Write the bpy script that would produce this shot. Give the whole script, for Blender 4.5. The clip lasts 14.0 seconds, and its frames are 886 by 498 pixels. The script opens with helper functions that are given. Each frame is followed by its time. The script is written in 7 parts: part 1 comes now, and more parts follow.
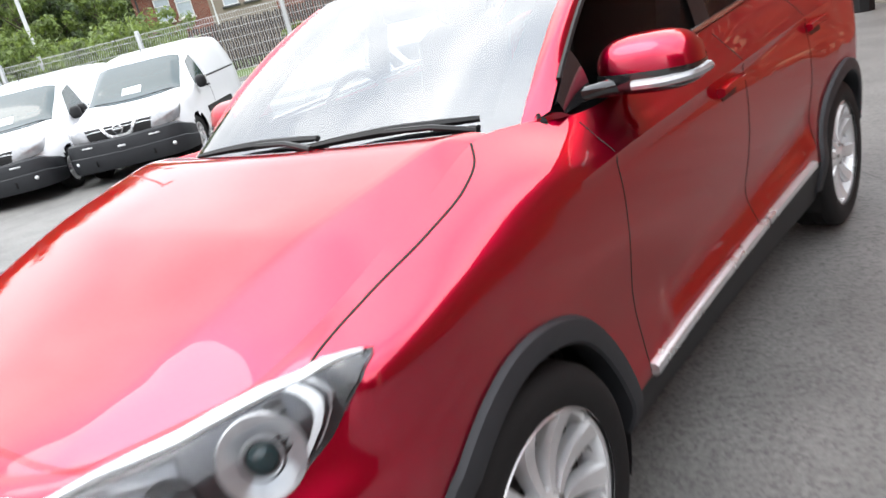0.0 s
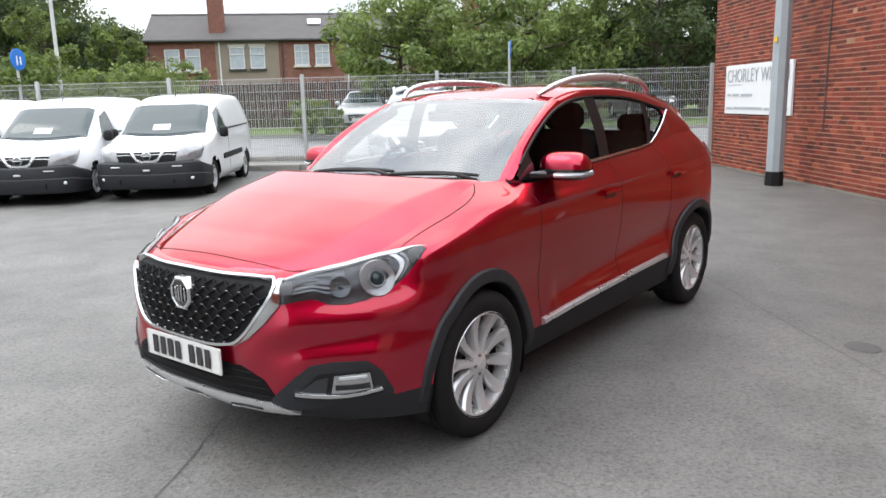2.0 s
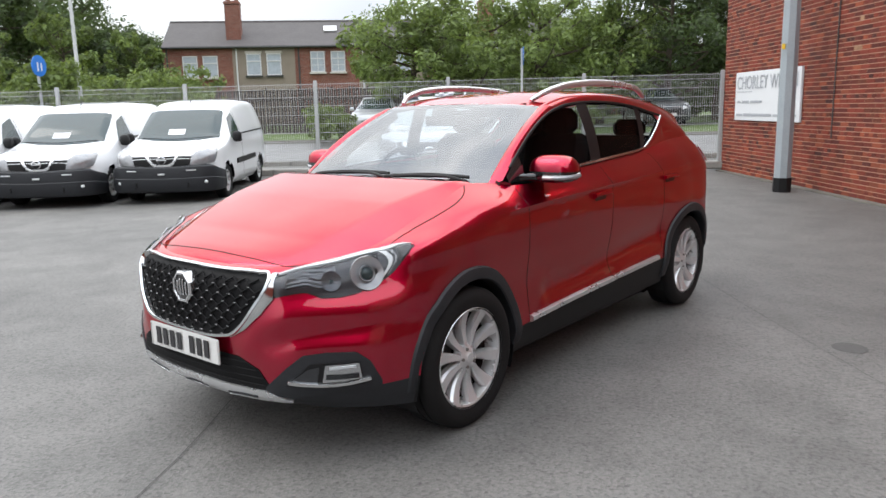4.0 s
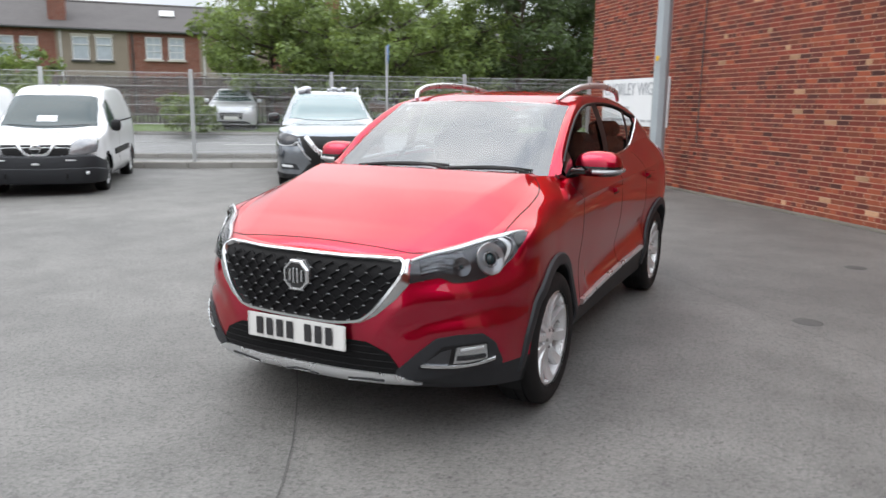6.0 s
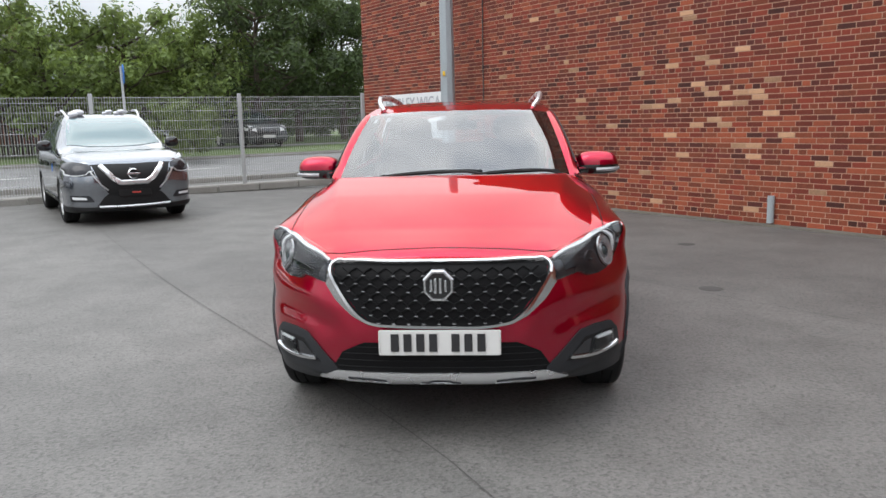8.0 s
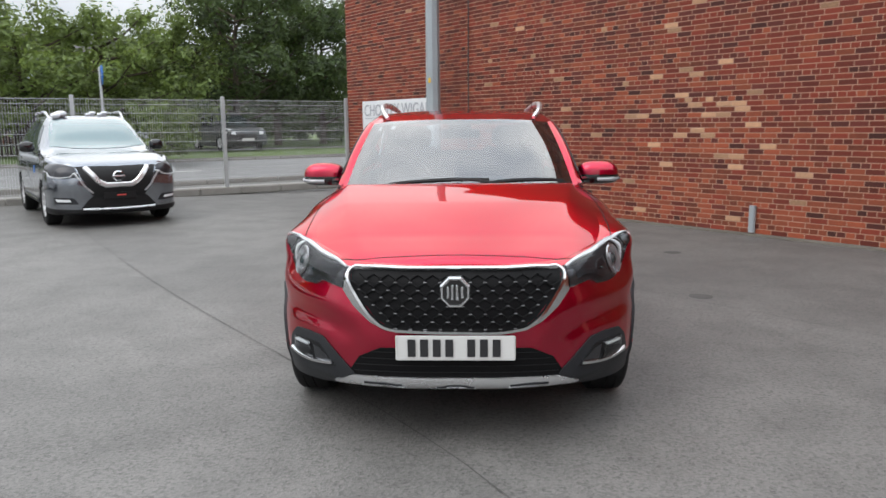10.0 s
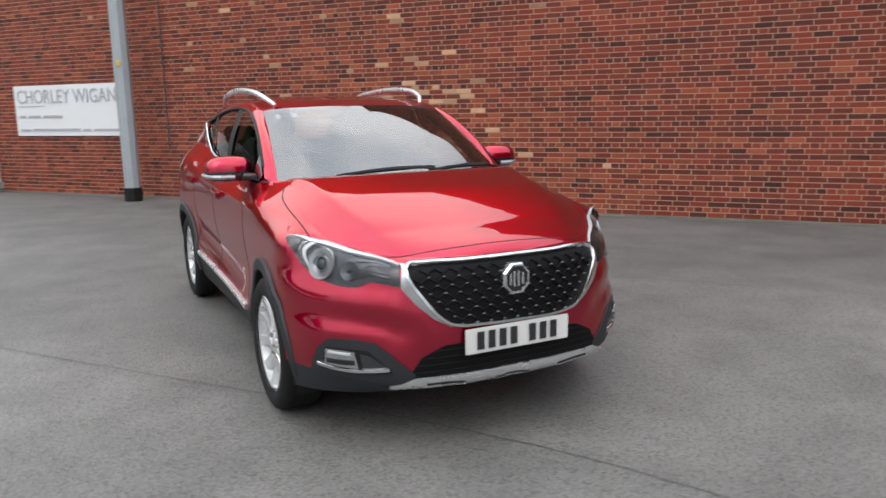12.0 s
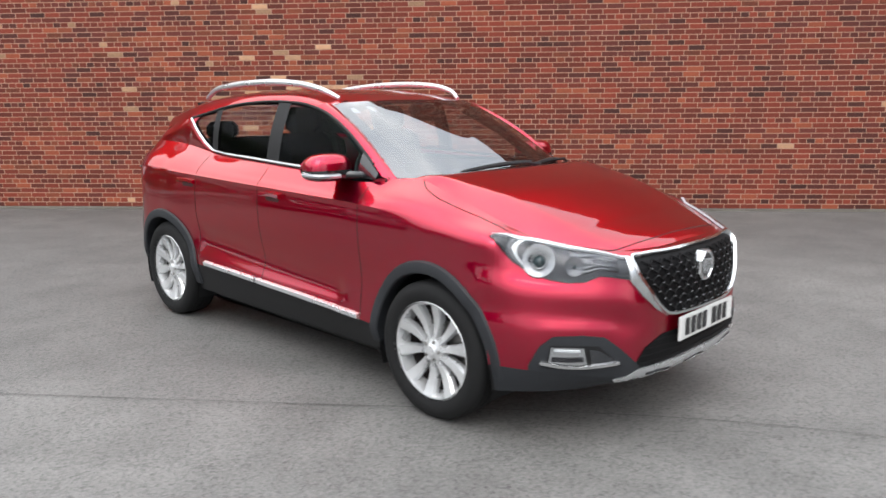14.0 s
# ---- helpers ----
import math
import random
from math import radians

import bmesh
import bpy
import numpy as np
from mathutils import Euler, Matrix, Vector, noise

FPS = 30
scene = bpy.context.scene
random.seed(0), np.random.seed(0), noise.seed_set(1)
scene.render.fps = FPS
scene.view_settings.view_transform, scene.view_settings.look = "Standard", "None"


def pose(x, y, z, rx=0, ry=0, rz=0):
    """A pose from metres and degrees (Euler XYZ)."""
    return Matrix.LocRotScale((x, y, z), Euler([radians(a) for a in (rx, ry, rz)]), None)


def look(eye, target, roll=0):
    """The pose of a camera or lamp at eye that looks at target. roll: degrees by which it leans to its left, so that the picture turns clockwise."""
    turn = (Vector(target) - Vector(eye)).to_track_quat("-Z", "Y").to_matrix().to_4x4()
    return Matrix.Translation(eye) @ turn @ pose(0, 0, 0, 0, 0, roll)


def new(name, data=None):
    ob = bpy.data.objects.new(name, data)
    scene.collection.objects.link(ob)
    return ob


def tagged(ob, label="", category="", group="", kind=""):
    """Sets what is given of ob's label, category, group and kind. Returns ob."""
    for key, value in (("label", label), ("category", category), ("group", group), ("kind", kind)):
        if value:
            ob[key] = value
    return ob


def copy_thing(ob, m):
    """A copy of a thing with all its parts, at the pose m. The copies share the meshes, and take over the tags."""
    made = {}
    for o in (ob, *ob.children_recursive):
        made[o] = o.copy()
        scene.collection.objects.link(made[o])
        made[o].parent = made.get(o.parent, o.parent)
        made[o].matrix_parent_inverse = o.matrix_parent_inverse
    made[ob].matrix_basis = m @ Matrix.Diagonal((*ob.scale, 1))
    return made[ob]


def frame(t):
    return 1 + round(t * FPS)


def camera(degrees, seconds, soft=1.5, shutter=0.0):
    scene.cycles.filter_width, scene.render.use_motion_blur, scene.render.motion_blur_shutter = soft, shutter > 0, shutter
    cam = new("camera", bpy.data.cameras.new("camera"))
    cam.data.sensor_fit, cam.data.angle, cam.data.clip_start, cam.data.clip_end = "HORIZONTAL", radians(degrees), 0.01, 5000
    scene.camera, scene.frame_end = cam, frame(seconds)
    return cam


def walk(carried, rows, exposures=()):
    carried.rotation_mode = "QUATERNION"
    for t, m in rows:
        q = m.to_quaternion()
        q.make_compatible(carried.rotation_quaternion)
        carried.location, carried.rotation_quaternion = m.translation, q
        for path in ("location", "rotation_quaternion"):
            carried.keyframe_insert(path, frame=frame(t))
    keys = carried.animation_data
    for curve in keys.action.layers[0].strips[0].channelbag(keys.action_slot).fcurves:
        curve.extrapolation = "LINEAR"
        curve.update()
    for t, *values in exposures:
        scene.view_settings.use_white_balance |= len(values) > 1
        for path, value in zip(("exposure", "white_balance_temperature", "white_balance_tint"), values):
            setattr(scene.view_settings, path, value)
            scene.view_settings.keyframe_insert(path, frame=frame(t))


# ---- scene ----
from mathutils.bvhtree import BVHTree

cam = camera(61.3, 14.0, shutter=0.5)
PATH = [
    (0, (1.668, -1.039, 1.392), (0.374, 0.351, 0.767), -13.7),
    (0.5, (1.992, -1.547, 1.411), (0.705, -0.128, 0.838), -13.7),
    (1, (2.272, -2.032, 1.423), (1.041, -0.534, 0.934), -11.1),
    (1.5, (2.501, -2.323, 1.457), (1.258, -0.817, 1.023), -5.6),
    (2, (2.649, -2.57, 1.464), (1.439, -1.026, 1.074), -1.5),
    (2.5, (2.74, -2.644, 1.476), (1.509, -1.112, 1.107), -0.5),
    (3, (2.831, -2.608, 1.473), (1.556, -1.111, 1.102), -0.3),
    (3.2, (2.855, -2.594, 1.473), (1.575, -1.103, 1.099), -0.3),
    (5.3, (2.434, -2.986, 1.412), (1.327, -1.362, 1.042), -1.5),
    (5.5, (2.281, -3.117, 1.426), (1.234, -1.452, 1.066), 0.8),
    (6, (1.922, -3.422, 1.451), (1.058, -1.659, 1.069), 0.7),
    (6.5, (1.415, -3.622, 1.438), (0.728, -1.78, 1.07), 0.4),
    (7, (0.93, -3.835, 1.421), (0.477, -1.913, 1.102), 0.0),
    (7.5, (0.488, -3.898, 1.383), (0.304, -1.932, 1.069), -0.1),
    (7.7, (0.318, -3.92, 1.39), (0.165, -1.954, 1.052), -1.2),
    (9.8, (0.112, -4.011, 1.432), (0.014, -2.041, 1.096), -0.9),
    (10, (0.072, -4.023, 1.427), (-0.005, -2.051, 1.102), -0.6),
    (10.5, (-0.217, -3.947, 1.391), (-0.095, -1.972, 1.101), 0.0),
    (11, (-0.684, -3.866, 1.408), (-0.305, -1.934, 1.056), 0.8),
    (11.5, (-1.136, -3.811, 1.434), (-0.501, -1.941, 1.116), -0.5),
    (12, (-1.658, -3.549, 1.443), (-0.782, -1.79, 1.073), -1.0),
    (12.5, (-2.114, -3.373, 1.468), (-1.109, -1.68, 1.116), -3.2),
    (13, (-2.547, -2.989, 1.459), (-1.422, -1.371, 1.115), -1.6),
    (13.5, (-2.89, -2.707, 1.44), (-1.582, -1.236, 1.087), -0.3),
    (14, (-3.16, -2.367, 1.443), (-1.759, -0.992, 1.062), -0.4),
]
walk(cam, [(t, look(eye, target, roll)) for t, eye, target, roll in PATH],
     [(0, 0.50), (0.5, 0.42), (1.0, 0.28), (1.5, 0.16), (3.0, -0.1), (6.5, -0.2), (7.5, -0.32), (10.0, -0.4), (11.5, -0.45), (12.5, -0.32), (13.5, -0.12), (14.0, 0.0)])

# ---- world, sun, exposure ----
world = bpy.data.worlds.new("sky")
scene.world = world
world.use_nodes = True
wn, wl = world.node_tree.nodes, world.node_tree.links
wn.clear()
sky = wn.new("ShaderNodeTexSky")
sky.sky_type, sky.sun_disc = "NISHITA", False
SUN_EL, SUN_AZ = 50.0, 225.0
sky.sun_elevation, sky.sun_rotation = radians(SUN_EL), radians(SUN_AZ)
sky.air_density, sky.dust_density, sky.ozone_density = 1.0, 2.0, 1.0
coord = wn.new("ShaderNodeTexCoord")
cloud = wn.new("ShaderNodeTexNoise")
cloud.inputs["Scale"].default_value, cloud.inputs["Detail"].default_value = 1.9, 4.0
cloud.inputs["Roughness"].default_value = 0.5
ramp = wn.new("ShaderNodeValToRGB")
ramp.color_ramp.elements[0].position, ramp.color_ramp.elements[0].color = 0.36, (12.0, 12.9, 14.2, 1)
ramp.color_ramp.elements[1].position, ramp.color_ramp.elements[1].color = 0.62, (20.5, 20.8, 21.2, 1)
cover = wn.new("ShaderNodeMixRGB")
cover.inputs["Fac"].default_value = 0.86
back = wn.new("ShaderNodeBackground")
back.inputs["Strength"].default_value = 0.084
wout = wn.new("ShaderNodeOutputWorld")
wl.new(coord.outputs["Generated"], cloud.inputs["Vector"])
wl.new(cloud.outputs["Fac"], ramp.inputs["Fac"])
wl.new(sky.outputs["Color"], cover.inputs["Color1"])
wl.new(ramp.outputs["Color"], cover.inputs["Color2"])
# a cloudy sky is brighter overhead than low down
height = wn.new("ShaderNodeSeparateXYZ")
wl.new(coord.outputs["Generated"], height.inputs["Vector"])
grade = wn.new("ShaderNodeMapRange")
grade.inputs["From Min"].default_value, grade.inputs["From Max"].default_value = 0.0, 1.0
grade.inputs["To Min"].default_value, grade.inputs["To Max"].default_value = 0.72, 2.85
wl.new(height.outputs["Z"], grade.inputs["Value"])
graded = wn.new("ShaderNodeVectorMath")
graded.operation = "SCALE"
wl.new(cover.outputs["Color"], graded.inputs[0])
wl.new(grade.outputs["Result"], graded.inputs["Scale"])
wl.new(graded.outputs["Vector"], back.inputs["Color"])
wl.new(back.outputs["Background"], wout.inputs["Surface"])

sun = new("sun", bpy.data.lights.new("sun", "SUN"))
sun.data.energy, sun.data.angle, sun.data.color = 1.1, radians(40), (1.0, 0.96, 0.9)
# a veiled sun stands to the open side of the yard, across from the brick wall
sun_dir = Vector((math.sin(radians(SUN_AZ)) * math.cos(radians(SUN_EL)), math.cos(radians(SUN_AZ)) * math.cos(radians(SUN_EL)), math.sin(radians(SUN_EL))))
sun.matrix_world = Matrix.Translation(sun_dir * 60) @ sun_dir.to_track_quat("Z", "Y").to_matrix().to_4x4()

# ---- materials ----
def surf(name, color, rough=0.5, metal=0.0, var=0.12, scale=6.0, bump=0.0, bump_scale=60.0, coat=0.0, fine=40.0, island=0.0, objrand=0.0, rough_var=0.0, spec=0.5, tint=None, coat_ior=1.5):
    """A procedural surface: base colour broken up at a coarse and a fine scale, with relief."""
    m = bpy.data.materials.new(name)
    m.use_nodes = True
    n, l = m.node_tree.nodes, m.node_tree.links
    b = n["Principled BSDF"]
    b.inputs["Roughness"].default_value, b.inputs["Metallic"].default_value = rough, metal
    b.inputs["Coat Weight"].default_value, b.inputs["Coat Roughness"].default_value = coat, 0.02
    b.inputs["Specular IOR Level"].default_value = spec
    b.inputs["Coat IOR"].default_value = coat_ior
    if tint:
        b.inputs["Specular Tint"].default_value = (*tint, 1)
    tc = n.new("ShaderNodeTexCoord")
    big, small = n.new("ShaderNodeTexNoise"), n.new("ShaderNodeTexNoise")
    big.inputs["Scale"].default_value, big.inputs["Detail"].default_value = scale, 4.0
    small.inputs["Scale"].default_value, small.inputs["Detail"].default_value = fine, 3.0
    l.new(tc.outputs["Object"], big.inputs["Vector"])
    l.new(tc.outputs["Object"], small.inputs["Vector"])
    add = n.new("ShaderNodeMath")
    add.operation = "ADD"
    l.new(big.outputs["Fac"], add.inputs[0])
    l.new(small.outputs["Fac"], add.inputs[1])
    value = add.outputs[0]
    if island or objrand:
        src = n.new("ShaderNodeNewGeometry").outputs["Random Per Island"] if island else n.new("ShaderNodeObjectInfo").outputs["Random"]
        k = n.new("ShaderNodeMath")
        k.operation = "MULTIPLY_ADD"
        k.inputs[1].default_value = (island or objrand) / max(var, 1e-3)
        l.new(src, k.inputs[0])
        l.new(value, k.inputs[2])
        shift = n.new("ShaderNodeMath")
        shift.operation = "SUBTRACT"
        shift.inputs[1].default_value = (island or objrand) / max(var, 1e-3) * 0.5
        l.new(k.outputs[0], shift.inputs[0])
        value = shift.outputs[0]
    rng = n.new("ShaderNodeMapRange")
    rng.clamp = False
    rng.inputs["From Min"].default_value, rng.inputs["From Max"].default_value = 0.5, 1.5
    rng.inputs["To Min"].default_value, rng.inputs["To Max"].default_value = 1 - var, 1 + var
    l.new(value, rng.inputs["Value"])
    mul = n.new("ShaderNodeVectorMath")
    mul.operation = "SCALE"
    mul.inputs[0].default_value = color
    l.new(rng.outputs["Result"], mul.inputs["Scale"])
    l.new(mul.outputs["Vector"], b.inputs["Base Color"])
    if rough_var:
        rr = n.new("ShaderNodeMapRange")
        rr.inputs["To Min"].default_value, rr.inputs["To Max"].default_value = rough - rough_var, rough + rough_var
        l.new(big.outputs["Fac"], rr.inputs["Value"])
        l.new(rr.outputs["Result"], b.inputs["Roughness"])
    if bump:
        grain = n.new("ShaderNodeTexNoise")
        grain.inputs["Scale"].default_value, grain.inputs["Detail"].default_value = bump_scale, 5.0
        l.new(tc.outputs["Object"], grain.inputs["Vector"])
        bp = n.new("ShaderNodeBump")
        bp.inputs["Strength"].default_value, bp.inputs["Distance"].default_value = bump, 0.01
        l.new(grain.outputs["Fac"], bp.inputs["Height"])
        l.new(bp.outputs["Normal"], b.inputs["Normal"])
    return m


def glass(name, tint, gloss=1.0, ior=1.5):
    """A thin pane: clear through, with a mirror that grows towards the edge-on view."""
    m = bpy.data.materials.new(name)
    m.use_nodes = True
    n, l = m.node_tree.nodes, m.node_tree.links
    n.clear()
    out, mix = n.new("ShaderNodeOutputMaterial"), n.new("ShaderNodeMixShader")
    tr, gl, fr = n.new("ShaderNodeBsdfTransparent"), n.new("ShaderNodeBsdfGlossy"), n.new("ShaderNodeFresnel")
    tr.inputs["Color"].default_value = (*tint, 1)
    gl.inputs["Roughness"].default_value = 0.01
    gl.inputs["Color"].default_value = (gloss, gloss, gloss, 1)
    fr.inputs["IOR"].default_value = ior
    l.new(fr.outputs["Fac"], mix.inputs["Fac"])
    l.new(tr.outputs["BSDF"], mix.inputs[1])
    l.new(gl.outputs["BSDF"], mix.inputs[2])
    l.new(mix.outputs["Shader"], out.inputs["Surface"])
    return m


def asphalt_mat(name, dark, light, seed=0.0, lays=()):
    """Worn tarmac: stone speckle, broad grey patches and stains, fine relief; lays: darker younger strips past a line (normal, distance, tone)."""
    m = bpy.data.materials.new(name)
    m.use_nodes = True
    n, l = m.node_tree.nodes, m.node_tree.links
    b = n["Principled BSDF"]
    b.inputs["Roughness"].default_value = 0.62
    tc = n.new("ShaderNodeTexCoord")
    mp = n.new("ShaderNodeMapping")
    mp.inputs["Location"].default_value = (seed, seed, 0)
    l.new(tc.outputs["Object"], mp.inputs["Vector"])
    def tex(kind, sc, det=4.0):
        t = n.new(kind)
        t.inputs["Scale"].default_value = sc
        if "Detail" in t.inputs:
            t.inputs["Detail"].default_value = det
        l.new(mp.outputs["Vector"], t.inputs["Vector"])
        return t
    stone = tex("ShaderNodeTexVoronoi", 66.0)
    speck = tex("ShaderNodeTexNoise", 55.0, 6.0)
    patch_n = tex("ShaderNodeTexNoise", 0.45, 5.0)
    stain = tex("ShaderNodeTexNoise", 2.1, 6.0)
    r1 = n.new("ShaderNodeValToRGB")
    r1.color_ramp.elements[0].position, r1.color_ramp.elements[0].color = 0.32, (*dark, 1)
    r1.color_ramp.elements[1].position, r1.color_ramp.elements[1].color = 0.72, (*light, 1)
    mixv = n.new("ShaderNodeMath")
    mixv.operation = "MULTIPLY_ADD"
    mixv.inputs[1].default_value = 0.55
    l.new(speck.outputs["Fac"], mixv.inputs[0])
    half = n.new("ShaderNodeMath")
    half.operation = "MULTIPLY"
    half.inputs[1].default_value = 0.45
    l.new(patch_n.outputs["Fac"], half.inputs[0])
    l.new(half.outputs[0], mixv.inputs[2])
    l.new(mixv.outputs[0], r1.inputs["Fac"])
    st = n.new("ShaderNodeMapRange")
    st.inputs["From Min"].default_value, st.inputs["From Max"].default_value = 0.35, 0.6
    st.inputs["To Min"].default_value, st.inputs["To Max"].default_value = 0.82, 1.06
    l.new(stain.outputs["Fac"], st.inputs["Value"])
    stn = n.new("ShaderNodeVectorMath")
    stn.operation = "SCALE"
    l.new(r1.outputs["Color"], stn.inputs[0])
    l.new(st.outputs["Result"], stn.inputs["Scale"])
    sv = n.new("ShaderNodeMapRange")
    sv.inputs["To Min"].default_value, sv.inputs["To Max"].default_value = 0.28, 1.75
    l.new(stone.outputs["Color"], sv.inputs["Value"])
    s2 = n.new("ShaderNodeVectorMath")
    s2.operation = "SCALE"
    l.new(stn.outputs["Vector"], s2.inputs[0])
    l.new(sv.outputs["Result"], s2.inputs["Scale"])
    colour = s2.outputs["Vector"]
    for nx, ny, c, tone in lays:
        side, past, fade, dim = n.new("ShaderNodeVectorMath"), n.new("ShaderNodeMath"), n.new("ShaderNodeMapRange"), n.new("ShaderNodeVectorMath")
        side.operation, past.operation, dim.operation = "DOT_PRODUCT", "GREATER_THAN", "SCALE"
        side.inputs[1].default_value, past.inputs[1].default_value, fade.inputs["To Min"].default_value, fade.inputs["To Max"].default_value = (nx, ny, 0), c, 1.0, tone
        l.new(tc.outputs["Object"], side.inputs[0])
        l.new(side.outputs["Value"], past.inputs[0])
        l.new(past.outputs[0], fade.inputs["Value"])
        l.new(colour, dim.inputs[0])
        l.new(fade.outputs["Result"], dim.inputs["Scale"])
        colour = dim.outputs["Vector"]
    l.new(colour, b.inputs["Base Color"])
    bp = n.new("ShaderNodeBump")
    bp.inputs["Strength"].default_value, bp.inputs["Distance"].default_value = 0.5, 0.004
    l.new(stone.outputs["Distance"], bp.inputs["Height"])
    l.new(bp.outputs["Normal"], b.inputs["Normal"])
    return m


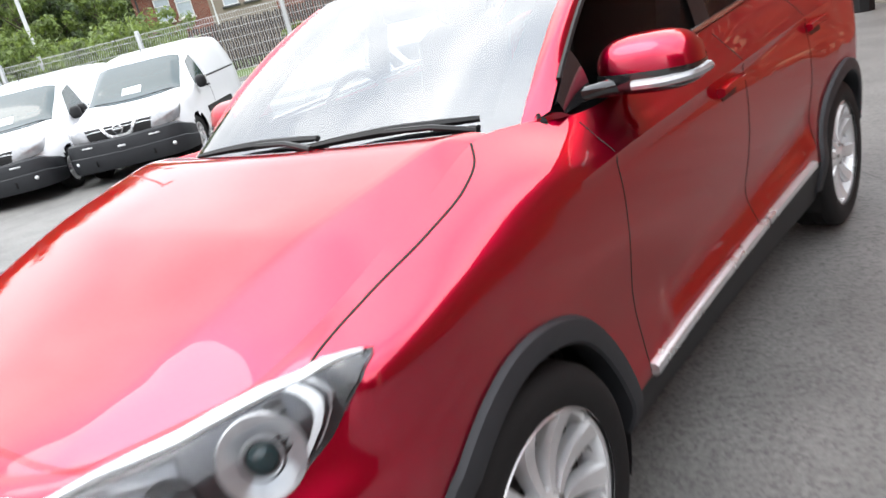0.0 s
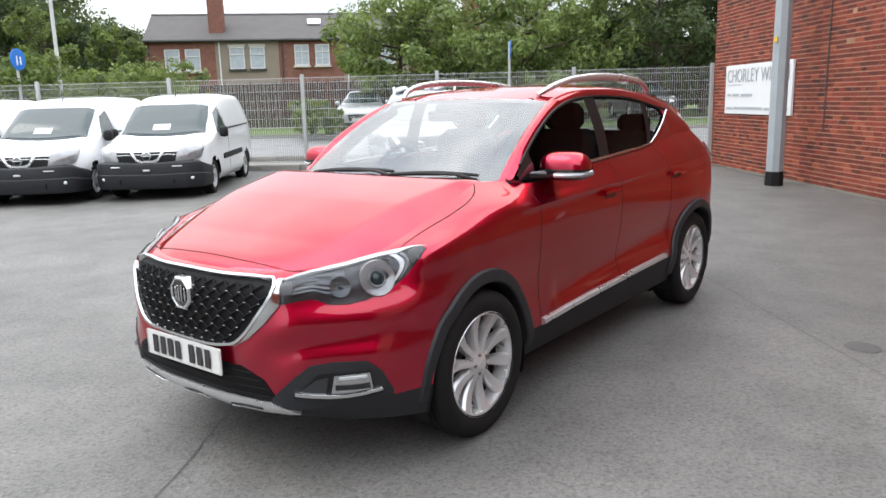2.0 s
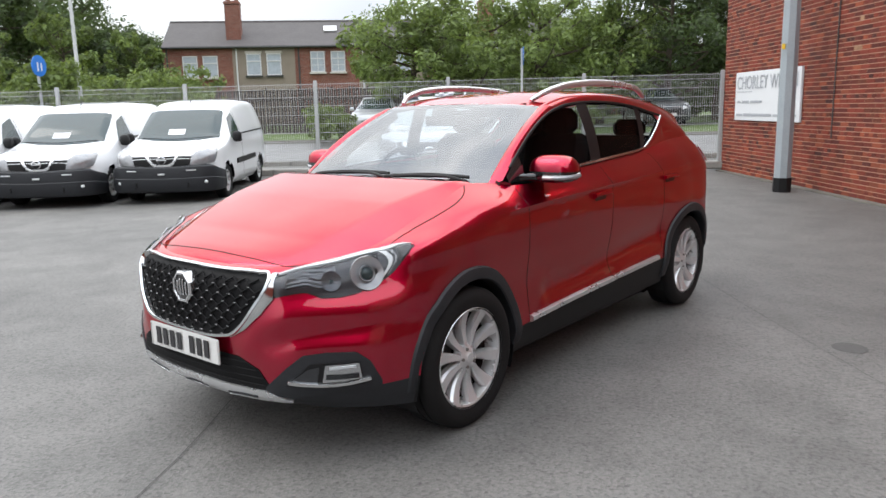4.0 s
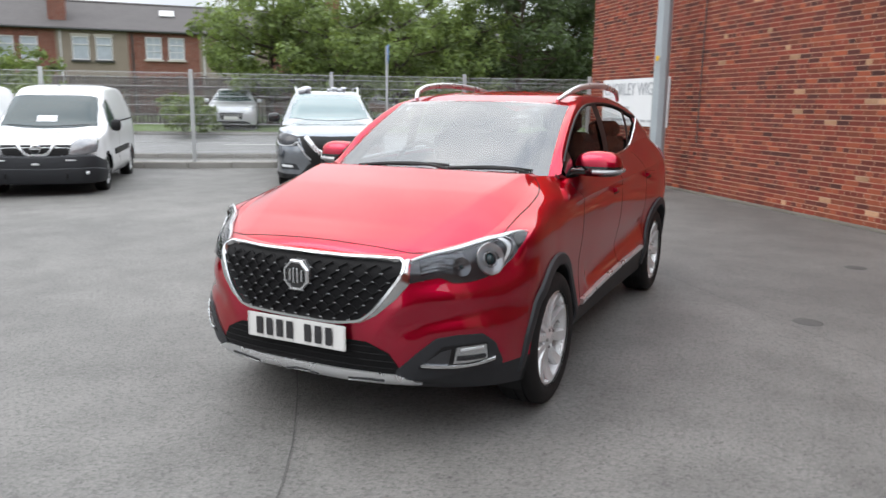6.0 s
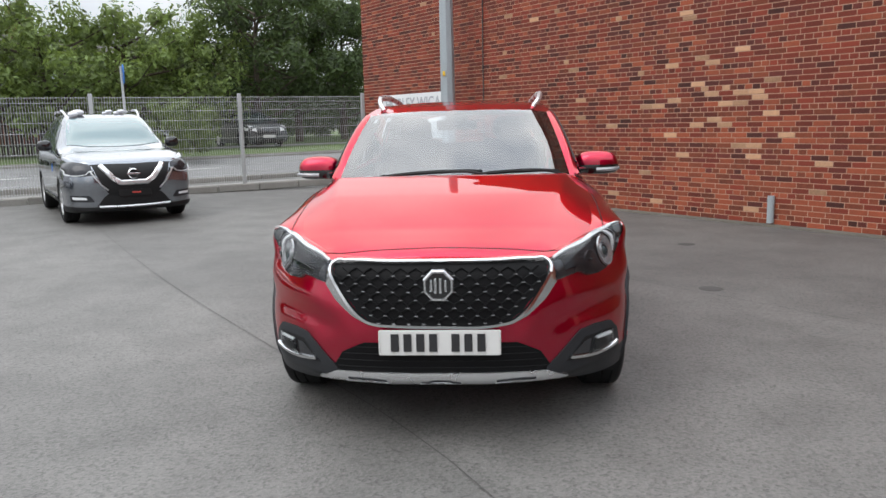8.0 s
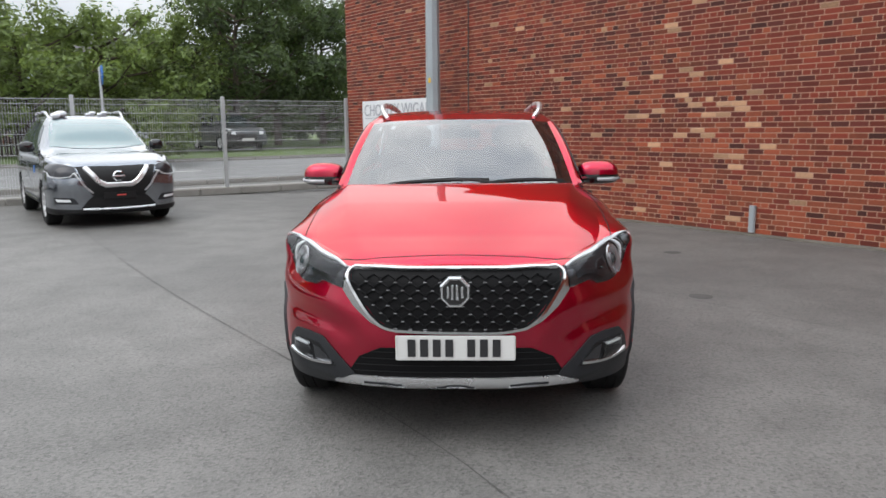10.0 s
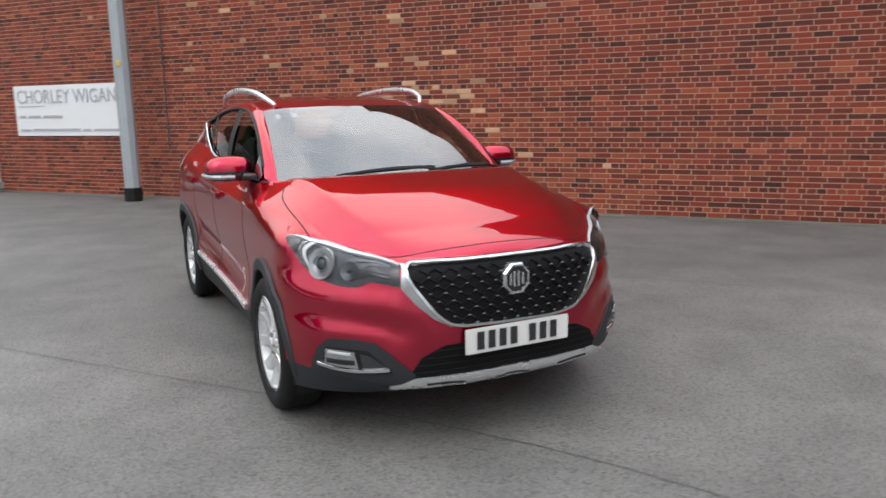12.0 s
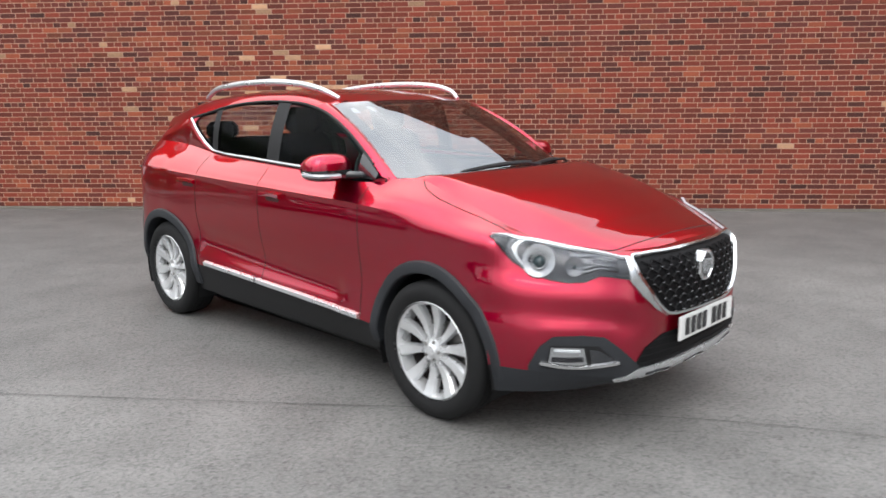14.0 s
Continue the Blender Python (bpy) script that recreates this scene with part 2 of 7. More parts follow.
M = {
    "tarmac": asphalt_mat("tarmac", (0.052, 0.0507, 0.048), (0.115, 0.1115, 0.105), lays=((0.807, 0.59, -0.7175, 0.93), (0.749, 0.662, 2.77, 0.93))),
    "road": asphalt_mat("road", (0.085, 0.085, 0.085), (0.14, 0.14, 0.14), 7.0),
    "tar": surf("tar", (0.068, 0.066, 0.063), 0.8, var=0.3, bump=0.3),
    "bitumen": surf("bitumen", (0.05, 0.05, 0.05), 0.7, var=0.3, bump=0.3),
    "concrete": surf("concrete", (0.26, 0.25, 0.23), 0.9, var=0.25, scale=2.0, bump=0.3),
    "footing": surf("footing", (0.13, 0.118, 0.10), 0.95, var=0.35, scale=1.5, bump=0.3),
    "mortar": surf("mortar", (0.41, 0.255, 0.185), 0.95, var=0.2, scale=3.0, bump=0.4),
    "brick_red": surf("brick_red", (0.160, 0.0255, 0.0120), 0.88, var=0.26, scale=0.8, bump=0.5, bump_scale=90, island=0.42),
    "brick_dark": surf("brick_dark", (0.092, 0.0165, 0.0100), 0.85, var=0.25, scale=14.0, bump=0.5, bump_scale=90, island=0.55),
    "brick_orange": surf("brick_orange", (0.215, 0.050, 0.022), 0.9, var=0.26, scale=14.0, bump=0.5, bump_scale=90, island=0.45),
    "brick_buff": surf("brick_buff", (0.43, 0.25, 0.145), 0.92, var=0.2, scale=9.0, bump=0.5, bump_scale=90, island=0.35),
    "brick_piece": surf("brick_piece", (0.160, 0.0255, 0.0120), 0.88, var=0.18, scale=5.0, bump=0.5, bump_scale=90, objrand=0.42),
    "paint_red": surf("paint_red", (0.42, 0.0010, 0.030), 0.30, metal=1.0, var=0.03, scale=300, fine=900, coat=1.0, tint=(1.0, 0.15, 0.22), coat_ior=1.56),
    "paint_white": surf("paint_white", (0.74, 0.75, 0.765), 0.3, var=0.02, coat=0.8),
    "paint_grey": surf("paint_grey", (0.15, 0.17, 0.20), 0.22, metal=0.85, var=0.04, scale=200, coat=1.0, coat_ior=2.3),
    "paint_silver": surf("paint_silver", (0.5, 0.52, 0.55), 0.3, metal=0.6, var=0.04, coat=0.8),
    "paint_dark": surf("paint_dark", (0.04, 0.045, 0.05), 0.3, metal=0.4, var=0.05, coat=0.8),
    "cladding": surf("cladding", (0.017, 0.0185, 0.0215), 0.55, spec=0.35, var=0.12, scale=20, bump=0.06, bump_scale=400),
    "black": surf("black", (0.007, 0.007, 0.0075), 0.5, var=0.15, scale=20, spec=0.3),
    "deep_black": surf("deep_black", (0.004, 0.004, 0.0045), 0.6, var=0.15, scale=20, spec=0.15),
    "badge_metal": surf("badge_metal", (0.62, 0.63, 0.64), 0.2, metal=0.9, var=0.08, rough_var=0.05),
    "gloss_black": surf("gloss_black", (0.01, 0.01, 0.011), 0.12, var=0.1, scale=30, coat=0.5),
    "interior": surf("interior", (0.007, 0.007, 0.008), 0.85, spec=0.2, var=0.2, scale=30),
    "gap_red": surf("gap_red", (0.05, 0.001, 0.003), 0.5, var=0.1),
    "gap": surf("gap", (0.008, 0.004, 0.004), 0.9, var=0.1),
    "rubber": surf("rubber", (0.006, 0.006, 0.0062), 0.75, spec=0.3, var=0.2, scale=15, bump=0.15, bump_scale=200),
    "chrome": surf("chrome", (0.62, 0.63, 0.64), 0.14, metal=1.0, var=0.03, rough_var=0.04),
    "satin": surf("satin", (0.66, 0.67, 0.68), 0.28, metal=0.8, var=0.05, rough_var=0.05),
    "alloy": surf("alloy", (0.62, 0.625, 0.63), 0.28, metal=0.55, var=0.06, scale=10, rough_var=0.05),
    "disc": surf("disc", (0.25, 0.24, 0.23), 0.4, metal=0.9, var=0.15, scale=30),
    "lamp_grey": surf("lamp_grey", (0.085, 0.088, 0.095), 0.22, metal=0.85, var=0.2, scale=30),
    "lamp_dark": surf("lamp_dark", (0.045, 0.046, 0.05), 0.2, metal=0.6, var=0.2, scale=25),
    "lamp_inner": surf("lamp_inner", (0.008, 0.008, 0.009), 0.35, spec=0.3, var=0.2, scale=25),
    "lamp_clear": surf("lamp_clear", (0.28, 0.285, 0.295), 0.18, metal=0.4, var=0.25, scale=14, coat=1.0),
    "lamp_white": surf("lamp_white", (0.62, 0.64, 0.65), 0.2, var=0.05, coat=0.6),
    "plate": surf("plate", (0.60, 0.60, 0.585), 0.35, var=0.03, scale=12),
    "plate_mark": surf("plate_mark", (0.02, 0.02, 0.022), 0.4, var=0.1),
    "windscreen": glass("windscreen", (0.55, 0.60, 0.62), 1.0, 2.45),
    "side_glass": glass("side_glass", (0.80, 0.83, 0.83), 1.0, 1.10),
    "lens": glass("lens", (0.93, 0.94, 0.95), 1.0, 1.28),
    "dark_glass": surf("dark_glass", (0.016, 0.034, 0.037), 0.08, var=0.1, scale=4, spec=0.45, coat=0.3, coat_ior=1.4),
    "bright_glass": surf("bright_glass", (0.07, 0.14, 0.145), 0.06, var=0.1, scale=3, coat=1.0, coat_ior=1.9),
    "galv": surf("galv", (0.46, 0.47, 0.47), 0.5, metal=0.35, var=0.12, scale=4),
    "post_paint": surf("post_paint", (0.31, 0.345, 0.365), 0.5, metal=0.1, var=0.12, scale=3, rough_var=0.1),
    "sign_white": surf("sign_white", (0.68, 0.69, 0.70), 0.5, var=0.05, scale=1.5),
    "sign_text": surf("sign_text", (0.36, 0.375, 0.40), 0.5, var=0.08),
    "sign_blue": surf("sign_blue", (0.02, 0.16, 0.55), 0.4, var=0.05),
    "yellow": surf("yellow", (0.75, 0.48, 0.03), 0.5, var=0.08),
    "house_brick": surf("house_brick", (0.26, 0.085, 0.055), 0.9, var=0.3, scale=4, fine=30, bump=0.3),
    "house_render": surf("house_render", (0.24, 0.20, 0.16), 0.9, var=0.12, scale=1.5, bump=0.2),
    "house_stone": surf("house_stone", (0.5, 0.47, 0.42), 0.9, var=0.1, scale=1.5, bump=0.2),
    "slate": surf("slate", (0.075, 0.068, 0.068), 0.75, var=0.22, scale=1.2, fine=8, bump=0.3, bump_scale=12),
    "upvc": surf("upvc", (0.6, 0.6, 0.6), 0.4, var=0.04),
    "curtain": surf("curtain", (0.38, 0.42, 0.47), 0.7, var=0.25, scale=3),
    "timber": surf("timber", (0.055, 0.045, 0.042), 0.85, var=0.3, scale=3, island=0.5, bump=0.3),
    "grass": surf("grass", (0.07, 0.11, 0.025), 0.9, var=0.4, scale=2.0, bump=0.5),
    "bark": surf("bark", (0.07, 0.055, 0.04), 0.95, var=0.3, scale=8, bump=0.6, bump_scale=25),
    "tail_red": surf("tail_red", (0.09, 0.003, 0.005), 0.12, var=0.15, scale=30, coat=0.6),
    "card_red": surf("card_red", (0.42, 0.05, 0.04), 0.5, var=0.1),
    "paper": surf("paper", (0.7, 0.72, 0.75), 0.7, var=0.05),
    "line_paint": surf("line_paint", (0.55, 0.55, 0.53), 0.8, var=0.25, scale=5),
}


def leaf_mat(name, color):
    """Leaves that let some light through, each a little different."""
    m = surf(name, color, 0.55, var=0.25, scale=0.6, island=0.9, fine=3.0)
    n, l = m.node_tree.nodes, m.node_tree.links
    tl, mix = n.new("ShaderNodeBsdfTranslucent"), n.new("ShaderNodeMixShader")
    tl.inputs["Color"].default_value = (color[0] * 1.6, color[1] * 1.5, color[2], 1)
    mix.inputs["Fac"].default_value = 0.45
    l.new(n["Principled BSDF"].outputs["BSDF"], mix.inputs[1])
    l.new(tl.outputs["BSDF"], mix.inputs[2])
    l.new(mix.outputs["Shader"], n["Material Output"].inputs["Surface"])
    return m


def brickwork(name, a, b, mortar):
    """Small brickwork for walls too far off to tell bricks apart."""
    m = surf(name, a, 0.9, var=0.25, scale=1.2, bump=0.2)
    n, l = m.node_tree.nodes, m.node_tree.links
    bt = n.new("ShaderNodeTexBrick")
    bt.inputs["Scale"].default_value = 1.0
    bt.inputs["Brick Width"].default_value, bt.inputs["Row Height"].default_value, bt.inputs["Mortar Size"].default_value = 0.225, 0.075, 0.008
    bt.inputs["Color1"].default_value, bt.inputs["Color2"].default_value, bt.inputs["Mortar"].default_value = (*a, 1), (*b, 1), (*mortar, 1)
    tc, mp = n.new("ShaderNodeTexCoord"), n.new("ShaderNodeMapping")
    mp.inputs["Rotation"].default_value = (radians(90), 0, 0)
    l.new(tc.outputs["Object"], mp.inputs["Vector"])
    l.new(mp.outputs["Vector"], bt.inputs["Vector"])
    mul = [x for x in n if x.bl_idname == "ShaderNodeVectorMath"][0]
    l.new(bt.outputs["Color"], mul.inputs[0])
    return m


M["house_brick"] = brickwork("house_brick", (0.15, 0.045, 0.032), (0.22, 0.08, 0.055), (0.20, 0.15, 0.12))
M["leaf_mid"] = leaf_mat("leaf_mid", (0.125, 0.175, 0.055))
M["leaf_dark"] = leaf_mat("leaf_dark", (0.055, 0.085, 0.030))
M["leaf_light"] = leaf_mat("leaf_light", (0.105, 0.15, 0.04))

# ---- building tools ----
class Geo:
    """Vertices and faces gathered for one mesh."""

    def __init__(self):
        self.v, self.f, self.flat = [], [], False

    def add(self, verts, faces):
        k = len(self.v)
        self.v += [tuple(map(float, p)) for p in verts]
        self.f += [tuple(i + k for i in f) for f in faces]
        return self

    def grid(self, P, flip=False, keep=None, close=False):
        P = np.asarray(P, float)
        n, m = P.shape[:2]
        faces = []
        for i in range(n if close else n - 1):
            for j in range(m - 1):
                if keep is not None and not keep[i][j]:
                    continue
                a, b, c, d = i * m + j, ((i + 1) % n) * m + j, ((i + 1) % n) * m + j + 1, i * m + j + 1
                faces.append((d, c, b, a) if flip else (a, b, c, d))
        return self.add(P.reshape(-1, 3), faces)

    def box(self, c, s, bevel=0.0, rot=None):
        """A box of centre c and size s, with its edges cut by bevel."""
        hx, hy, hz = s[0] / 2, s[1] / 2, s[2] / 2
        b = min(bevel, hx * 0.95, hy * 0.95, hz * 0.95)
        pts, faces = [], []
        if b <= 0:
            pts = [(x, y, z) for x in (-hx, hx) for y in (-hy, hy) for z in (-hz, hz)]
            faces = [(0, 1, 3, 2), (4, 6, 7, 5), (0, 4, 5, 1), (2, 3, 7, 6), (0, 2, 6, 4), (1, 5, 7, 3)]
        else:
            ring = [(-1, -1), (1, -1), (1, 1), (-1, 1)]
            def loop(w, d, z):
                out = []
                for sx, sy in ring:
                    a, e = (sx * w, sy * (d - b)), (sx * (w - b), sy * d)
                    out += [a, e] if sx * sy < 0 else [e, a]
                return [(p[0], p[1], z) for p in out]
            loops = [[(p[0] * (hx - b) / hx, p[1] * (hy - b) / hy, -hz) for p in loop(hx, hy, 0)], loop(hx, hy, -hz + b), loop(hx, hy, hz - b), [(p[0] * (hx - b) / hx, p[1] * (hy - b) / hy, hz) for p in loop(hx, hy, 0)]]
            for lo in loops:
                pts += lo
            for k in range(3):
                for i in range(8):
                    j = (i + 1) % 8
                    faces.append((k * 8 + i, k * 8 + j, k * 8 + 8 + j, k * 8 + 8 + i))
            faces += [tuple(range(7, -1, -1)), tuple(range(24, 32))]
        mat = rot if rot is not None else Matrix()
        return self.add([mat.to_3x3() @ Vector(p) + Vector(c) for p in pts], faces)

    def lathe(self, profile, n=48, axis="x", centre=(0, 0, 0), close=True):
        """Turns (radius, along) pairs round an axis through centre."""
        P = []
        for i in range(n):
            a = 2 * math.pi * i / n
            row = []
            for r, d in profile:
                c, s = r * math.cos(a), r * math.sin(a)
                p = {"x": (d, c, s), "y": (c, d, s), "z": (c, s, d)}[axis]
                row.append([p[k] + centre[k] for k in range(3)])
            P.append(row)
        return self.grid(P, close=close)

    def tube(self, path, r, n=8, caps=True, squash=1.0):
        """A round bar along a path; r a number or one for each point."""
        path = [Vector(p) for p in path]
        rs = r if hasattr(r, "__len__") else [r] * len(path)
        P, up = [], None
        for i, p in enumerate(path):
            t = (path[min(i + 1, len(path) - 1)] - path[max(i - 1, 0)]).normalized()
            if up is None:
                up = Vector((0, 0, 1)) if abs(t.z) < 0.9 else Vector((1, 0, 0))
            s = t.cross(up).normalized()
            up = s.cross(t).normalized()
            P.append([p + (s * math.cos(2 * math.pi * k / n) + up * squash * math.sin(2 * math.pi * k / n)) * rs[i] for k in range(n)] )
        k0 = len(self.v)
        P = [[*row, row[0]] for row in P]
        self.grid(P)
        if caps:
            m = n + 1
            self.f.append(tuple(k0 + k for k in range(n - 1, -1, -1)))
            self.f.append(tuple(k0 + (len(path) - 1) * m + k for k in range(n)))
        return self

    def ball(self, c, r, nu=20, nv=12, lo=-1.0, hi=1.0, power=1.0):
        """An ellipsoid of radii r, cut to the heights lo to hi (in radii); power below 1 squares it."""
        P = []
        a0, a1 = math.asin(lo), math.asin(hi)
        def sg(v):
            return math.copysign(abs(v) ** power, v)
        for i in range(nu + 1):
            a = 2 * math.pi * i / nu
            P.append([(c[0] + r[0] * sg(math.cos(a)) * sg(math.cos(e)), c[1] + r[1] * sg(math.sin(a)) * sg(math.cos(e)), c[2] + r[2] * sg(math.sin(e))) for e in (a0 + (a1 - a0) * j / nv for j in range(nv + 1))])
        return self.grid(P)

    def mesh(self, name, mat, smooth=True, sharp=40.0):
        me = bpy.data.meshes.new(name)
        me.from_pydata(self.v, [], self.f)
        me.validate()
        if mat is not None:
            me.materials.append(mat)
        if smooth:
            bm = bmesh.new()
            bm.from_mesh(me)
            bmesh.ops.remove_doubles(bm, verts=bm.verts, dist=1e-5)
            bmesh.ops.recalc_face_normals(bm, faces=bm.faces)
            lim = radians(sharp)
            for f in bm.faces:
                f.smooth = True
            for e in bm.edges:
                if len(e.link_faces) == 2 and e.calc_face_angle(0) > lim:
                    e.smooth = False
            bm.to_mesh(me)
            bm.free()
        me.update()
        return me


def thing(name, label, category, m=None, group="", kind=""):
    """A top-level Empty that carries the parts of one thing."""
    ob = new(name)
    ob.empty_display_size = 0.1
    if m is not None:
        ob.matrix_world = m
    return tagged(ob, label, category, group, kind)


def part(name, geo, mat, parent, label="", smooth=True, sharp=40.0, at=None):
    """One mesh object under a thing or under a part."""
    ob = new(name, geo.mesh(name, M[mat], smooth, sharp) if isinstance(geo, Geo) else geo)
    ob.parent = parent
    if at is not None:
        ob.matrix_basis = at
    if label:
        ob["label"] = label
    if mat in ("windscreen", "side_glass", "lens"):
        ob.visible_shadow = False
    return ob


def single(name, geo, mat, label, category="", kind="", group="", smooth=True, m=None, sharp=40.0):
    """A top-level thing that is one mesh."""
    ob = new(name, geo.mesh(name, M[mat], smooth, sharp))
    if m is not None:
        ob.matrix_world = m
    return tagged(ob, label, category, group, kind)


def hermite(K, knots, at):
    """A smooth curve through the rows of K at the knots, read at the values at."""
    K, knots = np.asarray(K, float), np.asarray(knots, float)
    d = np.diff(K, axis=0) / np.diff(knots)[:, None]
    T = np.empty_like(K)
    T[0], T[-1] = d[0], d[-1]
    h = np.diff(knots)[:, None]
    T[1:-1] = (d[:-1] * h[1:] + d[1:] * h[:-1]) / (h[1:] + h[:-1])
    at = np.clip(at, knots[0], knots[-1])
    i = np.clip(np.searchsorted(knots, at, side="right") - 1, 0, len(knots) - 2)
    w = (knots[i + 1] - knots[i])
    s = ((at - knots[i]) / w)[:, None]
    w = w[:, None]
    return (2 * s**3 - 3 * s**2 + 1) * K[i] + (s**3 - 2 * s**2 + s) * w * T[i] + (-2 * s**3 + 3 * s**2) * K[i + 1] + (s**3 - s**2) * w * T[i + 1]


def curve(points, n):
    """n points evenly along a smooth curve through the given ones."""
    K = np.asarray(points, float)
    if len(K) < 3:
        return np.array([K[0] + (K[-1] - K[0]) * i / (n - 1) for i in range(n)])
    knots = np.r_[0, np.cumsum(np.maximum(np.linalg.norm(np.diff(K, axis=0), axis=1), 1e-6))]
    return hermite(K, knots, np.linspace(0, knots[-1], n))


def polyline(points, n):
    """n points evenly along straight pieces."""
    K = np.asarray(points, float)
    knots = np.r_[0, np.cumsum(np.maximum(np.linalg.norm(np.diff(K, axis=0), axis=1), 1e-6))]
    at = np.linspace(0, knots[-1], n)
    return np.stack([np.interp(at, knots, K[:, k]) for k in range(K.shape[1])], 1)


class Shell:
    """The outer skin of a vehicle, on which its trim is laid."""

    def __init__(self, grids, middle):
        verts, polys = [], []
        for P in grids:
            P = np.asarray(P)
            n, m = P.shape[:2]
            for s in (1, -1):
                k = len(verts)
                verts += [(s * p[0], p[1], p[2]) for p in P.reshape(-1, 3)]
                polys += [(k + i * m + j, k + (i + 1) * m + j, k + (i + 1) * m + j + 1, k + i * m + j + 1) for i in range(n - 1) for j in range(m - 1)]
        self.tree, self.middle = BVHTree.FromPolygons(verts, polys), Vector(middle)

    def near(self, p):
        loc, nor, _, _ = self.tree.find_nearest(Vector(p))
        if nor.dot(loc - self.middle) < 0:
            nor = -nor
        return loc, nor

    def side(self, y, z, s=1):
        loc, nor, _, _ = self.tree.ray_cast(Vector((3 * s, y, z)), Vector((-s, 0, 0)))
        if loc is None:
            return None
        return loc, (nor if nor.x * s > 0 else -nor)

    def front(self, x, z):
        loc, nor, _, _ = self.tree.ray_cast(Vector((x, -5, z)), Vector((0, 1, 0)))
        if loc is None:
            return self.near((x, -1, z))
        return loc, (nor if nor.y < 0 else -nor)

    def patch(self, low, high, n=16, m=6, off=0.004, dome=0.0, skirt=0.012, straight=True, cast="near", s=1):
        """A skin piece between two edge lines, raised off the shell, with its rim turned in."""
        f = polyline if straight else curve
        A, B = f(low, n), f(high, n)
        P, Q = [], []
        for i in range(n):
            row, base = [], []
            for j in range(m):
                p = A[i] + (B[i] - A[i]) * j / (m - 1)
                if cast == "front":
                    loc, nor = self.front(p[0], p[2])
                elif cast == "side":
                    got = self.side(p[1], p[2], s)
                    loc, nor = got if got else self.near(p)
                else:
                    loc, nor = self.near(p)
                e = math.sin(math.pi * i / (n - 1)) * math.sin(math.pi * j / (m - 1))
                row.append(loc + nor * (off + dome * e))
                base.append(loc - nor * skirt)
            P.append(row)
            Q.append(base)
        g = Geo()
        g.grid(P)
        g.grid([P[0], Q[0]]).grid([P[-1], Q[-1]])
        g.grid([[r[0] for r in P], [r[0] for r in Q]]).grid([[r[-1] for r in P], [r[-1] for r in Q]])
        return g

    def bead(self, path, w, h, n=40, straight=False, cast="near", s=1, sink=0.004, closed=False):
        """A raised strip along a line on the shell."""
        pts = (polyline if straight else curve)(path, n)
        base = []
        for p in pts:
            if cast == "side":
                got = self.side(p[1], p[2], s)
                base.append(got if got else self.near(p))
            elif cast == "front":
                base.append(self.front(p[0], p[2]))
            else:
                base.append(self.near(p))
        P = []
        for i, (loc, nor) in enumerate(base):
            if closed:
                t = base[(i + 1) % (n - 1)][0] - base[(i - 1) % (n - 1)][0]
            else:
                t = base[min(i + 1, n - 1)][0] - base[max(i - 1, 0)][0]
            t = t.normalized() if t.length > 1e-9 else Vector((0, 0, 1))
            b = t.cross(nor).normalized()
            P.append([loc + b * a * w / 2 + nor * c for a, c in ((-1, -sink), (-1, h * 0.55), (-0.6, h), (0.6, h), (1, h * 0.55), (1, -sink))])
        g = Geo()
        g.grid(P)
        if not closed:
            k = len(g.v)
            g.f.append(tuple(range(5, -1, -1)))
            g.f.append(tuple(range(k - 6, k)))
        return g


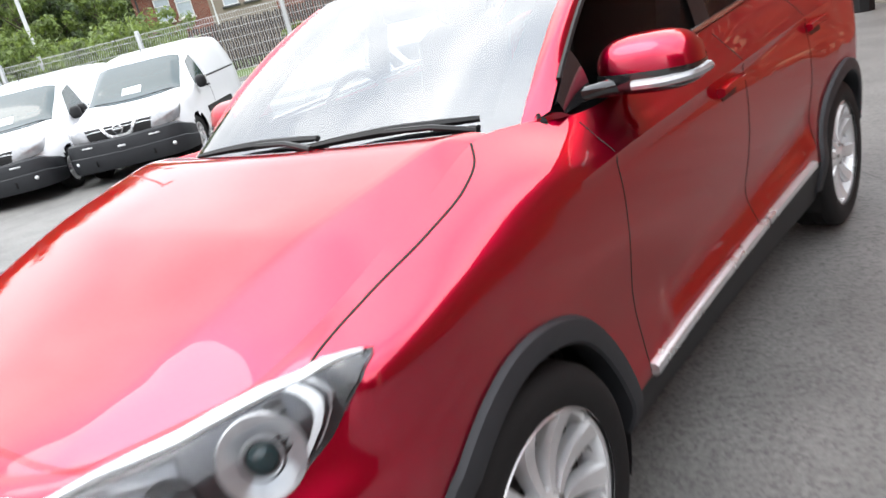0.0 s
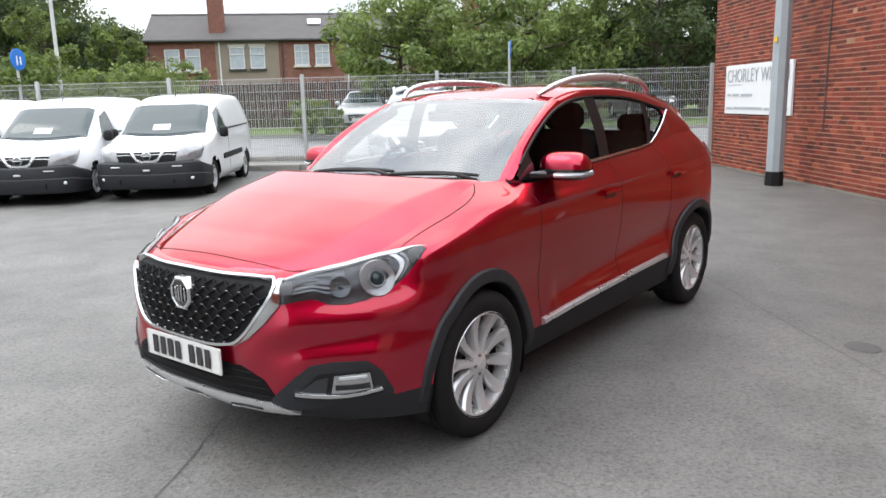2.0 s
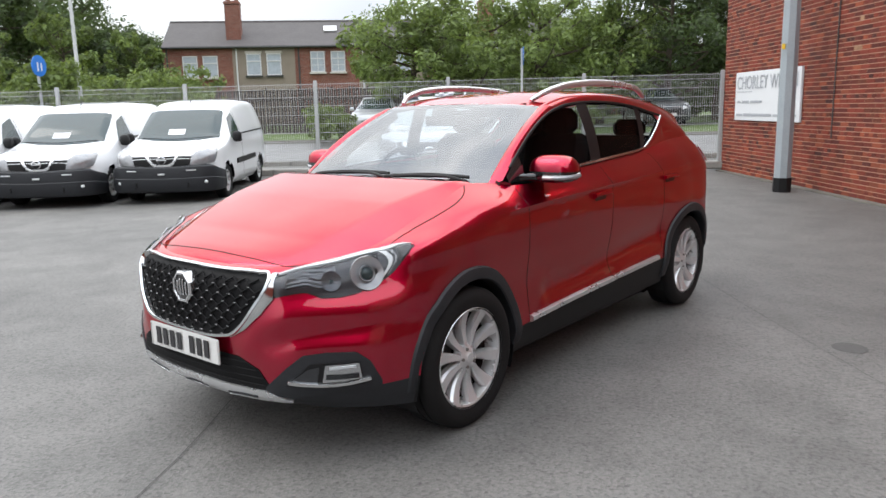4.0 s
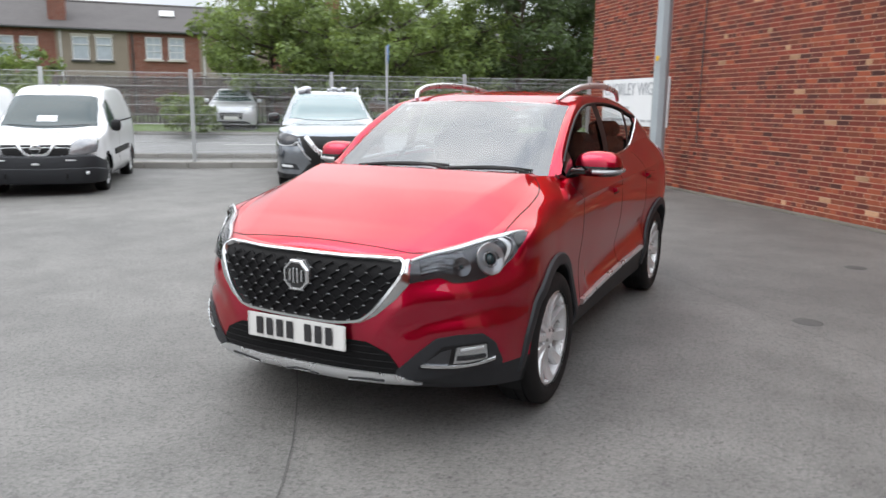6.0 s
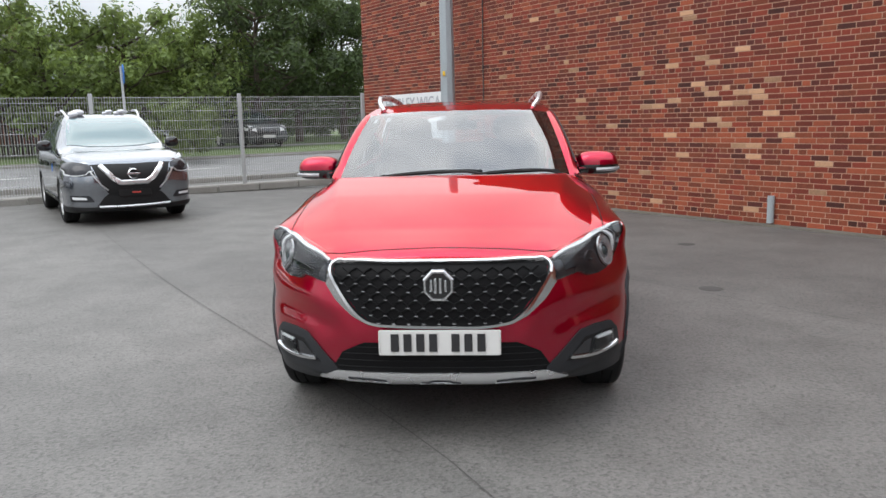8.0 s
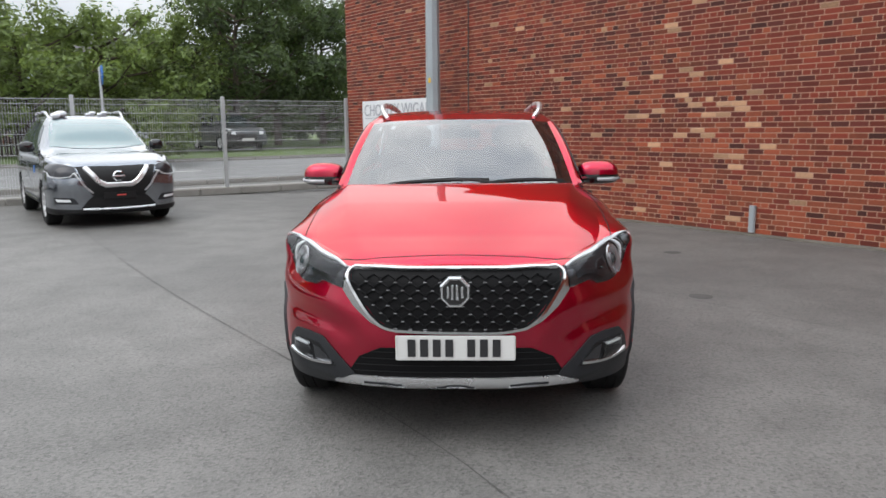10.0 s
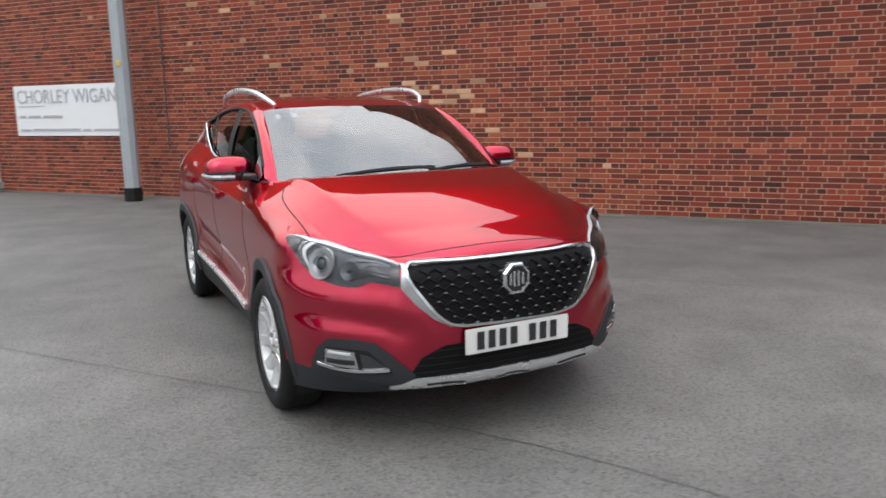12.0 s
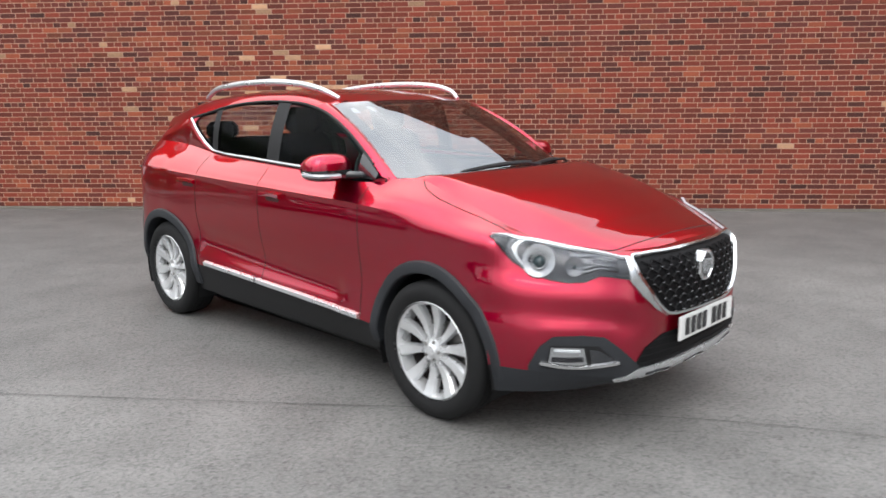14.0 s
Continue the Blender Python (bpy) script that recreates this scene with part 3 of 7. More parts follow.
def wheel(parent, x, y, r, width, rim_r, side, spokes, twin=False, tyre_label="black rubber tyre"):
    """A road wheel: alloy barrel with tyre, spokes, hub cap and brake disc."""
    s = side
    barrel = Geo().lathe([(rim_r, s * width * 0.5), (rim_r + 0.006, s * width * 0.47), (rim_r - 0.012, s * width * 0.44), (rim_r - 0.02, s * width * 0.2), (rim_r - 0.03, -s * width * 0.4), (rim_r, -s * width * 0.5)], 56)
    w = part("wheel", barrel, "alloy", parent, "silver alloy wheel", at=Matrix.Translation((x, y, r)))
    h = width / 2
    part("tyre", Geo().lathe([(rim_r - 0.004, s * h * 0.94), (rim_r + 0.018, s * h * 1.04), (rim_r + (r - rim_r) * 0.5, s * h * 1.1), (r - 0.03, s * h * 1.04), (r - 0.012, s * h * 0.93), (r - 0.002, s * h * 0.78), (r, s * h * 0.5), (r - 0.006, s * h * 0.48), (r - 0.006, s * h * 0.44), (r, s * h * 0.42), (r, s * h * 0.05), (r - 0.006, s * h * 0.03), (r - 0.006, -s * h * 0.03), (r, -s * h * 0.05), (r, -s * h * 0.7), (r - 0.03, -s * h * 1.0), (rim_r, -s * h)], 64), "rubber", w, tyre_label)
    part("brake_disc", Geo().lathe([(0.05, s * 0.01), (rim_r * 0.60, s * 0.01), (rim_r * 0.60, -s * 0.012), (0.05, -s * 0.012)], 40), "disc", w)
    part("wheel_back", Geo().lathe([(0.02, -s * 0.02), (rim_r * 0.8, -s * 0.02), (rim_r - 0.021, s * 0.02)], 32), "gap", w)
    g = Geo()
    f0 = h * 0.86
    P = []
    for i in range(9):
        q = i / 8
        rr = 0.045 + (rim_r - 0.052) * q
        wd = 0.012 + 0.021 * q
        d = f0 - 0.018 * math.sin(math.pi * q) - 0.012 * (1 - q)
        P.append([(s * (d - 0.035), -wd, rr), (s * (d - 0.012), -wd, rr), (s * (d + 0.004), -wd * 0.84, rr), (s * (d + 0.001), wd * 0.70, rr), (s * (d - 0.012), wd, rr), (s * (d - 0.035), wd, rr)])
    g.grid(P)
    me = g.mesh("spoke", M["alloy"], True, 12)
    for k in range(spokes):
        ob = part("spoke", me, "alloy", w)
        ob.matrix_basis = pose(0, 0, 0, 360 * k / spokes + 6, 0, 0)
    part("hub_cap", Geo().lathe([(0.0, s * (f0 + 0.006)), (0.024, s * (f0 + 0.004)), (0.03, s * (f0 - 0.002)), (0.058, s * (f0 - 0.012)), (0.066, s * (f0 - 0.05))], 28), "alloy", w)
    nut = Geo().lathe([(0.0, s * (f0 + 0.0)), (0.008, s * (f0 - 0.001)), (0.009, s * (f0 - 0.03))], 8, "x").mesh("wheel_nut", M["disc"], False)
    for k in range(5):
        a = 2 * math.pi * (k + 0.5) / 5
        part("wheel_nut", nut, "disc", w, at=Matrix.Translation((0, 0.044 * math.cos(a), 0.044 * math.sin(a))))
    return w

# ---- the yard and what lies round it ----
FENCE0, FDIR, FOUT = Vector((-2.95, 14.24, 0)), Vector((-0.81, -0.587, 0)).normalized(), Vector((-0.587, 0.81, 0)).normalized()


def rise(d):
    """Height of the ground d metres outside the fence."""
    return float(np.interp(d, (0, 1.0, 14, 30), (0.0, 0.02, 0.56, 0.62)))


WALL0, WDIR = Vector((-2.90, 14.25, 0)), Vector((0.6436, -0.7653, 0)).normalized()
WIN = Vector((WDIR.y, -WDIR.x, 0))


def fall(x, y):
    """The yard drains towards the brick wall, and a little towards the row of vans."""
    p = Vector((x, y, 0))
    wall_side = 1 - min(max((p - WALL0).dot(WIN) / 5.0, 0), 1)
    van_side = min(max((-x - 6) / 4, 0), 1) * min(max((FENCE0 - p).dot(FOUT) / 3, 0), 1)
    return -0.085 * wall_side - 0.075 * van_side


def yard_pt(a, d, lift=0.0):
    """a metres along the fence from the wall's corner, d metres outside it."""
    p = FENCE0 + FDIR * a + FOUT * d
    return (p.x, p.y, rise(d) + lift + (fall(p.x, p.y) if d <= 0 else fall(p.x, p.y) * max(0, 1 - d)))


alongs = [-300, -120, -60, -30, -15, *np.arange(-5, 9.1, 0.5), *range(10, 26), 30, 60, 120, 300]
sheet = [[yard_pt(a, d) for a in alongs] for d in (-300, -60, -40, *np.arange(-30, 0, 1.5), 0, 1, 4, 8, 11, 14, 20, 30, 80, 400)]
single("ground", Geo().grid(sheet), "tarmac", "worn grey tarmac yard with stains", "ground", "structure", smooth=False)
strip = lambda d0, d1, lift, a0=-40, a1=80: Geo().grid([[yard_pt(a, d, lift) for a in np.linspace(a0, a1, 25)] for d in np.linspace(d0, d1, 6)])
single("road", strip(2.2, 8.6, 0.004), "road", "grey asphalt street behind the fence", "road", "structure", smooth=False)
single("verge", strip(8.9, 13.0, 0.03), "grass", "rough grass verge by the street", "verge", "structure", smooth=False)
single("near_verge", strip(0.2, 1.4, 0.015), "concrete", "pale footway outside the fence", "pavement", "structure", smooth=False)
single("back_land", strip(14.5, 60, 0.03, -80, 120), "grass", "rough ground round the houses", "ground", "structure", smooth=False)
for d, name in ((2.05, "kerb"), (8.75, "kerb")):
    g = Geo()
    for k in range(60):
        a = -20 + k * 0.915
        p = Vector(yard_pt(a + 0.45, d, 0.05))
        g.box(p, (0.90, 0.13, 0.13), 0.015, Matrix.Rotation(math.atan2(FDIR.y, FDIR.x), 4, "Z"))
    single(name, g, "concrete", "concrete kerb stones along the street", "kerb", "structure", smooth=False)
rotF = Matrix.Rotation(math.atan2(FDIR.y, FDIR.x), 4, "Z")
marks = Geo()
for a in (2, 7, 12, 17, 22):
    marks.grid([[yard_pt(a + x, 5.4 + y, 0.009) for x in (0, 2.0)] for y in (0, 0.12)])
single("road_line", marks, "line_paint", "worn white dashes painted on the street", "road marking", "structure", smooth=False)

# tar joints in the yard
def joint(name, pts, w=0.0065):
    c = curve([(x, y, 0.005 + fall(x, y)) for x, y in pts], 40)
    g = []
    for i, p in enumerate(c):
        t = Vector(c[min(i + 1, 39)] - c[max(i - 1, 0)]).normalized()
        b = Vector((-t.y, t.x, 0)) * w * (0.15 + 0.85 * noise.noise(Vector((p[0] * 3, p[1] * 3, 1.7))) ** 2 + 0.2)
        g.append([Vector(p) + b, Vector(p) - b])
    single(name, Geo().grid(g), "tar", "dark tar joint in the tarmac", "tar joint", "structure", smooth=False)
joint("tar_joint", [(-7.0, 8.6), (-4.08, 4.37), (-2.73, 2.52), (-1.74, 1.25), (-1.12, 0.48), (-0.19, -0.69), (0.13, -1.17), (0.5, -1.9)])
joint("tar_joint", [(-0.6, 4.9), (0.61, 3.52), (1.5, 2.49), (2.18, 1.75), (3.2, 0.6)], 0.0055)
for x, y in ((2.0, 2.21), (2.39, 4.61), (-0.18, 11.2)):
    single("drain_cover", Geo().lathe([(0.0, 0.006), (0.085, 0.006), (0.10, 0.003)], 20, "z", (x, y, fall(x, y))), "tar", "small dark metal drain cover in the tarmac", "drain cover")

# ---- brick wall ----
WLEN, WHIGH = 27.0, 7.2
mw = Matrix(((WDIR.x, WIN.x, 0, WALL0.x), (WDIR.y, WIN.y, 0, WALL0.y), (0, 0, 1, -0.085), (0, 0, 0, 1)))
wall = single("wall_brick", Geo().box((WLEN / 2, -0.16, WHIGH / 2), (WLEN, 0.32, WHIGH)), "mortar", "tall red brick wall with pale mortar and patched bricks", "wall", "structure", smooth=False, m=mw)
ret = single("wall_end", Geo().box((0.10, -5.2, WHIGH / 2), (0.24, 9.7, WHIGH)), "brick_red", "end of the brick building", "wall", "structure", smooth=False, m=mw)
single("wall_return", Geo().box((WLEN + 0.16, 7.0, 3.0), (0.32, 14.0, 6.0)), "brick_red", "plain brick end wall closing the yard", "wall", "structure", smooth=False, m=mw)
BL, BH, PITCH, COURSE = 0.215, 0.0605, 0.225, 0.0712


def brick_geo(g, s, z, ln, d):
    b = 0.004
    x0, x1, z0, z1 = s, s + ln, z, z + BH
    g.add([(x0, 0, z0), (x1, 0, z0), (x1, 0, z1), (x0, 0, z1), (x0 + b, d, z0 + b), (x1 - b, d, z0 + b), (x1 - b, d, z1 - b), (x0 + b, d, z1 - b)],
          [(4, 5, 6, 7), (0, 1, 5, 4), (1, 2, 6, 5), (2, 3, 7, 6), (3, 0, 4, 7)])


rng = random.Random(5)
piles = {"brick_red": Geo(), "brick_dark": Geo(), "brick_orange": Geo(), "brick_buff": Geo()}
# pale replacement bricks: along the wall, height
pale = ((9.41, 2.25), (9.62, 2.17), (9.39, 1.88), (9.47, 1.80), (10.38, 1.91), (10.11, 1.76), (10.24, 1.70), (9.41, 1.58), (9.91, 1.62), (10.52, 1.45), (9.30, 1.36), (9.81, 1.32), (10.57, 1.29), (8.87, 1.22), (10.66, 1.21), (10.13, 1.09), (9.96, 1.09), (10.20, 0.93), (10.32, 0.70), (8.43, 0.64), (11.19, 0.81), (11.17, 0.52), (8.63, 0.18), (10.11, 0.12), (8.56, 1.62), (10.03, 2.31), (9.50, 3.19), (9.85, 3.48), (9.10, 2.83), (10.50, 2.98))
single_bricks = []
for row in range(101):
    z = 0.03 + row * COURSE
    # every fourth course is of headers
    head = row % 4 == 1
    step, size = (PITCH / 2, BL / 2 - 0.005) if head else (PITCH, BL)
    s = 0.005 - (step / 2 if row % 2 else 0) - (PITCH / 4 if row % 4 == 3 else 0)
    while s < 22.5:
        s0, ln = max(s, 0.004), size - max(0.004 - s, 0)
        # a patched, weathered area with pale and orange bricks
        dd = ((s - 9.2 - (1.6 - z) * 0.9) / 1.5) ** 2 + ((z - 1.6) / 2.2) ** 2
        dmg = math.exp(-dd)
        low_w = math.exp(-((s - 10.0) / 3.2) ** 2) * max(0, 1 - z / 1.9)
        far = 0.9 if s < 5 else 1.0
        u = rng.random()
        kind = "brick_red"
        # fired darker in runs along a course
        run = noise.noise(Vector((s * 1.1, row * 3.7, 0.4)))
        if (not head and any(abs(s0 + ln / 2 - a) < 0.13 and abs(z + 0.03 - b) < 0.036 for a, b in pale)) or u < 0.025 * dmg + 0.002:
            kind = "brick_buff"
        elif u < 0.07 + 0.30 * dmg + 0.58 * low_w + (0.10 if s < 6 else 0):
            kind = "brick_orange"
        elif rng.random() < 0.30 + 0.45 * run + 0.10 * dmg - (0.14 if s < 6 else 0):
            kind = "brick_dark"
        d = 0.005 + rng.random() * 0.003
        if kind == "brick_red" and not head and 11.2 < s < 15.0 and 0.35 < z < 1.45:
            single_bricks.append((s0, z))
        elif ln > 0.03:
            brick_geo(piles[kind], s0, z, ln, d)
        s += step
for kind, g in piles.items():
    ob = part("bricks", g, kind, wall, smooth=False)
    ob["kind"] = "stuff"
    ob["label"] = {"brick_red": "dull red bricks", "brick_dark": "dark maroon bricks", "brick_orange": "orange red bricks", "brick_buff": "pale buff patched bricks"}[kind]
one = Geo()
brick_geo(one, 0, 0, BL, 0.007)
one_me = one.mesh("brick", M["brick_piece"], False)
for s0, z in single_bricks[:300]:
    ob = new("brick", one_me)
    ob.parent, ob.matrix_basis = wall, Matrix.Translation((s0, 0, z))
single("wall_footing", Geo().box((WLEN / 2, 0.06, 0.012), (WLEN, 0.14, 0.04), 0.01), "footing", "worn grey concrete edge along the foot of the wall", "edging", "structure", smooth=False, m=mw)
pipe = Geo().tube([(10.55, 0.05, 0.05), (10.55, 0.05, 0.41)], 0.045, 14)
single("pipe_stub", pipe, "post_paint", "short grey metal pipe on the wall foot", "pipe", m=mw)
single("wall_cable", Geo().tube([(4.55, 0.015, 0.9), (4.55, 0.015, 2.4), (4.57, 0.015, 4.8)], 0.012, 6), "bitumen", "thin dark cable down the brick wall", "cable", m=mw)

# ---- sign on the wall ----
sign = thing("sign", "white rectangular sign board with grey lettering on the wall", "sign", mw)
SX0, SX1, SZ0, SZ1 = 0.74, 3.54, 1.13, 2.09
part("board", Geo().box(((SX0 + SX1) / 2, 0.035, (SZ0 + SZ1) / 2), (SX1 - SX0, 0.04, SZ1 - SZ0), 0.006), "sign_white", sign, smooth=False)


def lettering(text, height, width, x, y, z, m, parent, mat, name="lettering"):
    """Words in the built-in font, stretched to a width, standing on a wall."""
    cu = bpy.data.curves.new(name, "FONT")
    cu.body, cu.extrude = text, 0.002
    tmp = new(name, cu)
    me = bpy.data.meshes.new_from_object(tmp.evaluated_get(bpy.context.evaluated_depsgraph_get()))
    bpy.data.objects.remove(tmp)
    xs = [v.co.x for v in me.vertices]
    ys = [v.co.y for v in me.vertices]
    sx, sz = width / (max(xs) - min(xs)), height / (max(ys) - min(ys))
    for v in me.vertices:
        px, pz, py = (v.co.x - min(xs)) * sx, (v.co.y - min(ys)) * sz, v.co.z
        v.co = (x + px, y + py, z + pz)
    me.materials.append(M[mat])
    ob = new(name, me)
    ob.parent = parent
    return ob


lettering("CHORLEY WIGAN", 0.26, 2.58, 0.84, 0.058, 1.75, mw, sign, "sign_text")
for nm, x0, x1, z, hgt in (("rule", 0.84, 1.55, 1.69, 0.02), ("bar", 0.86, 1.02, 1.46, 0.08), ("bar", 1.10, 1.42, 1.46, 0.08), ("bar", 1.50, 2.0, 1.46, 0.08), ("bar", 0.84, 1.12, 1.20, 0.08), ("bar", 1.18, 2.45, 1.20, 0.09), ("bar", 2.52, 2.72, 1.20, 0.08), ("bar", 2.8, 3.42, 1.20, 0.08)):
    part(nm, Geo().box(((x0 + x1) / 2, 0.056, z + hgt / 2), (x1 - x0, 0.006, hgt * 0.55)), "sign_text", sign, smooth=False)

# ---- lamp column ----
col = thing("lamp_post", "tall grey painted steel lamp column with black base band", "lamp post", Matrix.Translation((-0.66, 10.66, fall(-0.66, 10.66))))
part("column", Geo().lathe([(0.135, 0.0), (0.135, 2.2), (0.125, 4.0), (0.10, 9.0), (0.0, 9.0)], 8, "z"), "post_paint", col, sharp=20)
part("base_band", Geo().lathe([(0.15, 0.0), (0.15, 0.235), (0.137, 0.24)], 8, "z"), "black", col, sharp=20)
part("label_plate", Geo().box((-0.06, -0.135, 2.36), (0.045, 0.03, 0.09), 0.004), "yellow", col, smooth=False)

# ---- mesh fence ----
fence = thing("fence", "tall galvanised wire mesh fence on pale steel posts", "fence", None, "", "structure")
SPAN, FH = 3.0, 2.05
mf = Matrix(((FDIR.x, FOUT.x, 0, FENCE0.x), (FDIR.y, FOUT.y, 0, FENCE0.y), (0, 0, 1, 0.0), (0, 0, 0, 1)))
fence.matrix_world = mf
post_me = Geo().box((0, 0, 1.05), (0.075, 0.075, 2.12), 0.008).mesh("post", M["galv"], False)
pn = Geo()
for k in range(59):
    x = 0.06 + k * (SPAN - 0.12) / 58
    pts = [(x, 0, 0.12)]
    for zc in (0.32, 0.88, 1.44, 1.88):
        pts += [(x, 0, zc - 0.05), (x, 0.045, zc), (x, 0, zc + 0.05)]
    pts.append((x, 0, FH))
    pn.tube(pts, 0.0034, 4, False)
for z in (0.15, 0.35, 0.55, 0.75, 0.95, 1.15, 1.35, 1.55, 1.75, 1.93, 2.03):
    pn.tube([(0.03, 0.0, z), (SPAN - 0.03, 0.0, z)], 0.0042, 4, False)
panel_me = pn.mesh("mesh_panel", M["galv"], False)
for k in range(9):
    ob = part("post", post_me, "galv", fence, at=Matrix.Translation((k * SPAN, 0, 0)))
    if k < 8:
        part("mesh_panel", panel_me, "galv", fence, at=Matrix.Translation((k * SPAN, 0.0, 0)))
kb = Geo()
for k in range(26):
    kb.box((k * 0.92 + 0.4, -0.02, 0.05), (0.91, 0.17, 0.16), 0.02)
single("fence_kerb", kb, "concrete", "low concrete kerb under the mesh fence", "kerb", "structure", smooth=False, m=mf)

# ---- the red crossover ----
def red_car(m):
    car = thing("car", "red compact crossover car with black plastic cladding, parked on tarmac", "car", m)
    # lines round half the body, from the middle of the nose to the middle of the tail
    plan_y = {"sides": (-0.39, 0.0, 0.27, 0.50, 1.0, 1.42, 2.15, 2.585, 2.96)}
    def ring(nose, side_x, side_z, tail, dy=0.0):
        return nose + [(x, y + dy, z) for x, y, z in zip(side_x, plan_y["sides"], side_z)] + tail
    rings = [
        ring([(0, -0.80, 0.255), (0.28, -0.79, 0.255), (0.50, -0.74, 0.26), (0.66, -0.64, 0.25), (0.78, -0.50, 0.24)],
             (0.83, 0.83, 0.81, 0.80, 0.795, 0.795, 0.81, 0.82, 0.80), (0.23, 0.235, 0.235, 0.235, 0.235, 0.235, 0.24, 0.25, 0.26),
             [(0.72, 3.08, 0.27), (0.5, 3.19, 0.28), (0, 3.22, 0.28)]),
        ring([(0, -0.885, 0.325), (0.28, -0.875, 0.325), (0.50, -0.83, 0.33), (0.67, -0.70, 0.345), (0.80, -0.535, 0.35)],
             (0.862, 0.87, 0.855, 0.845, 0.835, 0.835, 0.85, 0.868, 0.84), (0.355, 0.355, 0.362, 0.372, 0.388, 0.405, 0.418, 0.42, 0.41),
             [(0.765, 3.11, 0.43), (0.53, 3.26, 0.45), (0, 3.31, 0.45)]),
        ring([(0, -0.90, 0.43), (0.28, -0.89, 0.43), (0.50, -0.84, 0.43), (0.685, -0.70, 0.435), (0.815, -0.525, 0.44)],
             (0.865, 0.868, 0.85, 0.838, 0.825, 0.825, 0.842, 0.866, 0.84), (0.44, 0.44, 0.44, 0.445, 0.455, 0.465, 0.48, 0.49, 0.52),
             [(0.77, 3.13, 0.56), (0.54, 3.28, 0.58), (0, 3.33, 0.58)]),
        ring([(0, -0.912, 0.56), (0.28, -0.893, 0.56), (0.50, -0.835, 0.57), (0.69, -0.682, 0.58), (0.82, -0.50, 0.59)],
             (0.862, 0.86, 0.84, 0.826, 0.815, 0.815, 0.832, 0.86, 0.835), (0.60, 0.60, 0.59, 0.58, 0.58, 0.585, 0.61, 0.64, 0.68),
             [(0.765, 3.11, 0.72), (0.54, 3.26, 0.74), (0, 3.31, 0.74)]),
        ring([(0, -0.898, 0.70), (0.28, -0.878, 0.70), (0.50, -0.818, 0.71), (0.672, -0.655, 0.725), (0.80, -0.455, 0.75)],
             (0.845, 0.862, 0.852, 0.845, 0.84, 0.838, 0.848, 0.866, 0.832), (0.77, 0.79, 0.79, 0.785, 0.785, 0.79, 0.81, 0.84, 0.87),
             [(0.745, 3.10, 0.90), (0.54, 3.22, 0.92), (0, 3.26, 0.92)]),
        ring([(0, -0.868, 0.79), (0.28, -0.85, 0.79), (0.49, -0.785, 0.80), (0.66, -0.60, 0.832), (0.772, -0.425, 0.868)],
             (0.818, 0.844, 0.846, 0.843, 0.840, 0.836, 0.834, 0.840, 0.810), (0.888, 0.93, 0.95, 0.962, 0.976, 0.985, 1.003, 1.018, 1.035),
             [(0.73, 3.12, 1.05), (0.52, 3.2, 1.06), (0, 3.22, 1.06)]),
        ring([(0, -0.835, 0.818), (0.28, -0.815, 0.818), (0.475, -0.735, 0.825), (0.635, -0.565, 0.862), (0.718, -0.445, 0.888)],
             (0.746, 0.795, 0.812, 0.805, 0.80, 0.795, 0.785, 0.785, 0.76), (0.910, 0.978, 1.0, 1.0, 1.018, 1.035, 1.065, 1.10, 1.11),
             [(0.68, 3.07, 1.12), (0.48, 3.14, 1.12), (0, 3.16, 1.12)]),
        ring([(0, -0.80, 0.828), (0.28, -0.785, 0.828), (0.465, -0.71, 0.836), (0.612, -0.555, 0.867), (0.672, -0.465, 0.889)],
             (0.694, 0.69, 0.662, 0.742, 0.737, 0.73, 0.695, 0.68, 0.67), (0.916, 1.033, 1.088, 1.062, 1.088, 1.106, 1.142, 1.19, 1.20),
             [(0.62, 3.02, 1.19), (0.45, 3.08, 1.18), (0, 3.10, 1.18)]),
    ]
    R = np.array(rings)
    S = R.shape[1]
    knots = np.r_[0, np.cumsum(np.linalg.norm(np.diff(R, axis=1), axis=2).mean(0))]
    cols, at = [], []
    for i in range(S - 1):
        k = max(3, int(round((knots[i + 1] - knots[i]) / 0.021)))
        cols.append(len(at))
        at += list(np.linspace(knots[i], knots[i + 1], k, endpoint=False))
    cols.append(len(at))
    at.append(knots[-1])
    at = np.array(at)
    # mirrored guide points keep the nose and tail smooth across the middle
    lines = []
    for r in R:
        ext = np.vstack([r[1] * (-1, 1, 1), r, r[-2] * (-1, 1, 1)])
        kx = np.r_[-(knots[1]), knots, knots[-1] + knots[-1] - knots[-2]]
        lines.append(hermite(ext, kx, at))
    L = np.array(lines)
    vk = np.r_[0, np.cumsum(np.linalg.norm(np.diff(L, axis=0), axis=2).mean(1))]
    vat, rows = [], []
    for j in range(len(vk) - 1):
        rows.append(len(vat))
        vat += list(np.linspace(vk[j], vk[j + 1], 7, endpoint=False))
    rows.append(len(vat))
    vat.append(vk[-1])
    P = hermite(L.reshape(len(rings), -1), vk, np.array(vat)).reshape(len(vat), len(at), 3).transpose(1, 0, 2)
    P[0, :, 0] = P[-1, :, 0] = 0

    # pressed ridges and hollows in the panels
    du, dv = np.gradient(P, axis=0), np.gradient(P, axis=1)
    N = np.cross(du, dv)
    N /= np.maximum(np.linalg.norm(N, axis=2, keepdims=True), 1e-9)
    N *= np.where(((P - (0, 1.2, 0.7)) * N).sum(2, keepdims=True) < 0, -1, 1)

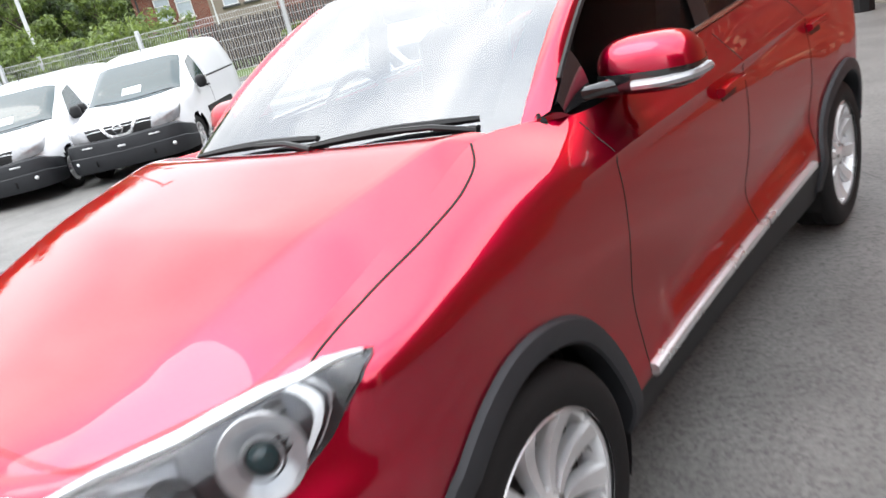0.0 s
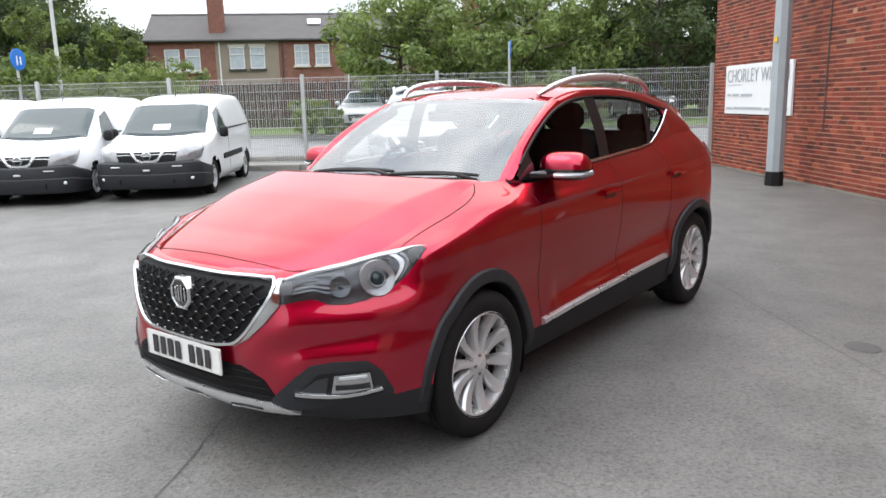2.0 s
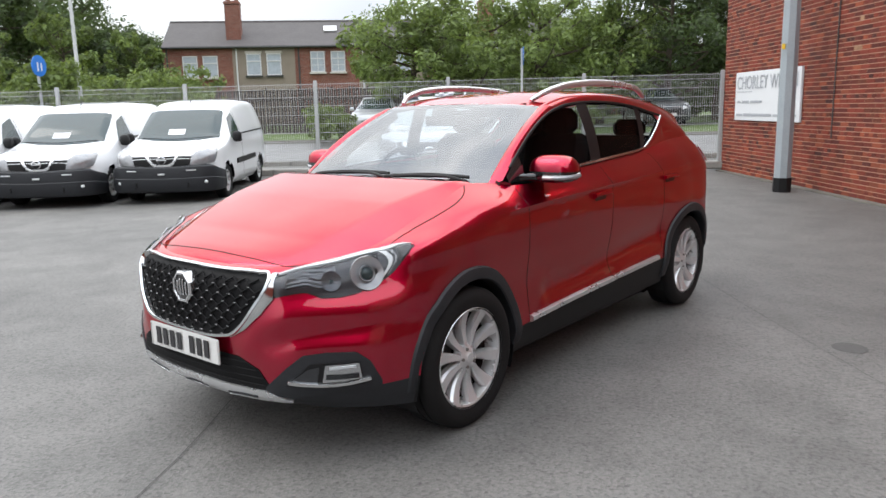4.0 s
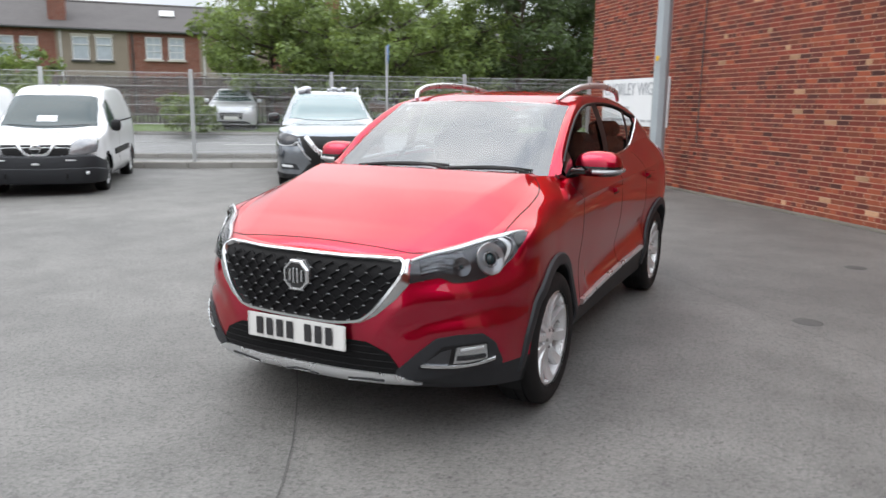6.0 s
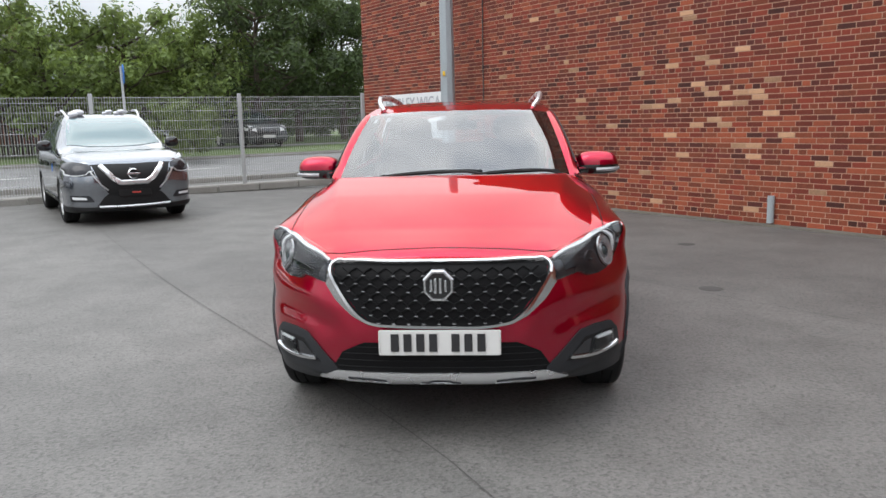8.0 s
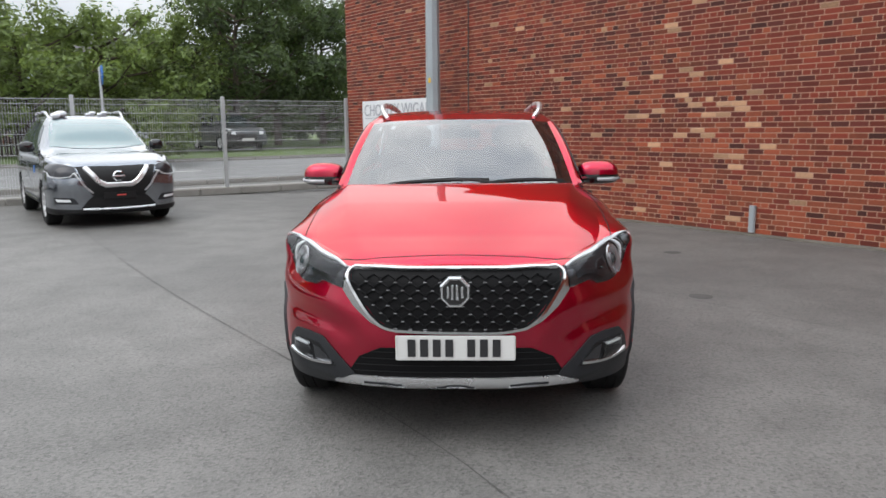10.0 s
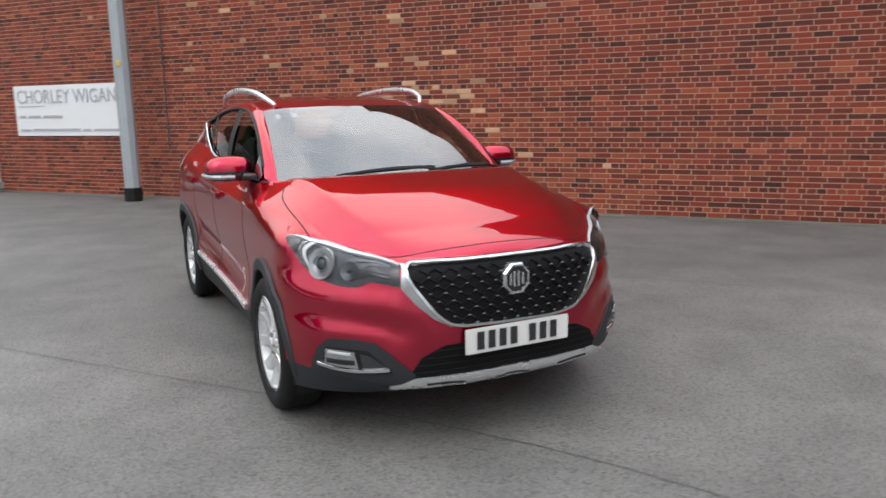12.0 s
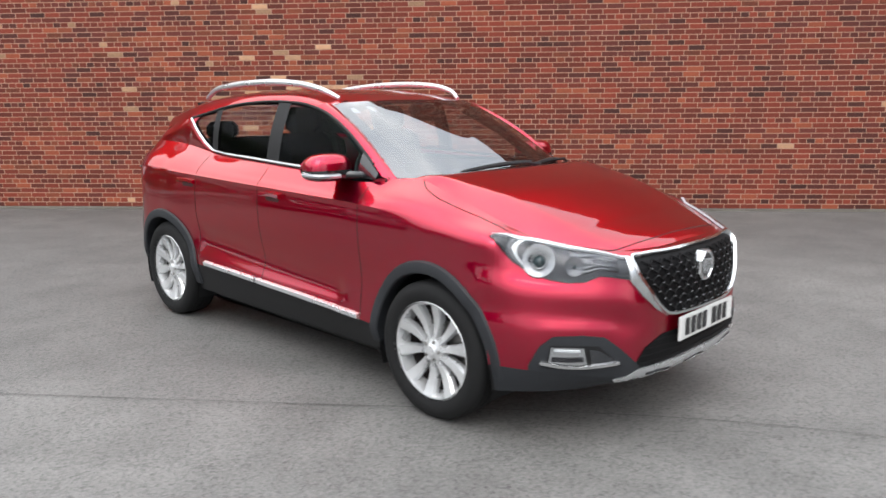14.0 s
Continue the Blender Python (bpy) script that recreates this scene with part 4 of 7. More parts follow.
    def press(axes, line, depth, wide, where):
        d = np.full(P.shape[:2], 9.0)
        q = P[:, :, axes]
        K = np.array(line, float)
        for a, b in zip(K, K[1:]):
            t = np.clip(((q - a) @ (b - a)) / ((b - a) @ (b - a)), 0, 1)
            d = np.minimum(d, np.linalg.norm(q - (a + t[..., None] * (b - a)), axis=2))
        return np.where(where, depth * np.exp(-(d / wide) ** 2), 0.0)

    nose, flank = P[:, :, 1] < -0.30, (P[:, :, 1] > -0.45) & (P[:, :, 1] < 3.0) & (P[:, :, 0] > 0.55)
    lift = press([0, 2], [(0.36, 0.50), (0.44, 0.60), (0.55, 0.648), (0.72, 0.668), (0.86, 0.70)], 0.006, 0.045, nose)
    lift += press([0, 2], [(0.50, 0.545), (0.66, 0.585), (0.86, 0.60)], -0.008, 0.05, nose)
    lift += press([0, 2], [(0.58, 0.525), (0.66, 0.535), (0.76, 0.53)], 0.005, 0.024, nose)
    lift += press([1, 2], [(0.72, 0.49), (1.3, 0.53), (2.1, 0.60)], -0.014, 0.065, flank)
    lift += press([1, 2], [(0.65, 0.43), (1.3, 0.44), (2.15, 0.475)], 0.006, 0.03, flank)
    # shoulder line: crisp above, hollowed below
    fade = np.clip((P[:, :, 1] + 0.05) / 0.6, 0, 1) * np.clip((3.05 - P[:, :, 1]) / 0.3, 0, 1)
    fade = fade * fade * (3 - 2 * fade) * (P[:, :, 0] > 0.6)
    below = rows[5] - np.arange(P.shape[1])
    fall = np.where(below == 0, 0.25, np.where(below > 0, -np.exp(-((below - 1.5) / 3.0) ** 2), 0.0))
    lift += 0.010 * fade * fall[None, :]
    P = P + N * lift[..., None]
    P[0, :, 0] = P[-1, :, 0] = 0

    # bonnet: from the shut line to the middle, crowned, with two raised flanks
    edge = P[: cols[7] + 1, -1]
    nb, kc = 32, 23
    bon = []
    cut = cols[7]
    for i in range(0, cut + 1):
        e = edge[i]
        bon.append(e)
    bon = np.array(bon)
    ymin, yrear = -0.80, 0.285
    ys = np.linspace(0, 1, 46)
    side_pts = bon[cols[2]: cut + 1]
    sk = np.r_[0, np.cumsum(np.linalg.norm(np.diff(side_pts, axis=0), axis=1))]
    B = []
    for q in ys:
        e = np.array([np.interp(q * sk[-1], sk, side_pts[:, k]) for k in range(3)])
        yc = ymin + (0.165 - ymin) * q**1.12
        zc = np.interp(yc, (-0.80, -0.72, -0.55, -0.3, -0.05, 0.165), (0.828, 0.862, 0.917, 0.985, 1.042, 1.085))
        # a crease divides the flat middle from the sloping flank
        uc = min(np.interp(q, (0, 0.5, 1), (0.41, 0.54, 0.64)) / e[0], 0.95)
        zcr = e[2] + np.interp(q, (0, 0.12, 0.3, 0.6, 0.9, 1), (0.004, 0.018, 0.040, 0.046, 0.032, 0.010))
        zc = max(zc, zcr + 0.010)
        row = []
        for k in range(nb + 1):
            u = uc * k / kc if k <= kc else uc + (1 - uc) * (k - kc) / (nb - kc)
            x = e[0] * u
            front = np.array([x, np.interp(x, bon[: cols[2] + 1, 0], bon[: cols[2] + 1, 1]), np.interp(x, bon[: cols[2] + 1, 0], bon[: cols[2] + 1, 2])])
            y = yc + (e[1] - yc) * u**2.2
            if u <= uc:
                z = zcr + (zc - zcr) * (1 - (u / uc) ** 2.2)
            else:
                z = zcr + (e[2] - zcr) * ((u - uc) / (1 - uc)) ** 1.15
            p = np.array([x, y, z])
            f = max(0.0, 1 - q * 9) ** 2
            row.append(p * (1 - f) + front * f)
        B.append(row)
    B = np.array(B)

    shell = Shell([P, B], (0, 1.1, 0.72))

    # wheel arches cut through the side
    def arches(G):
        inside = np.zeros(G.shape[:2], bool)
        for cy in (-0.008, 2.585):
            d = np.hypot(G[:, :, 1] - cy, G[:, :, 2] - 0.327)
            hit = (d < 0.380) & (G[:, :, 0] > 0.6)
            inside |= hit
        G2 = G.copy()
        for cy in (-0.008, 2.585):
            dy, dz = G[:, :, 1] - cy, G[:, :, 2] - 0.327
            d = np.hypot(dy, dz)
            near_edge = (d < 0.380) & (d > 0.33) & (G[:, :, 0] > 0.6)
            G2[:, :, 1] = np.where(near_edge, cy + dy / np.maximum(d, 1e-6) * 0.380, G2[:, :, 1])
            G2[:, :, 2] = np.where(near_edge, 0.327 + dz / np.maximum(d, 1e-6) * 0.380, G2[:, :, 2])
        return G2, inside

    G2, inside = arches(P)
    def panel(name, c0, c1, r0, r1, mat, label="", both=True):
        sub, ins = G2[c0:c1 + 1, r0:r1 + 1], inside[c0:c1 + 1, r0:r1 + 1]
        n, k = ins.shape
        keep = [[not (ins[i, j] and ins[i + 1, j] and ins[i, j + 1] and ins[i + 1, j + 1]) for j in range(k - 1)] for i in range(n - 1)]
        for s in (1, -1):
            part(name, Geo().grid(sub * (s, 1, 1), flip=s < 0, keep=keep), mat, car, label)
    def whole(name, c0, c1, r0, r1, mat, label=""):
        sub = G2[c0:c1 + 1, r0:r1 + 1]
        both = np.vstack([sub[::-1] * (-1, 1, 1), sub[1:]]) if c0 == 0 else np.vstack([sub, sub[-2::-1] * (-1, 1, 1)])
        ins = inside[c0:c1 + 1, r0:r1 + 1]
        ib = np.vstack([ins[::-1], ins[1:]]) if c0 == 0 else np.vstack([ins, ins[-2::-1]])
        keep = [[not (ib[i, j] and ib[i + 1, j] and ib[i, j + 1] and ib[i + 1, j + 1]) for j in range(ib.shape[1] - 1)] for i in range(ib.shape[0] - 1)]
        part(name, Geo().grid(both, keep=keep), mat, car, label)
    top = len(vat) - 1
    whole("front_bumper", 0, cols[5], rows[1], top, "paint_red", "red front bumper")
    whole("front_cladding", 0, cols[5], 0, rows[1], "cladding", "dark grey plastic lower bumper")
    panel("front_wing", cols[5], cols[8], rows[1], top, "paint_red")
    panel("front_door", cols[8], cols[10], rows[1], top, "paint_red")
    panel("rear_door", cols[10], cols[11], rows[1], top, "paint_red")
    panel("rear_quarter", cols[11], cols[13], rows[1], top, "paint_red")
    panel("sill_cladding", cols[5], cols[13], 0, rows[1], "black", "dark grey plastic sill")
    whole("rear_bumper", cols[13], len(at) - 1, rows[1], top, "paint_red")
    whole("rear_cladding", cols[13], len(at) - 1, 0, rows[1], "cladding")
    part("bonnet", Geo().grid(np.concatenate([(B * (-1, 1, 1))[:, ::-1], B[:, 1:]], 1)), "paint_red", car, "red bonnet with raised flanks")

    # shut lines
    def line(name, path, w=0.006, mat="gap", n=40, straight=False, cast="near", h=0.0012, s=1, label=""):
        return part(name, shell.bead(path, w, h, n, straight, cast, s, sink=0.002), mat, car, label)
    for s in (1, -1):
        line("bonnet_gap", [(s * 0.743, -0.43, 0.89), (s * 0.747, -0.27, 0.95), (s * 0.746, -0.08, 0.99), (s * 0.728, 0.08, 1.03), (s * 0.70, 0.16, 1.06), (s * 0.658, 0.212, 1.083)], 0.0055, n=60)
        for c in (cols[8], cols[10], cols[11]):
            pts = [p * (s, 1, 1) for p in P[c, rows[1] + 1: top + 1: 3]]
            line("door_gap", pts, 0.0042)
    line("bonnet_front_gap", [(-0.535, -0.69, 0.835), (-0.45, -0.722, 0.837), (-0.3, -0.742, 0.842), (0, -0.752, 0.848), (0.3, -0.742, 0.842), (0.45, -0.722, 0.837), (0.535, -0.69, 0.835)], 0.0045)

    # wheel arch trim and liners
    for s in (1, -1):
        for cy in (-0.010, 2.585):
            rowsP = []
            a0, a1 = (-6, 186)
            for i in range(54):
                a = radians(a0 + (a1 - a0) * i / 53)
                row = []
                for r, off in ((0.362, -0.05), (0.362, 0.012), (0.368, 0.019), (0.392, 0.021), (0.416, 0.015), (0.422, 0.004), (0.424, -0.006)):
                    y, z = cy + r * math.cos(a), 0.327 + r * math.sin(a)
                    got = shell.side(cy + 0.43 * math.cos(a), max(0.327 + 0.43 * math.sin(a), 0.24), s)
                    x = abs(got[0].x) if got else 0.86
                    row.append((s * (max(x, 0.80) + off), y, z))
                rowsP.append(row)
            part("wheel_arch_trim", Geo().grid(rowsP), "cladding", car, "dark grey plastic wheel arch moulding")
            part("wheel_arch_liner", Geo().grid([[(s * x, cy + 0.385 * math.cos(radians(a)), 0.327 + 0.385 * math.sin(radians(a))) for x in (0.83, 0.5)] for a in range(-24, 205, 6)]).add([(s * 0.5, cy + 0.39 * math.cos(radians(a)), 0.327 + 0.39 * math.sin(radians(a))) for a in range(-24, 205, 12)], [tuple(range(20))]), "black", car)
    part("underbody", Geo().box((0, 1.35, 0.32), (1.0, 3.7, 0.16), 0.04).box((0, 1.3, 0.24), (1.54, 1.75, 0.14), 0.03).box((0, -0.38, 0.27), (1.1, 0.4, 0.10), 0.04).box((0, 1.35, 0.21), (0.9, 3.3, 0.08), 0.02), "black", car, smooth=False)
    part("rear_filler", Geo().box((0, 1.2, 0.5), (0.96, 3.9, 0.3), 0.1), "black", car, smooth=False)

    # chrome sill strips
    for s in (1, -1):
        for a, b in ((0.50, 1.46), (1.475, 2.06)):
            part("sill_strip", shell.bead([(s * 0.83, y, 0.388 + 0.033 * (y - 0.5)) for y in (a, (a + b) / 2, b)], 0.034, 0.022, 24, cast="side", s=s), "satin", car, "bright metal sill strip")

    # glasshouse lines
    wb = [(0, 0.18, 1.088), (0.33, 0.21, 1.085), (0.55, 0.278, 1.076), (0.672, 0.375, 1.062)]
    wt = [(0, 0.905, 1.468), (0.30, 0.925, 1.466), (0.48, 0.965, 1.458), (0.575, 1.02, 1.445)]
    lo, hi = curve(wb, 20), curve(wt, 20)
    ws = []
    for a, b in zip(lo, hi):
        row = []
        for j in range(13):
            t = j / 12
            p = a + (b - a) * t
            row.append(p + np.array((0, -0.018, 0.022)) * math.sin(math.pi * t))
        ws.append(row)
    ws = np.array(ws)
    part("windscreen", Geo().grid(np.vstack([ws[::-1] * (-1, 1, 1), ws[1:]])), "windscreen", car, "clear windscreen reflecting cloud")
    both = np.vstack([ws[::-1] * (-1, 1, 1), ws[1:]])
    inner = both + np.array((0, 0.006, -0.006))
    frit = Geo()
    n2 = both.shape[0]
    frit.grid(inner[:, 0:2]).grid(inner[:3]).grid(inner[-3:])
    topband = inner[:, -2:].copy()
    topband[:, 0] = topband[:, 0] * 0.6 + topband[:, 1] * 0.4
    frit.grid(topband)
    part("windscreen_border", frit, "gloss_black", car)
    for k0, k1 in ((2, 4), (5, 7)):
        part("windscreen_sticker", Geo().grid((both + np.array((0, 0.004, -0.004)))[k0:k1, 10:12]), "paper", car, "small pale sticker behind the windscreen")
    part("mirror_shroud", Geo().ball((0, 0.90, 1.415), (0.075, 0.07, 0.035), 16, 8, power=0.7), "black", car)
    part("interior_mirror", Geo().box((0, 0.86, 1.375), (0.25, 0.02, 0.06), 0.012), "black", car)

    zb = lambda y: np.interp(y, (0.40, 0.47, 1.0, 1.42, 1.95, 2.15, 2.25, 2.36, 2.46), (1.066, 1.075, 1.103, 1.121, 1.14, 1.155, 1.20, 1.275, 1.36))
    xb = lambda y: np.interp(y, (0.40, 0.47, 1.0, 1.42, 1.95, 2.15, 2.36, 2.46), (0.735, 0.738, 0.735, 0.727, 0.704, 0.69, 0.678, 0.664))
    top_line = curve([(0.725, 0.44, 1.09), (0.697, 0.60, 1.20), (0.668, 0.78, 1.31), (0.64, 0.99, 1.40), (0.622, 1.2, 1.447), (0.615, 1.40, 1.462), (0.618, 1.75, 1.460), (0.628, 2.05, 1.435), (0.645, 2.30, 1.392), (0.662, 2.46, 1.362)], 60)
    zt = lambda y: np.interp(y, top_line[:, 1], top_line[:, 2])
    xt = lambda y: np.interp(y, top_line[:, 1], top_line[:, 0])

    def skin(y, t, off=0.0):
        b, tp = np.array((xb(y), y, zb(y))), np.array((xt(y), y, zt(y)))
        p = b + (tp - b) * t
        p[0] += 0.014 * math.sin(math.pi * t) * min(1, (tp[2] - b[2]) / 0.2) + off
        return p

    for s in (1, -1):
        def pane(name, y0, y1, mat, label="", off=-0.008, t0=0.0, t1=1.0, n=24):
            g = [[skin(y0 + (y1 - y0) * i / n, t0 + (t1 - t0) * j / 8, off) * (s, 1, 1) for j in range(9)] for i in range(n + 1)]
            return part(name, Geo().grid(g), mat, car, label)
        pane("mirror_triangle", 0.465, 0.605, "gloss_black", off=0.010)
        pane("front_door_glass", 0.60, 1.36, "side_glass", "side window, half open" if s > 0 else "side window")
        pane("door_pillar", 1.345, 1.475, "black", "black door pillar", off=0.002)
        pane("rear_door_glass", 1.475, 2.10, "side_glass", "side window")
        pane("quarter_pillar", 2.09, 2.16, "black", off=0.002)
        pane("quarter_glass", 2.16, 2.455, "side_glass", "small rear quarter window")
        # frames round the openings
        seal = [skin(y, 1.0, 0.002) * (s, 1, 1) for y in np.linspace(0.52, 2.455, 50)]
        part("window_seal", Geo().tube(seal, 0.008, 6), "black", car)
        belt = [skin(y, 0.0, 0.006) * (s, 1, 1) for y in list(np.linspace(0.60, 2.15, 40)) + list(np.linspace(2.17, 2.458, 16))]
        part("belt_strip", Geo().tube(belt, 0.010, 8), "chrome", car, "bright metal window strip")
        # pillar in body colour between windscreen and door
        wsid = ws[-1]
        A = polyline([skin(y, 1.0, 0.0) for y in np.linspace(0.44, 1.10, 30)], 26)
        C = polyline(wsid, 26)
        pil = []
        for k, (a, c) in enumerate(zip(A, C)):
            row = []
            for j in range(7):
                t = j / 6
                p = a + (c - a) * t
                row.append((p + np.array((0.4, -0.4, 0.7)) * 0.022 * min(1.0, k / 8) * math.sin(math.pi * t)) * (s, 1, 1))
            pil.append(row)
        part("front_pillar", Geo().grid(pil), "paint_red", car)
        # base of the pillar down to the wing
        cow = []
        for i in range(8):
            t = i / 7
            a = P[cols[7] + int((cols[8] - cols[7]) * t), -1]
            b = np.array((0.672, 0.375, 1.062)) * (1 - t) + np.array((0.728, 0.44, 1.085)) * t
            cow.append([(a + (b - a) * j / 4 + np.array((0, 0, 0.004)) * math.sin(math.pi * j / 4)) * (s, 1, 1) for j in range(5)])
        part("wing_top", Geo().grid(cow), "paint_red", car)
        # roof side above the doors
        edge_r = curve([(0.575, 1.02, 1.445), (0.545, 1.25, 1.497), (0.535, 1.6, 1.518), (0.53, 2.0, 1.512), (0.52, 2.4, 1.482), (0.505, 2.75, 1.435), (0.49, 2.99, 1.39)], 50)
        low_r = curve([tuple(skin(1.10, 1.0)), tuple(skin(1.4, 1.0)), tuple(skin(1.75, 1.0)), tuple(skin(2.05, 1.0)), tuple(skin(2.30, 1.0)), tuple(skin(2.46, 1.0)), (0.64, 2.72, 1.33), (0.60, 2.96, 1.285)], 50)
        cant = []
        for a, b in zip(low_r, edge_r):
            cant.append([(a + (b - a) * j / 6 + np.array((0.6, 0, 0.8)) * 0.016 * math.sin(math.pi * j / 6)) * (s, 1, 1) for j in range(7)])
        part("roof_side", Geo().grid(cant), "paint_red", car)
        part("roof_side_lining", Geo().grid(np.array(cant) - (s * 0.014, 0, 0.014)), "interior", car)
        # rear quarter behind the last window
        up = [skin(y, 0.0) for y in np.linspace(2.12, 2.46, 16)] + list(low_r[int(50 * 0.66):])
        up = polyline(up, 40)
        dn_pts = P[cols[11] - 1: cols[13] + 8, -1]
        dn = polyline(dn_pts, 40)
        q = []
        for a, b in zip(dn, up):
            q.append([(a + (b - a) * j / 8 + np.array((0.010, 0, 0)) * math.sin(math.pi * j / 8)) * (s, 1, 1) for j in range(9)])
        part("rear_pillar", Geo().grid(q), "paint_red", car)
        part("rear_pillar_lining", Geo().grid(np.array(q)[:, 1:] - (s * 0.02, 0, 0)), "interior", car)
        # tail lamp
        part("tail_lamp", shell.patch([(s * 0.80, 2.90, 1.02), (s * 0.76, 3.05, 1.0), (s * 0.70, 3.13, 1.0)], [(s * 0.765, 2.92, 1.115), (s * 0.71, 3.03, 1.12), (s * 0.65, 3.08, 1.12)], 12, 5, 0.012), "tail_red", car, "dark red tail lamp")
    # roof
    rf = []
    edge_r = curve([(0.575, 1.02, 1.445), (0.545, 1.25, 1.497), (0.535, 1.6, 1.518), (0.53, 2.0, 1.512), (0.52, 2.4, 1.482), (0.505, 2.75, 1.435), (0.49, 2.99, 1.39)], 50)
    for i, e in enumerate(edge_r):
        q = i / 49
        yc = 0.905 + (3.03 - 0.905) * q
        zc = np.interp(yc, (0.905, 1.1, 1.4, 1.75, 2.2, 2.6, 3.03), (1.468, 1.505, 1.535, 1.547, 1.54, 1.512, 1.46))
        row = []
        for k in range(-12, 13):
            u = abs(k) / 12
            row.append((e[0] * k / 12, yc + (e[1] - yc) * u**2.5, e[2] + (zc - e[2]) * (1 - u**2.4)))
        rf.append(row)
    part("roof", Geo().grid(rf), "paint_red", car, "red roof")
    # tailgate and its glass
    tg = []
    for k in range(-12, 13):
        u = k / 12
        a = np.array((0.56 * u, 3.03 - 0.05 * u * u, 1.45 - 0.15 * u * u))
        b = np.array((0.66 * u, 3.09 - 0.07 * u * u, 1.19))
        tg.append([a + (b - a) * j / 4 for j in range(5)])
    part("tailgate_glass", Geo().grid(tg), "side_glass", car)

    # roof rails
    for s in (1, -1):
        path = curve([(s * 0.487, 1.07, 1.478), (s * 0.520, 1.14, 1.515), (s * 0.545, 1.28, 1.552), (s * 0.557, 1.50, 1.574), (s * 0.56, 1.8, 1.58), (s * 0.552, 2.12, 1.568), (s * 0.535, 2.36, 1.543), (s * 0.51, 2.52, 1.49)], 46)
        rad = [0.012 + 0.009 * math.sin(math.pi * i / 45) ** 0.5 for i in range(46)]
        rail = part("roof_rail", Geo().tube(path, rad, 10), "satin", car, "satin silver roof rail")

    # door mirrors
    for s in (1, -1):
        mir = part("door_mirror", Geo().ball((s * 0.857, 0.712, 1.112), (0.130, 0.082, 0.092), 28, 12, -0.10, 1.0, 0.70), "paint_red", car, "red door mirror cap")
        part("mirror_base", Geo().ball((s * 0.857, 0.712, 1.106), (0.134, 0.085, 0.046), 28, 8, -1.0, 0.2, 0.70), "gloss_black", mir)
        part("mirror_arm", Geo().tube(curve([(s * 0.715, 0.545, 1.092), (s * 0.76, 0.62, 1.092), (s * 0.83, 0.69, 1.092)], 10), [0.026, 0.022, 0.02, 0.02, 0.02, 0.022, 0.024, 0.025, 0.027, 0.03], 10), "gloss_black", mir)
        part("indicator", Geo().tube(curve([(s * 0.845, 0.624, 1.092), (s * 0.93, 0.630, 1.094), (s * 0.985, 0.68, 1.098), (s * 0.993, 0.73, 1.102)], 16), 0.0125, 8), "lamp_clear", mir, "clear indicator strip")
        part("mirror_face", Geo().ball((s * 0.857, 0.797, 1.122), (0.108, 0.004, 0.066), 20, 8), "chrome", mir)

    # door handles
    for s in (1, -1):
        for y, z in ((1.27, 0.940), (2.25, 0.958)):
            h = part("door_handle", shell.bead([(s * 0.84, y - 0.10, z), (s * 0.84, y, z + 0.006), (s * 0.84, y + 0.10, z + 0.004)], 0.028, 0.026, 16, cast="side", s=s), "paint_red", car)
            part("handle_recess", shell.patch([(s * 0.84, y - 0.07, z - 0.032), (s * 0.84, y + 0.05, z - 0.030)], [(s * 0.84, y - 0.085, z - 0.008), (s * 0.84, y + 0.07, z - 0.006)], 8, 4, 0.0012, cast="side", s=s), "gap_red", h)

    # grille: dark mesh in a bright frame
    width = lambda z: np.interp(z, (0.56, 0.574, 0.61, 0.68, 0.735, 0.77, 0.797, 0.812), (0.25, 0.30, 0.35, 0.405, 0.44, 0.456, 0.456, 0.42))
    zs = np.linspace(0.556, 0.812, 16)
    P2 = []
    for z in zs:
        w = width(z)
        P2.append([(lambda q: q[0] + q[1] * 0.003)(shell.front(w * k / 20, z)) for k in range(-20, 21)])
    grille = part("grille", Geo().grid(P2), "deep_black", car, "black mesh grille in bright frame")
    bars, studs = Geo(), Geo()
    dx, dz = 0.064, 0.0325
    for i in range(-10, 11):
        for j in range(8):
            x, z = (i + 0.5 * (j % 2)) * dx, 0.566 + j * dz
            if abs(x) > width(z) - 0.012 or z > 0.792 or math.hypot(x, (z - 0.727)) < 0.06:
                continue
            c, nrm = shell.front(x, z)
            studs.box(c + nrm * 0.0155, (0.016, 0.004, 0.0042), 0.0018)
            for sx in (1, -1):
                x2, z2 = x + sx * dx / 2, z + dz
                if abs(x2) > width(min(z2, 0.797)) or z2 > 0.797:
                    continue
                d2, _ = shell.front(x2, z2)
                up = shell.front(x, z + 0.42 * dz)[0]
                bars.tube([c + nrm * 0.010, up + nrm * 0.011, d2 + nrm * 0.010], 0.0044, 5, False)
    part("grille_mesh", bars, "deep_black", grille)
    part("grille_stud", studs, "lamp_clear", grille)["kind"] = "stuff"
    rim = [(-0.25, 0.557), (0.0, 0.553), (0.25, 0.557), (0.305, 0.568), (0.358, 0.606), (0.413, 0.677), (0.447, 0.733), (0.463, 0.765), (0.466, 0.790), (0.450, 0.803), (0.40, 0.807), (0.2, 0.809), (0.0, 0.810), (-0.2, 0.809), (-0.40, 0.807), (-0.450, 0.803), (-0.466, 0.790), (-0.463, 0.765), (-0.447, 0.733), (-0.413, 0.677), (-0.358, 0.606), (-0.305, 0.568), (-0.25, 0.557)]
    part("grille_frame", shell.bead([(x, -0.9, z) for x, z in rim], 0.019, 0.022, 200, cast="front", closed=True), "chrome", car, "bright chrome grille frame")
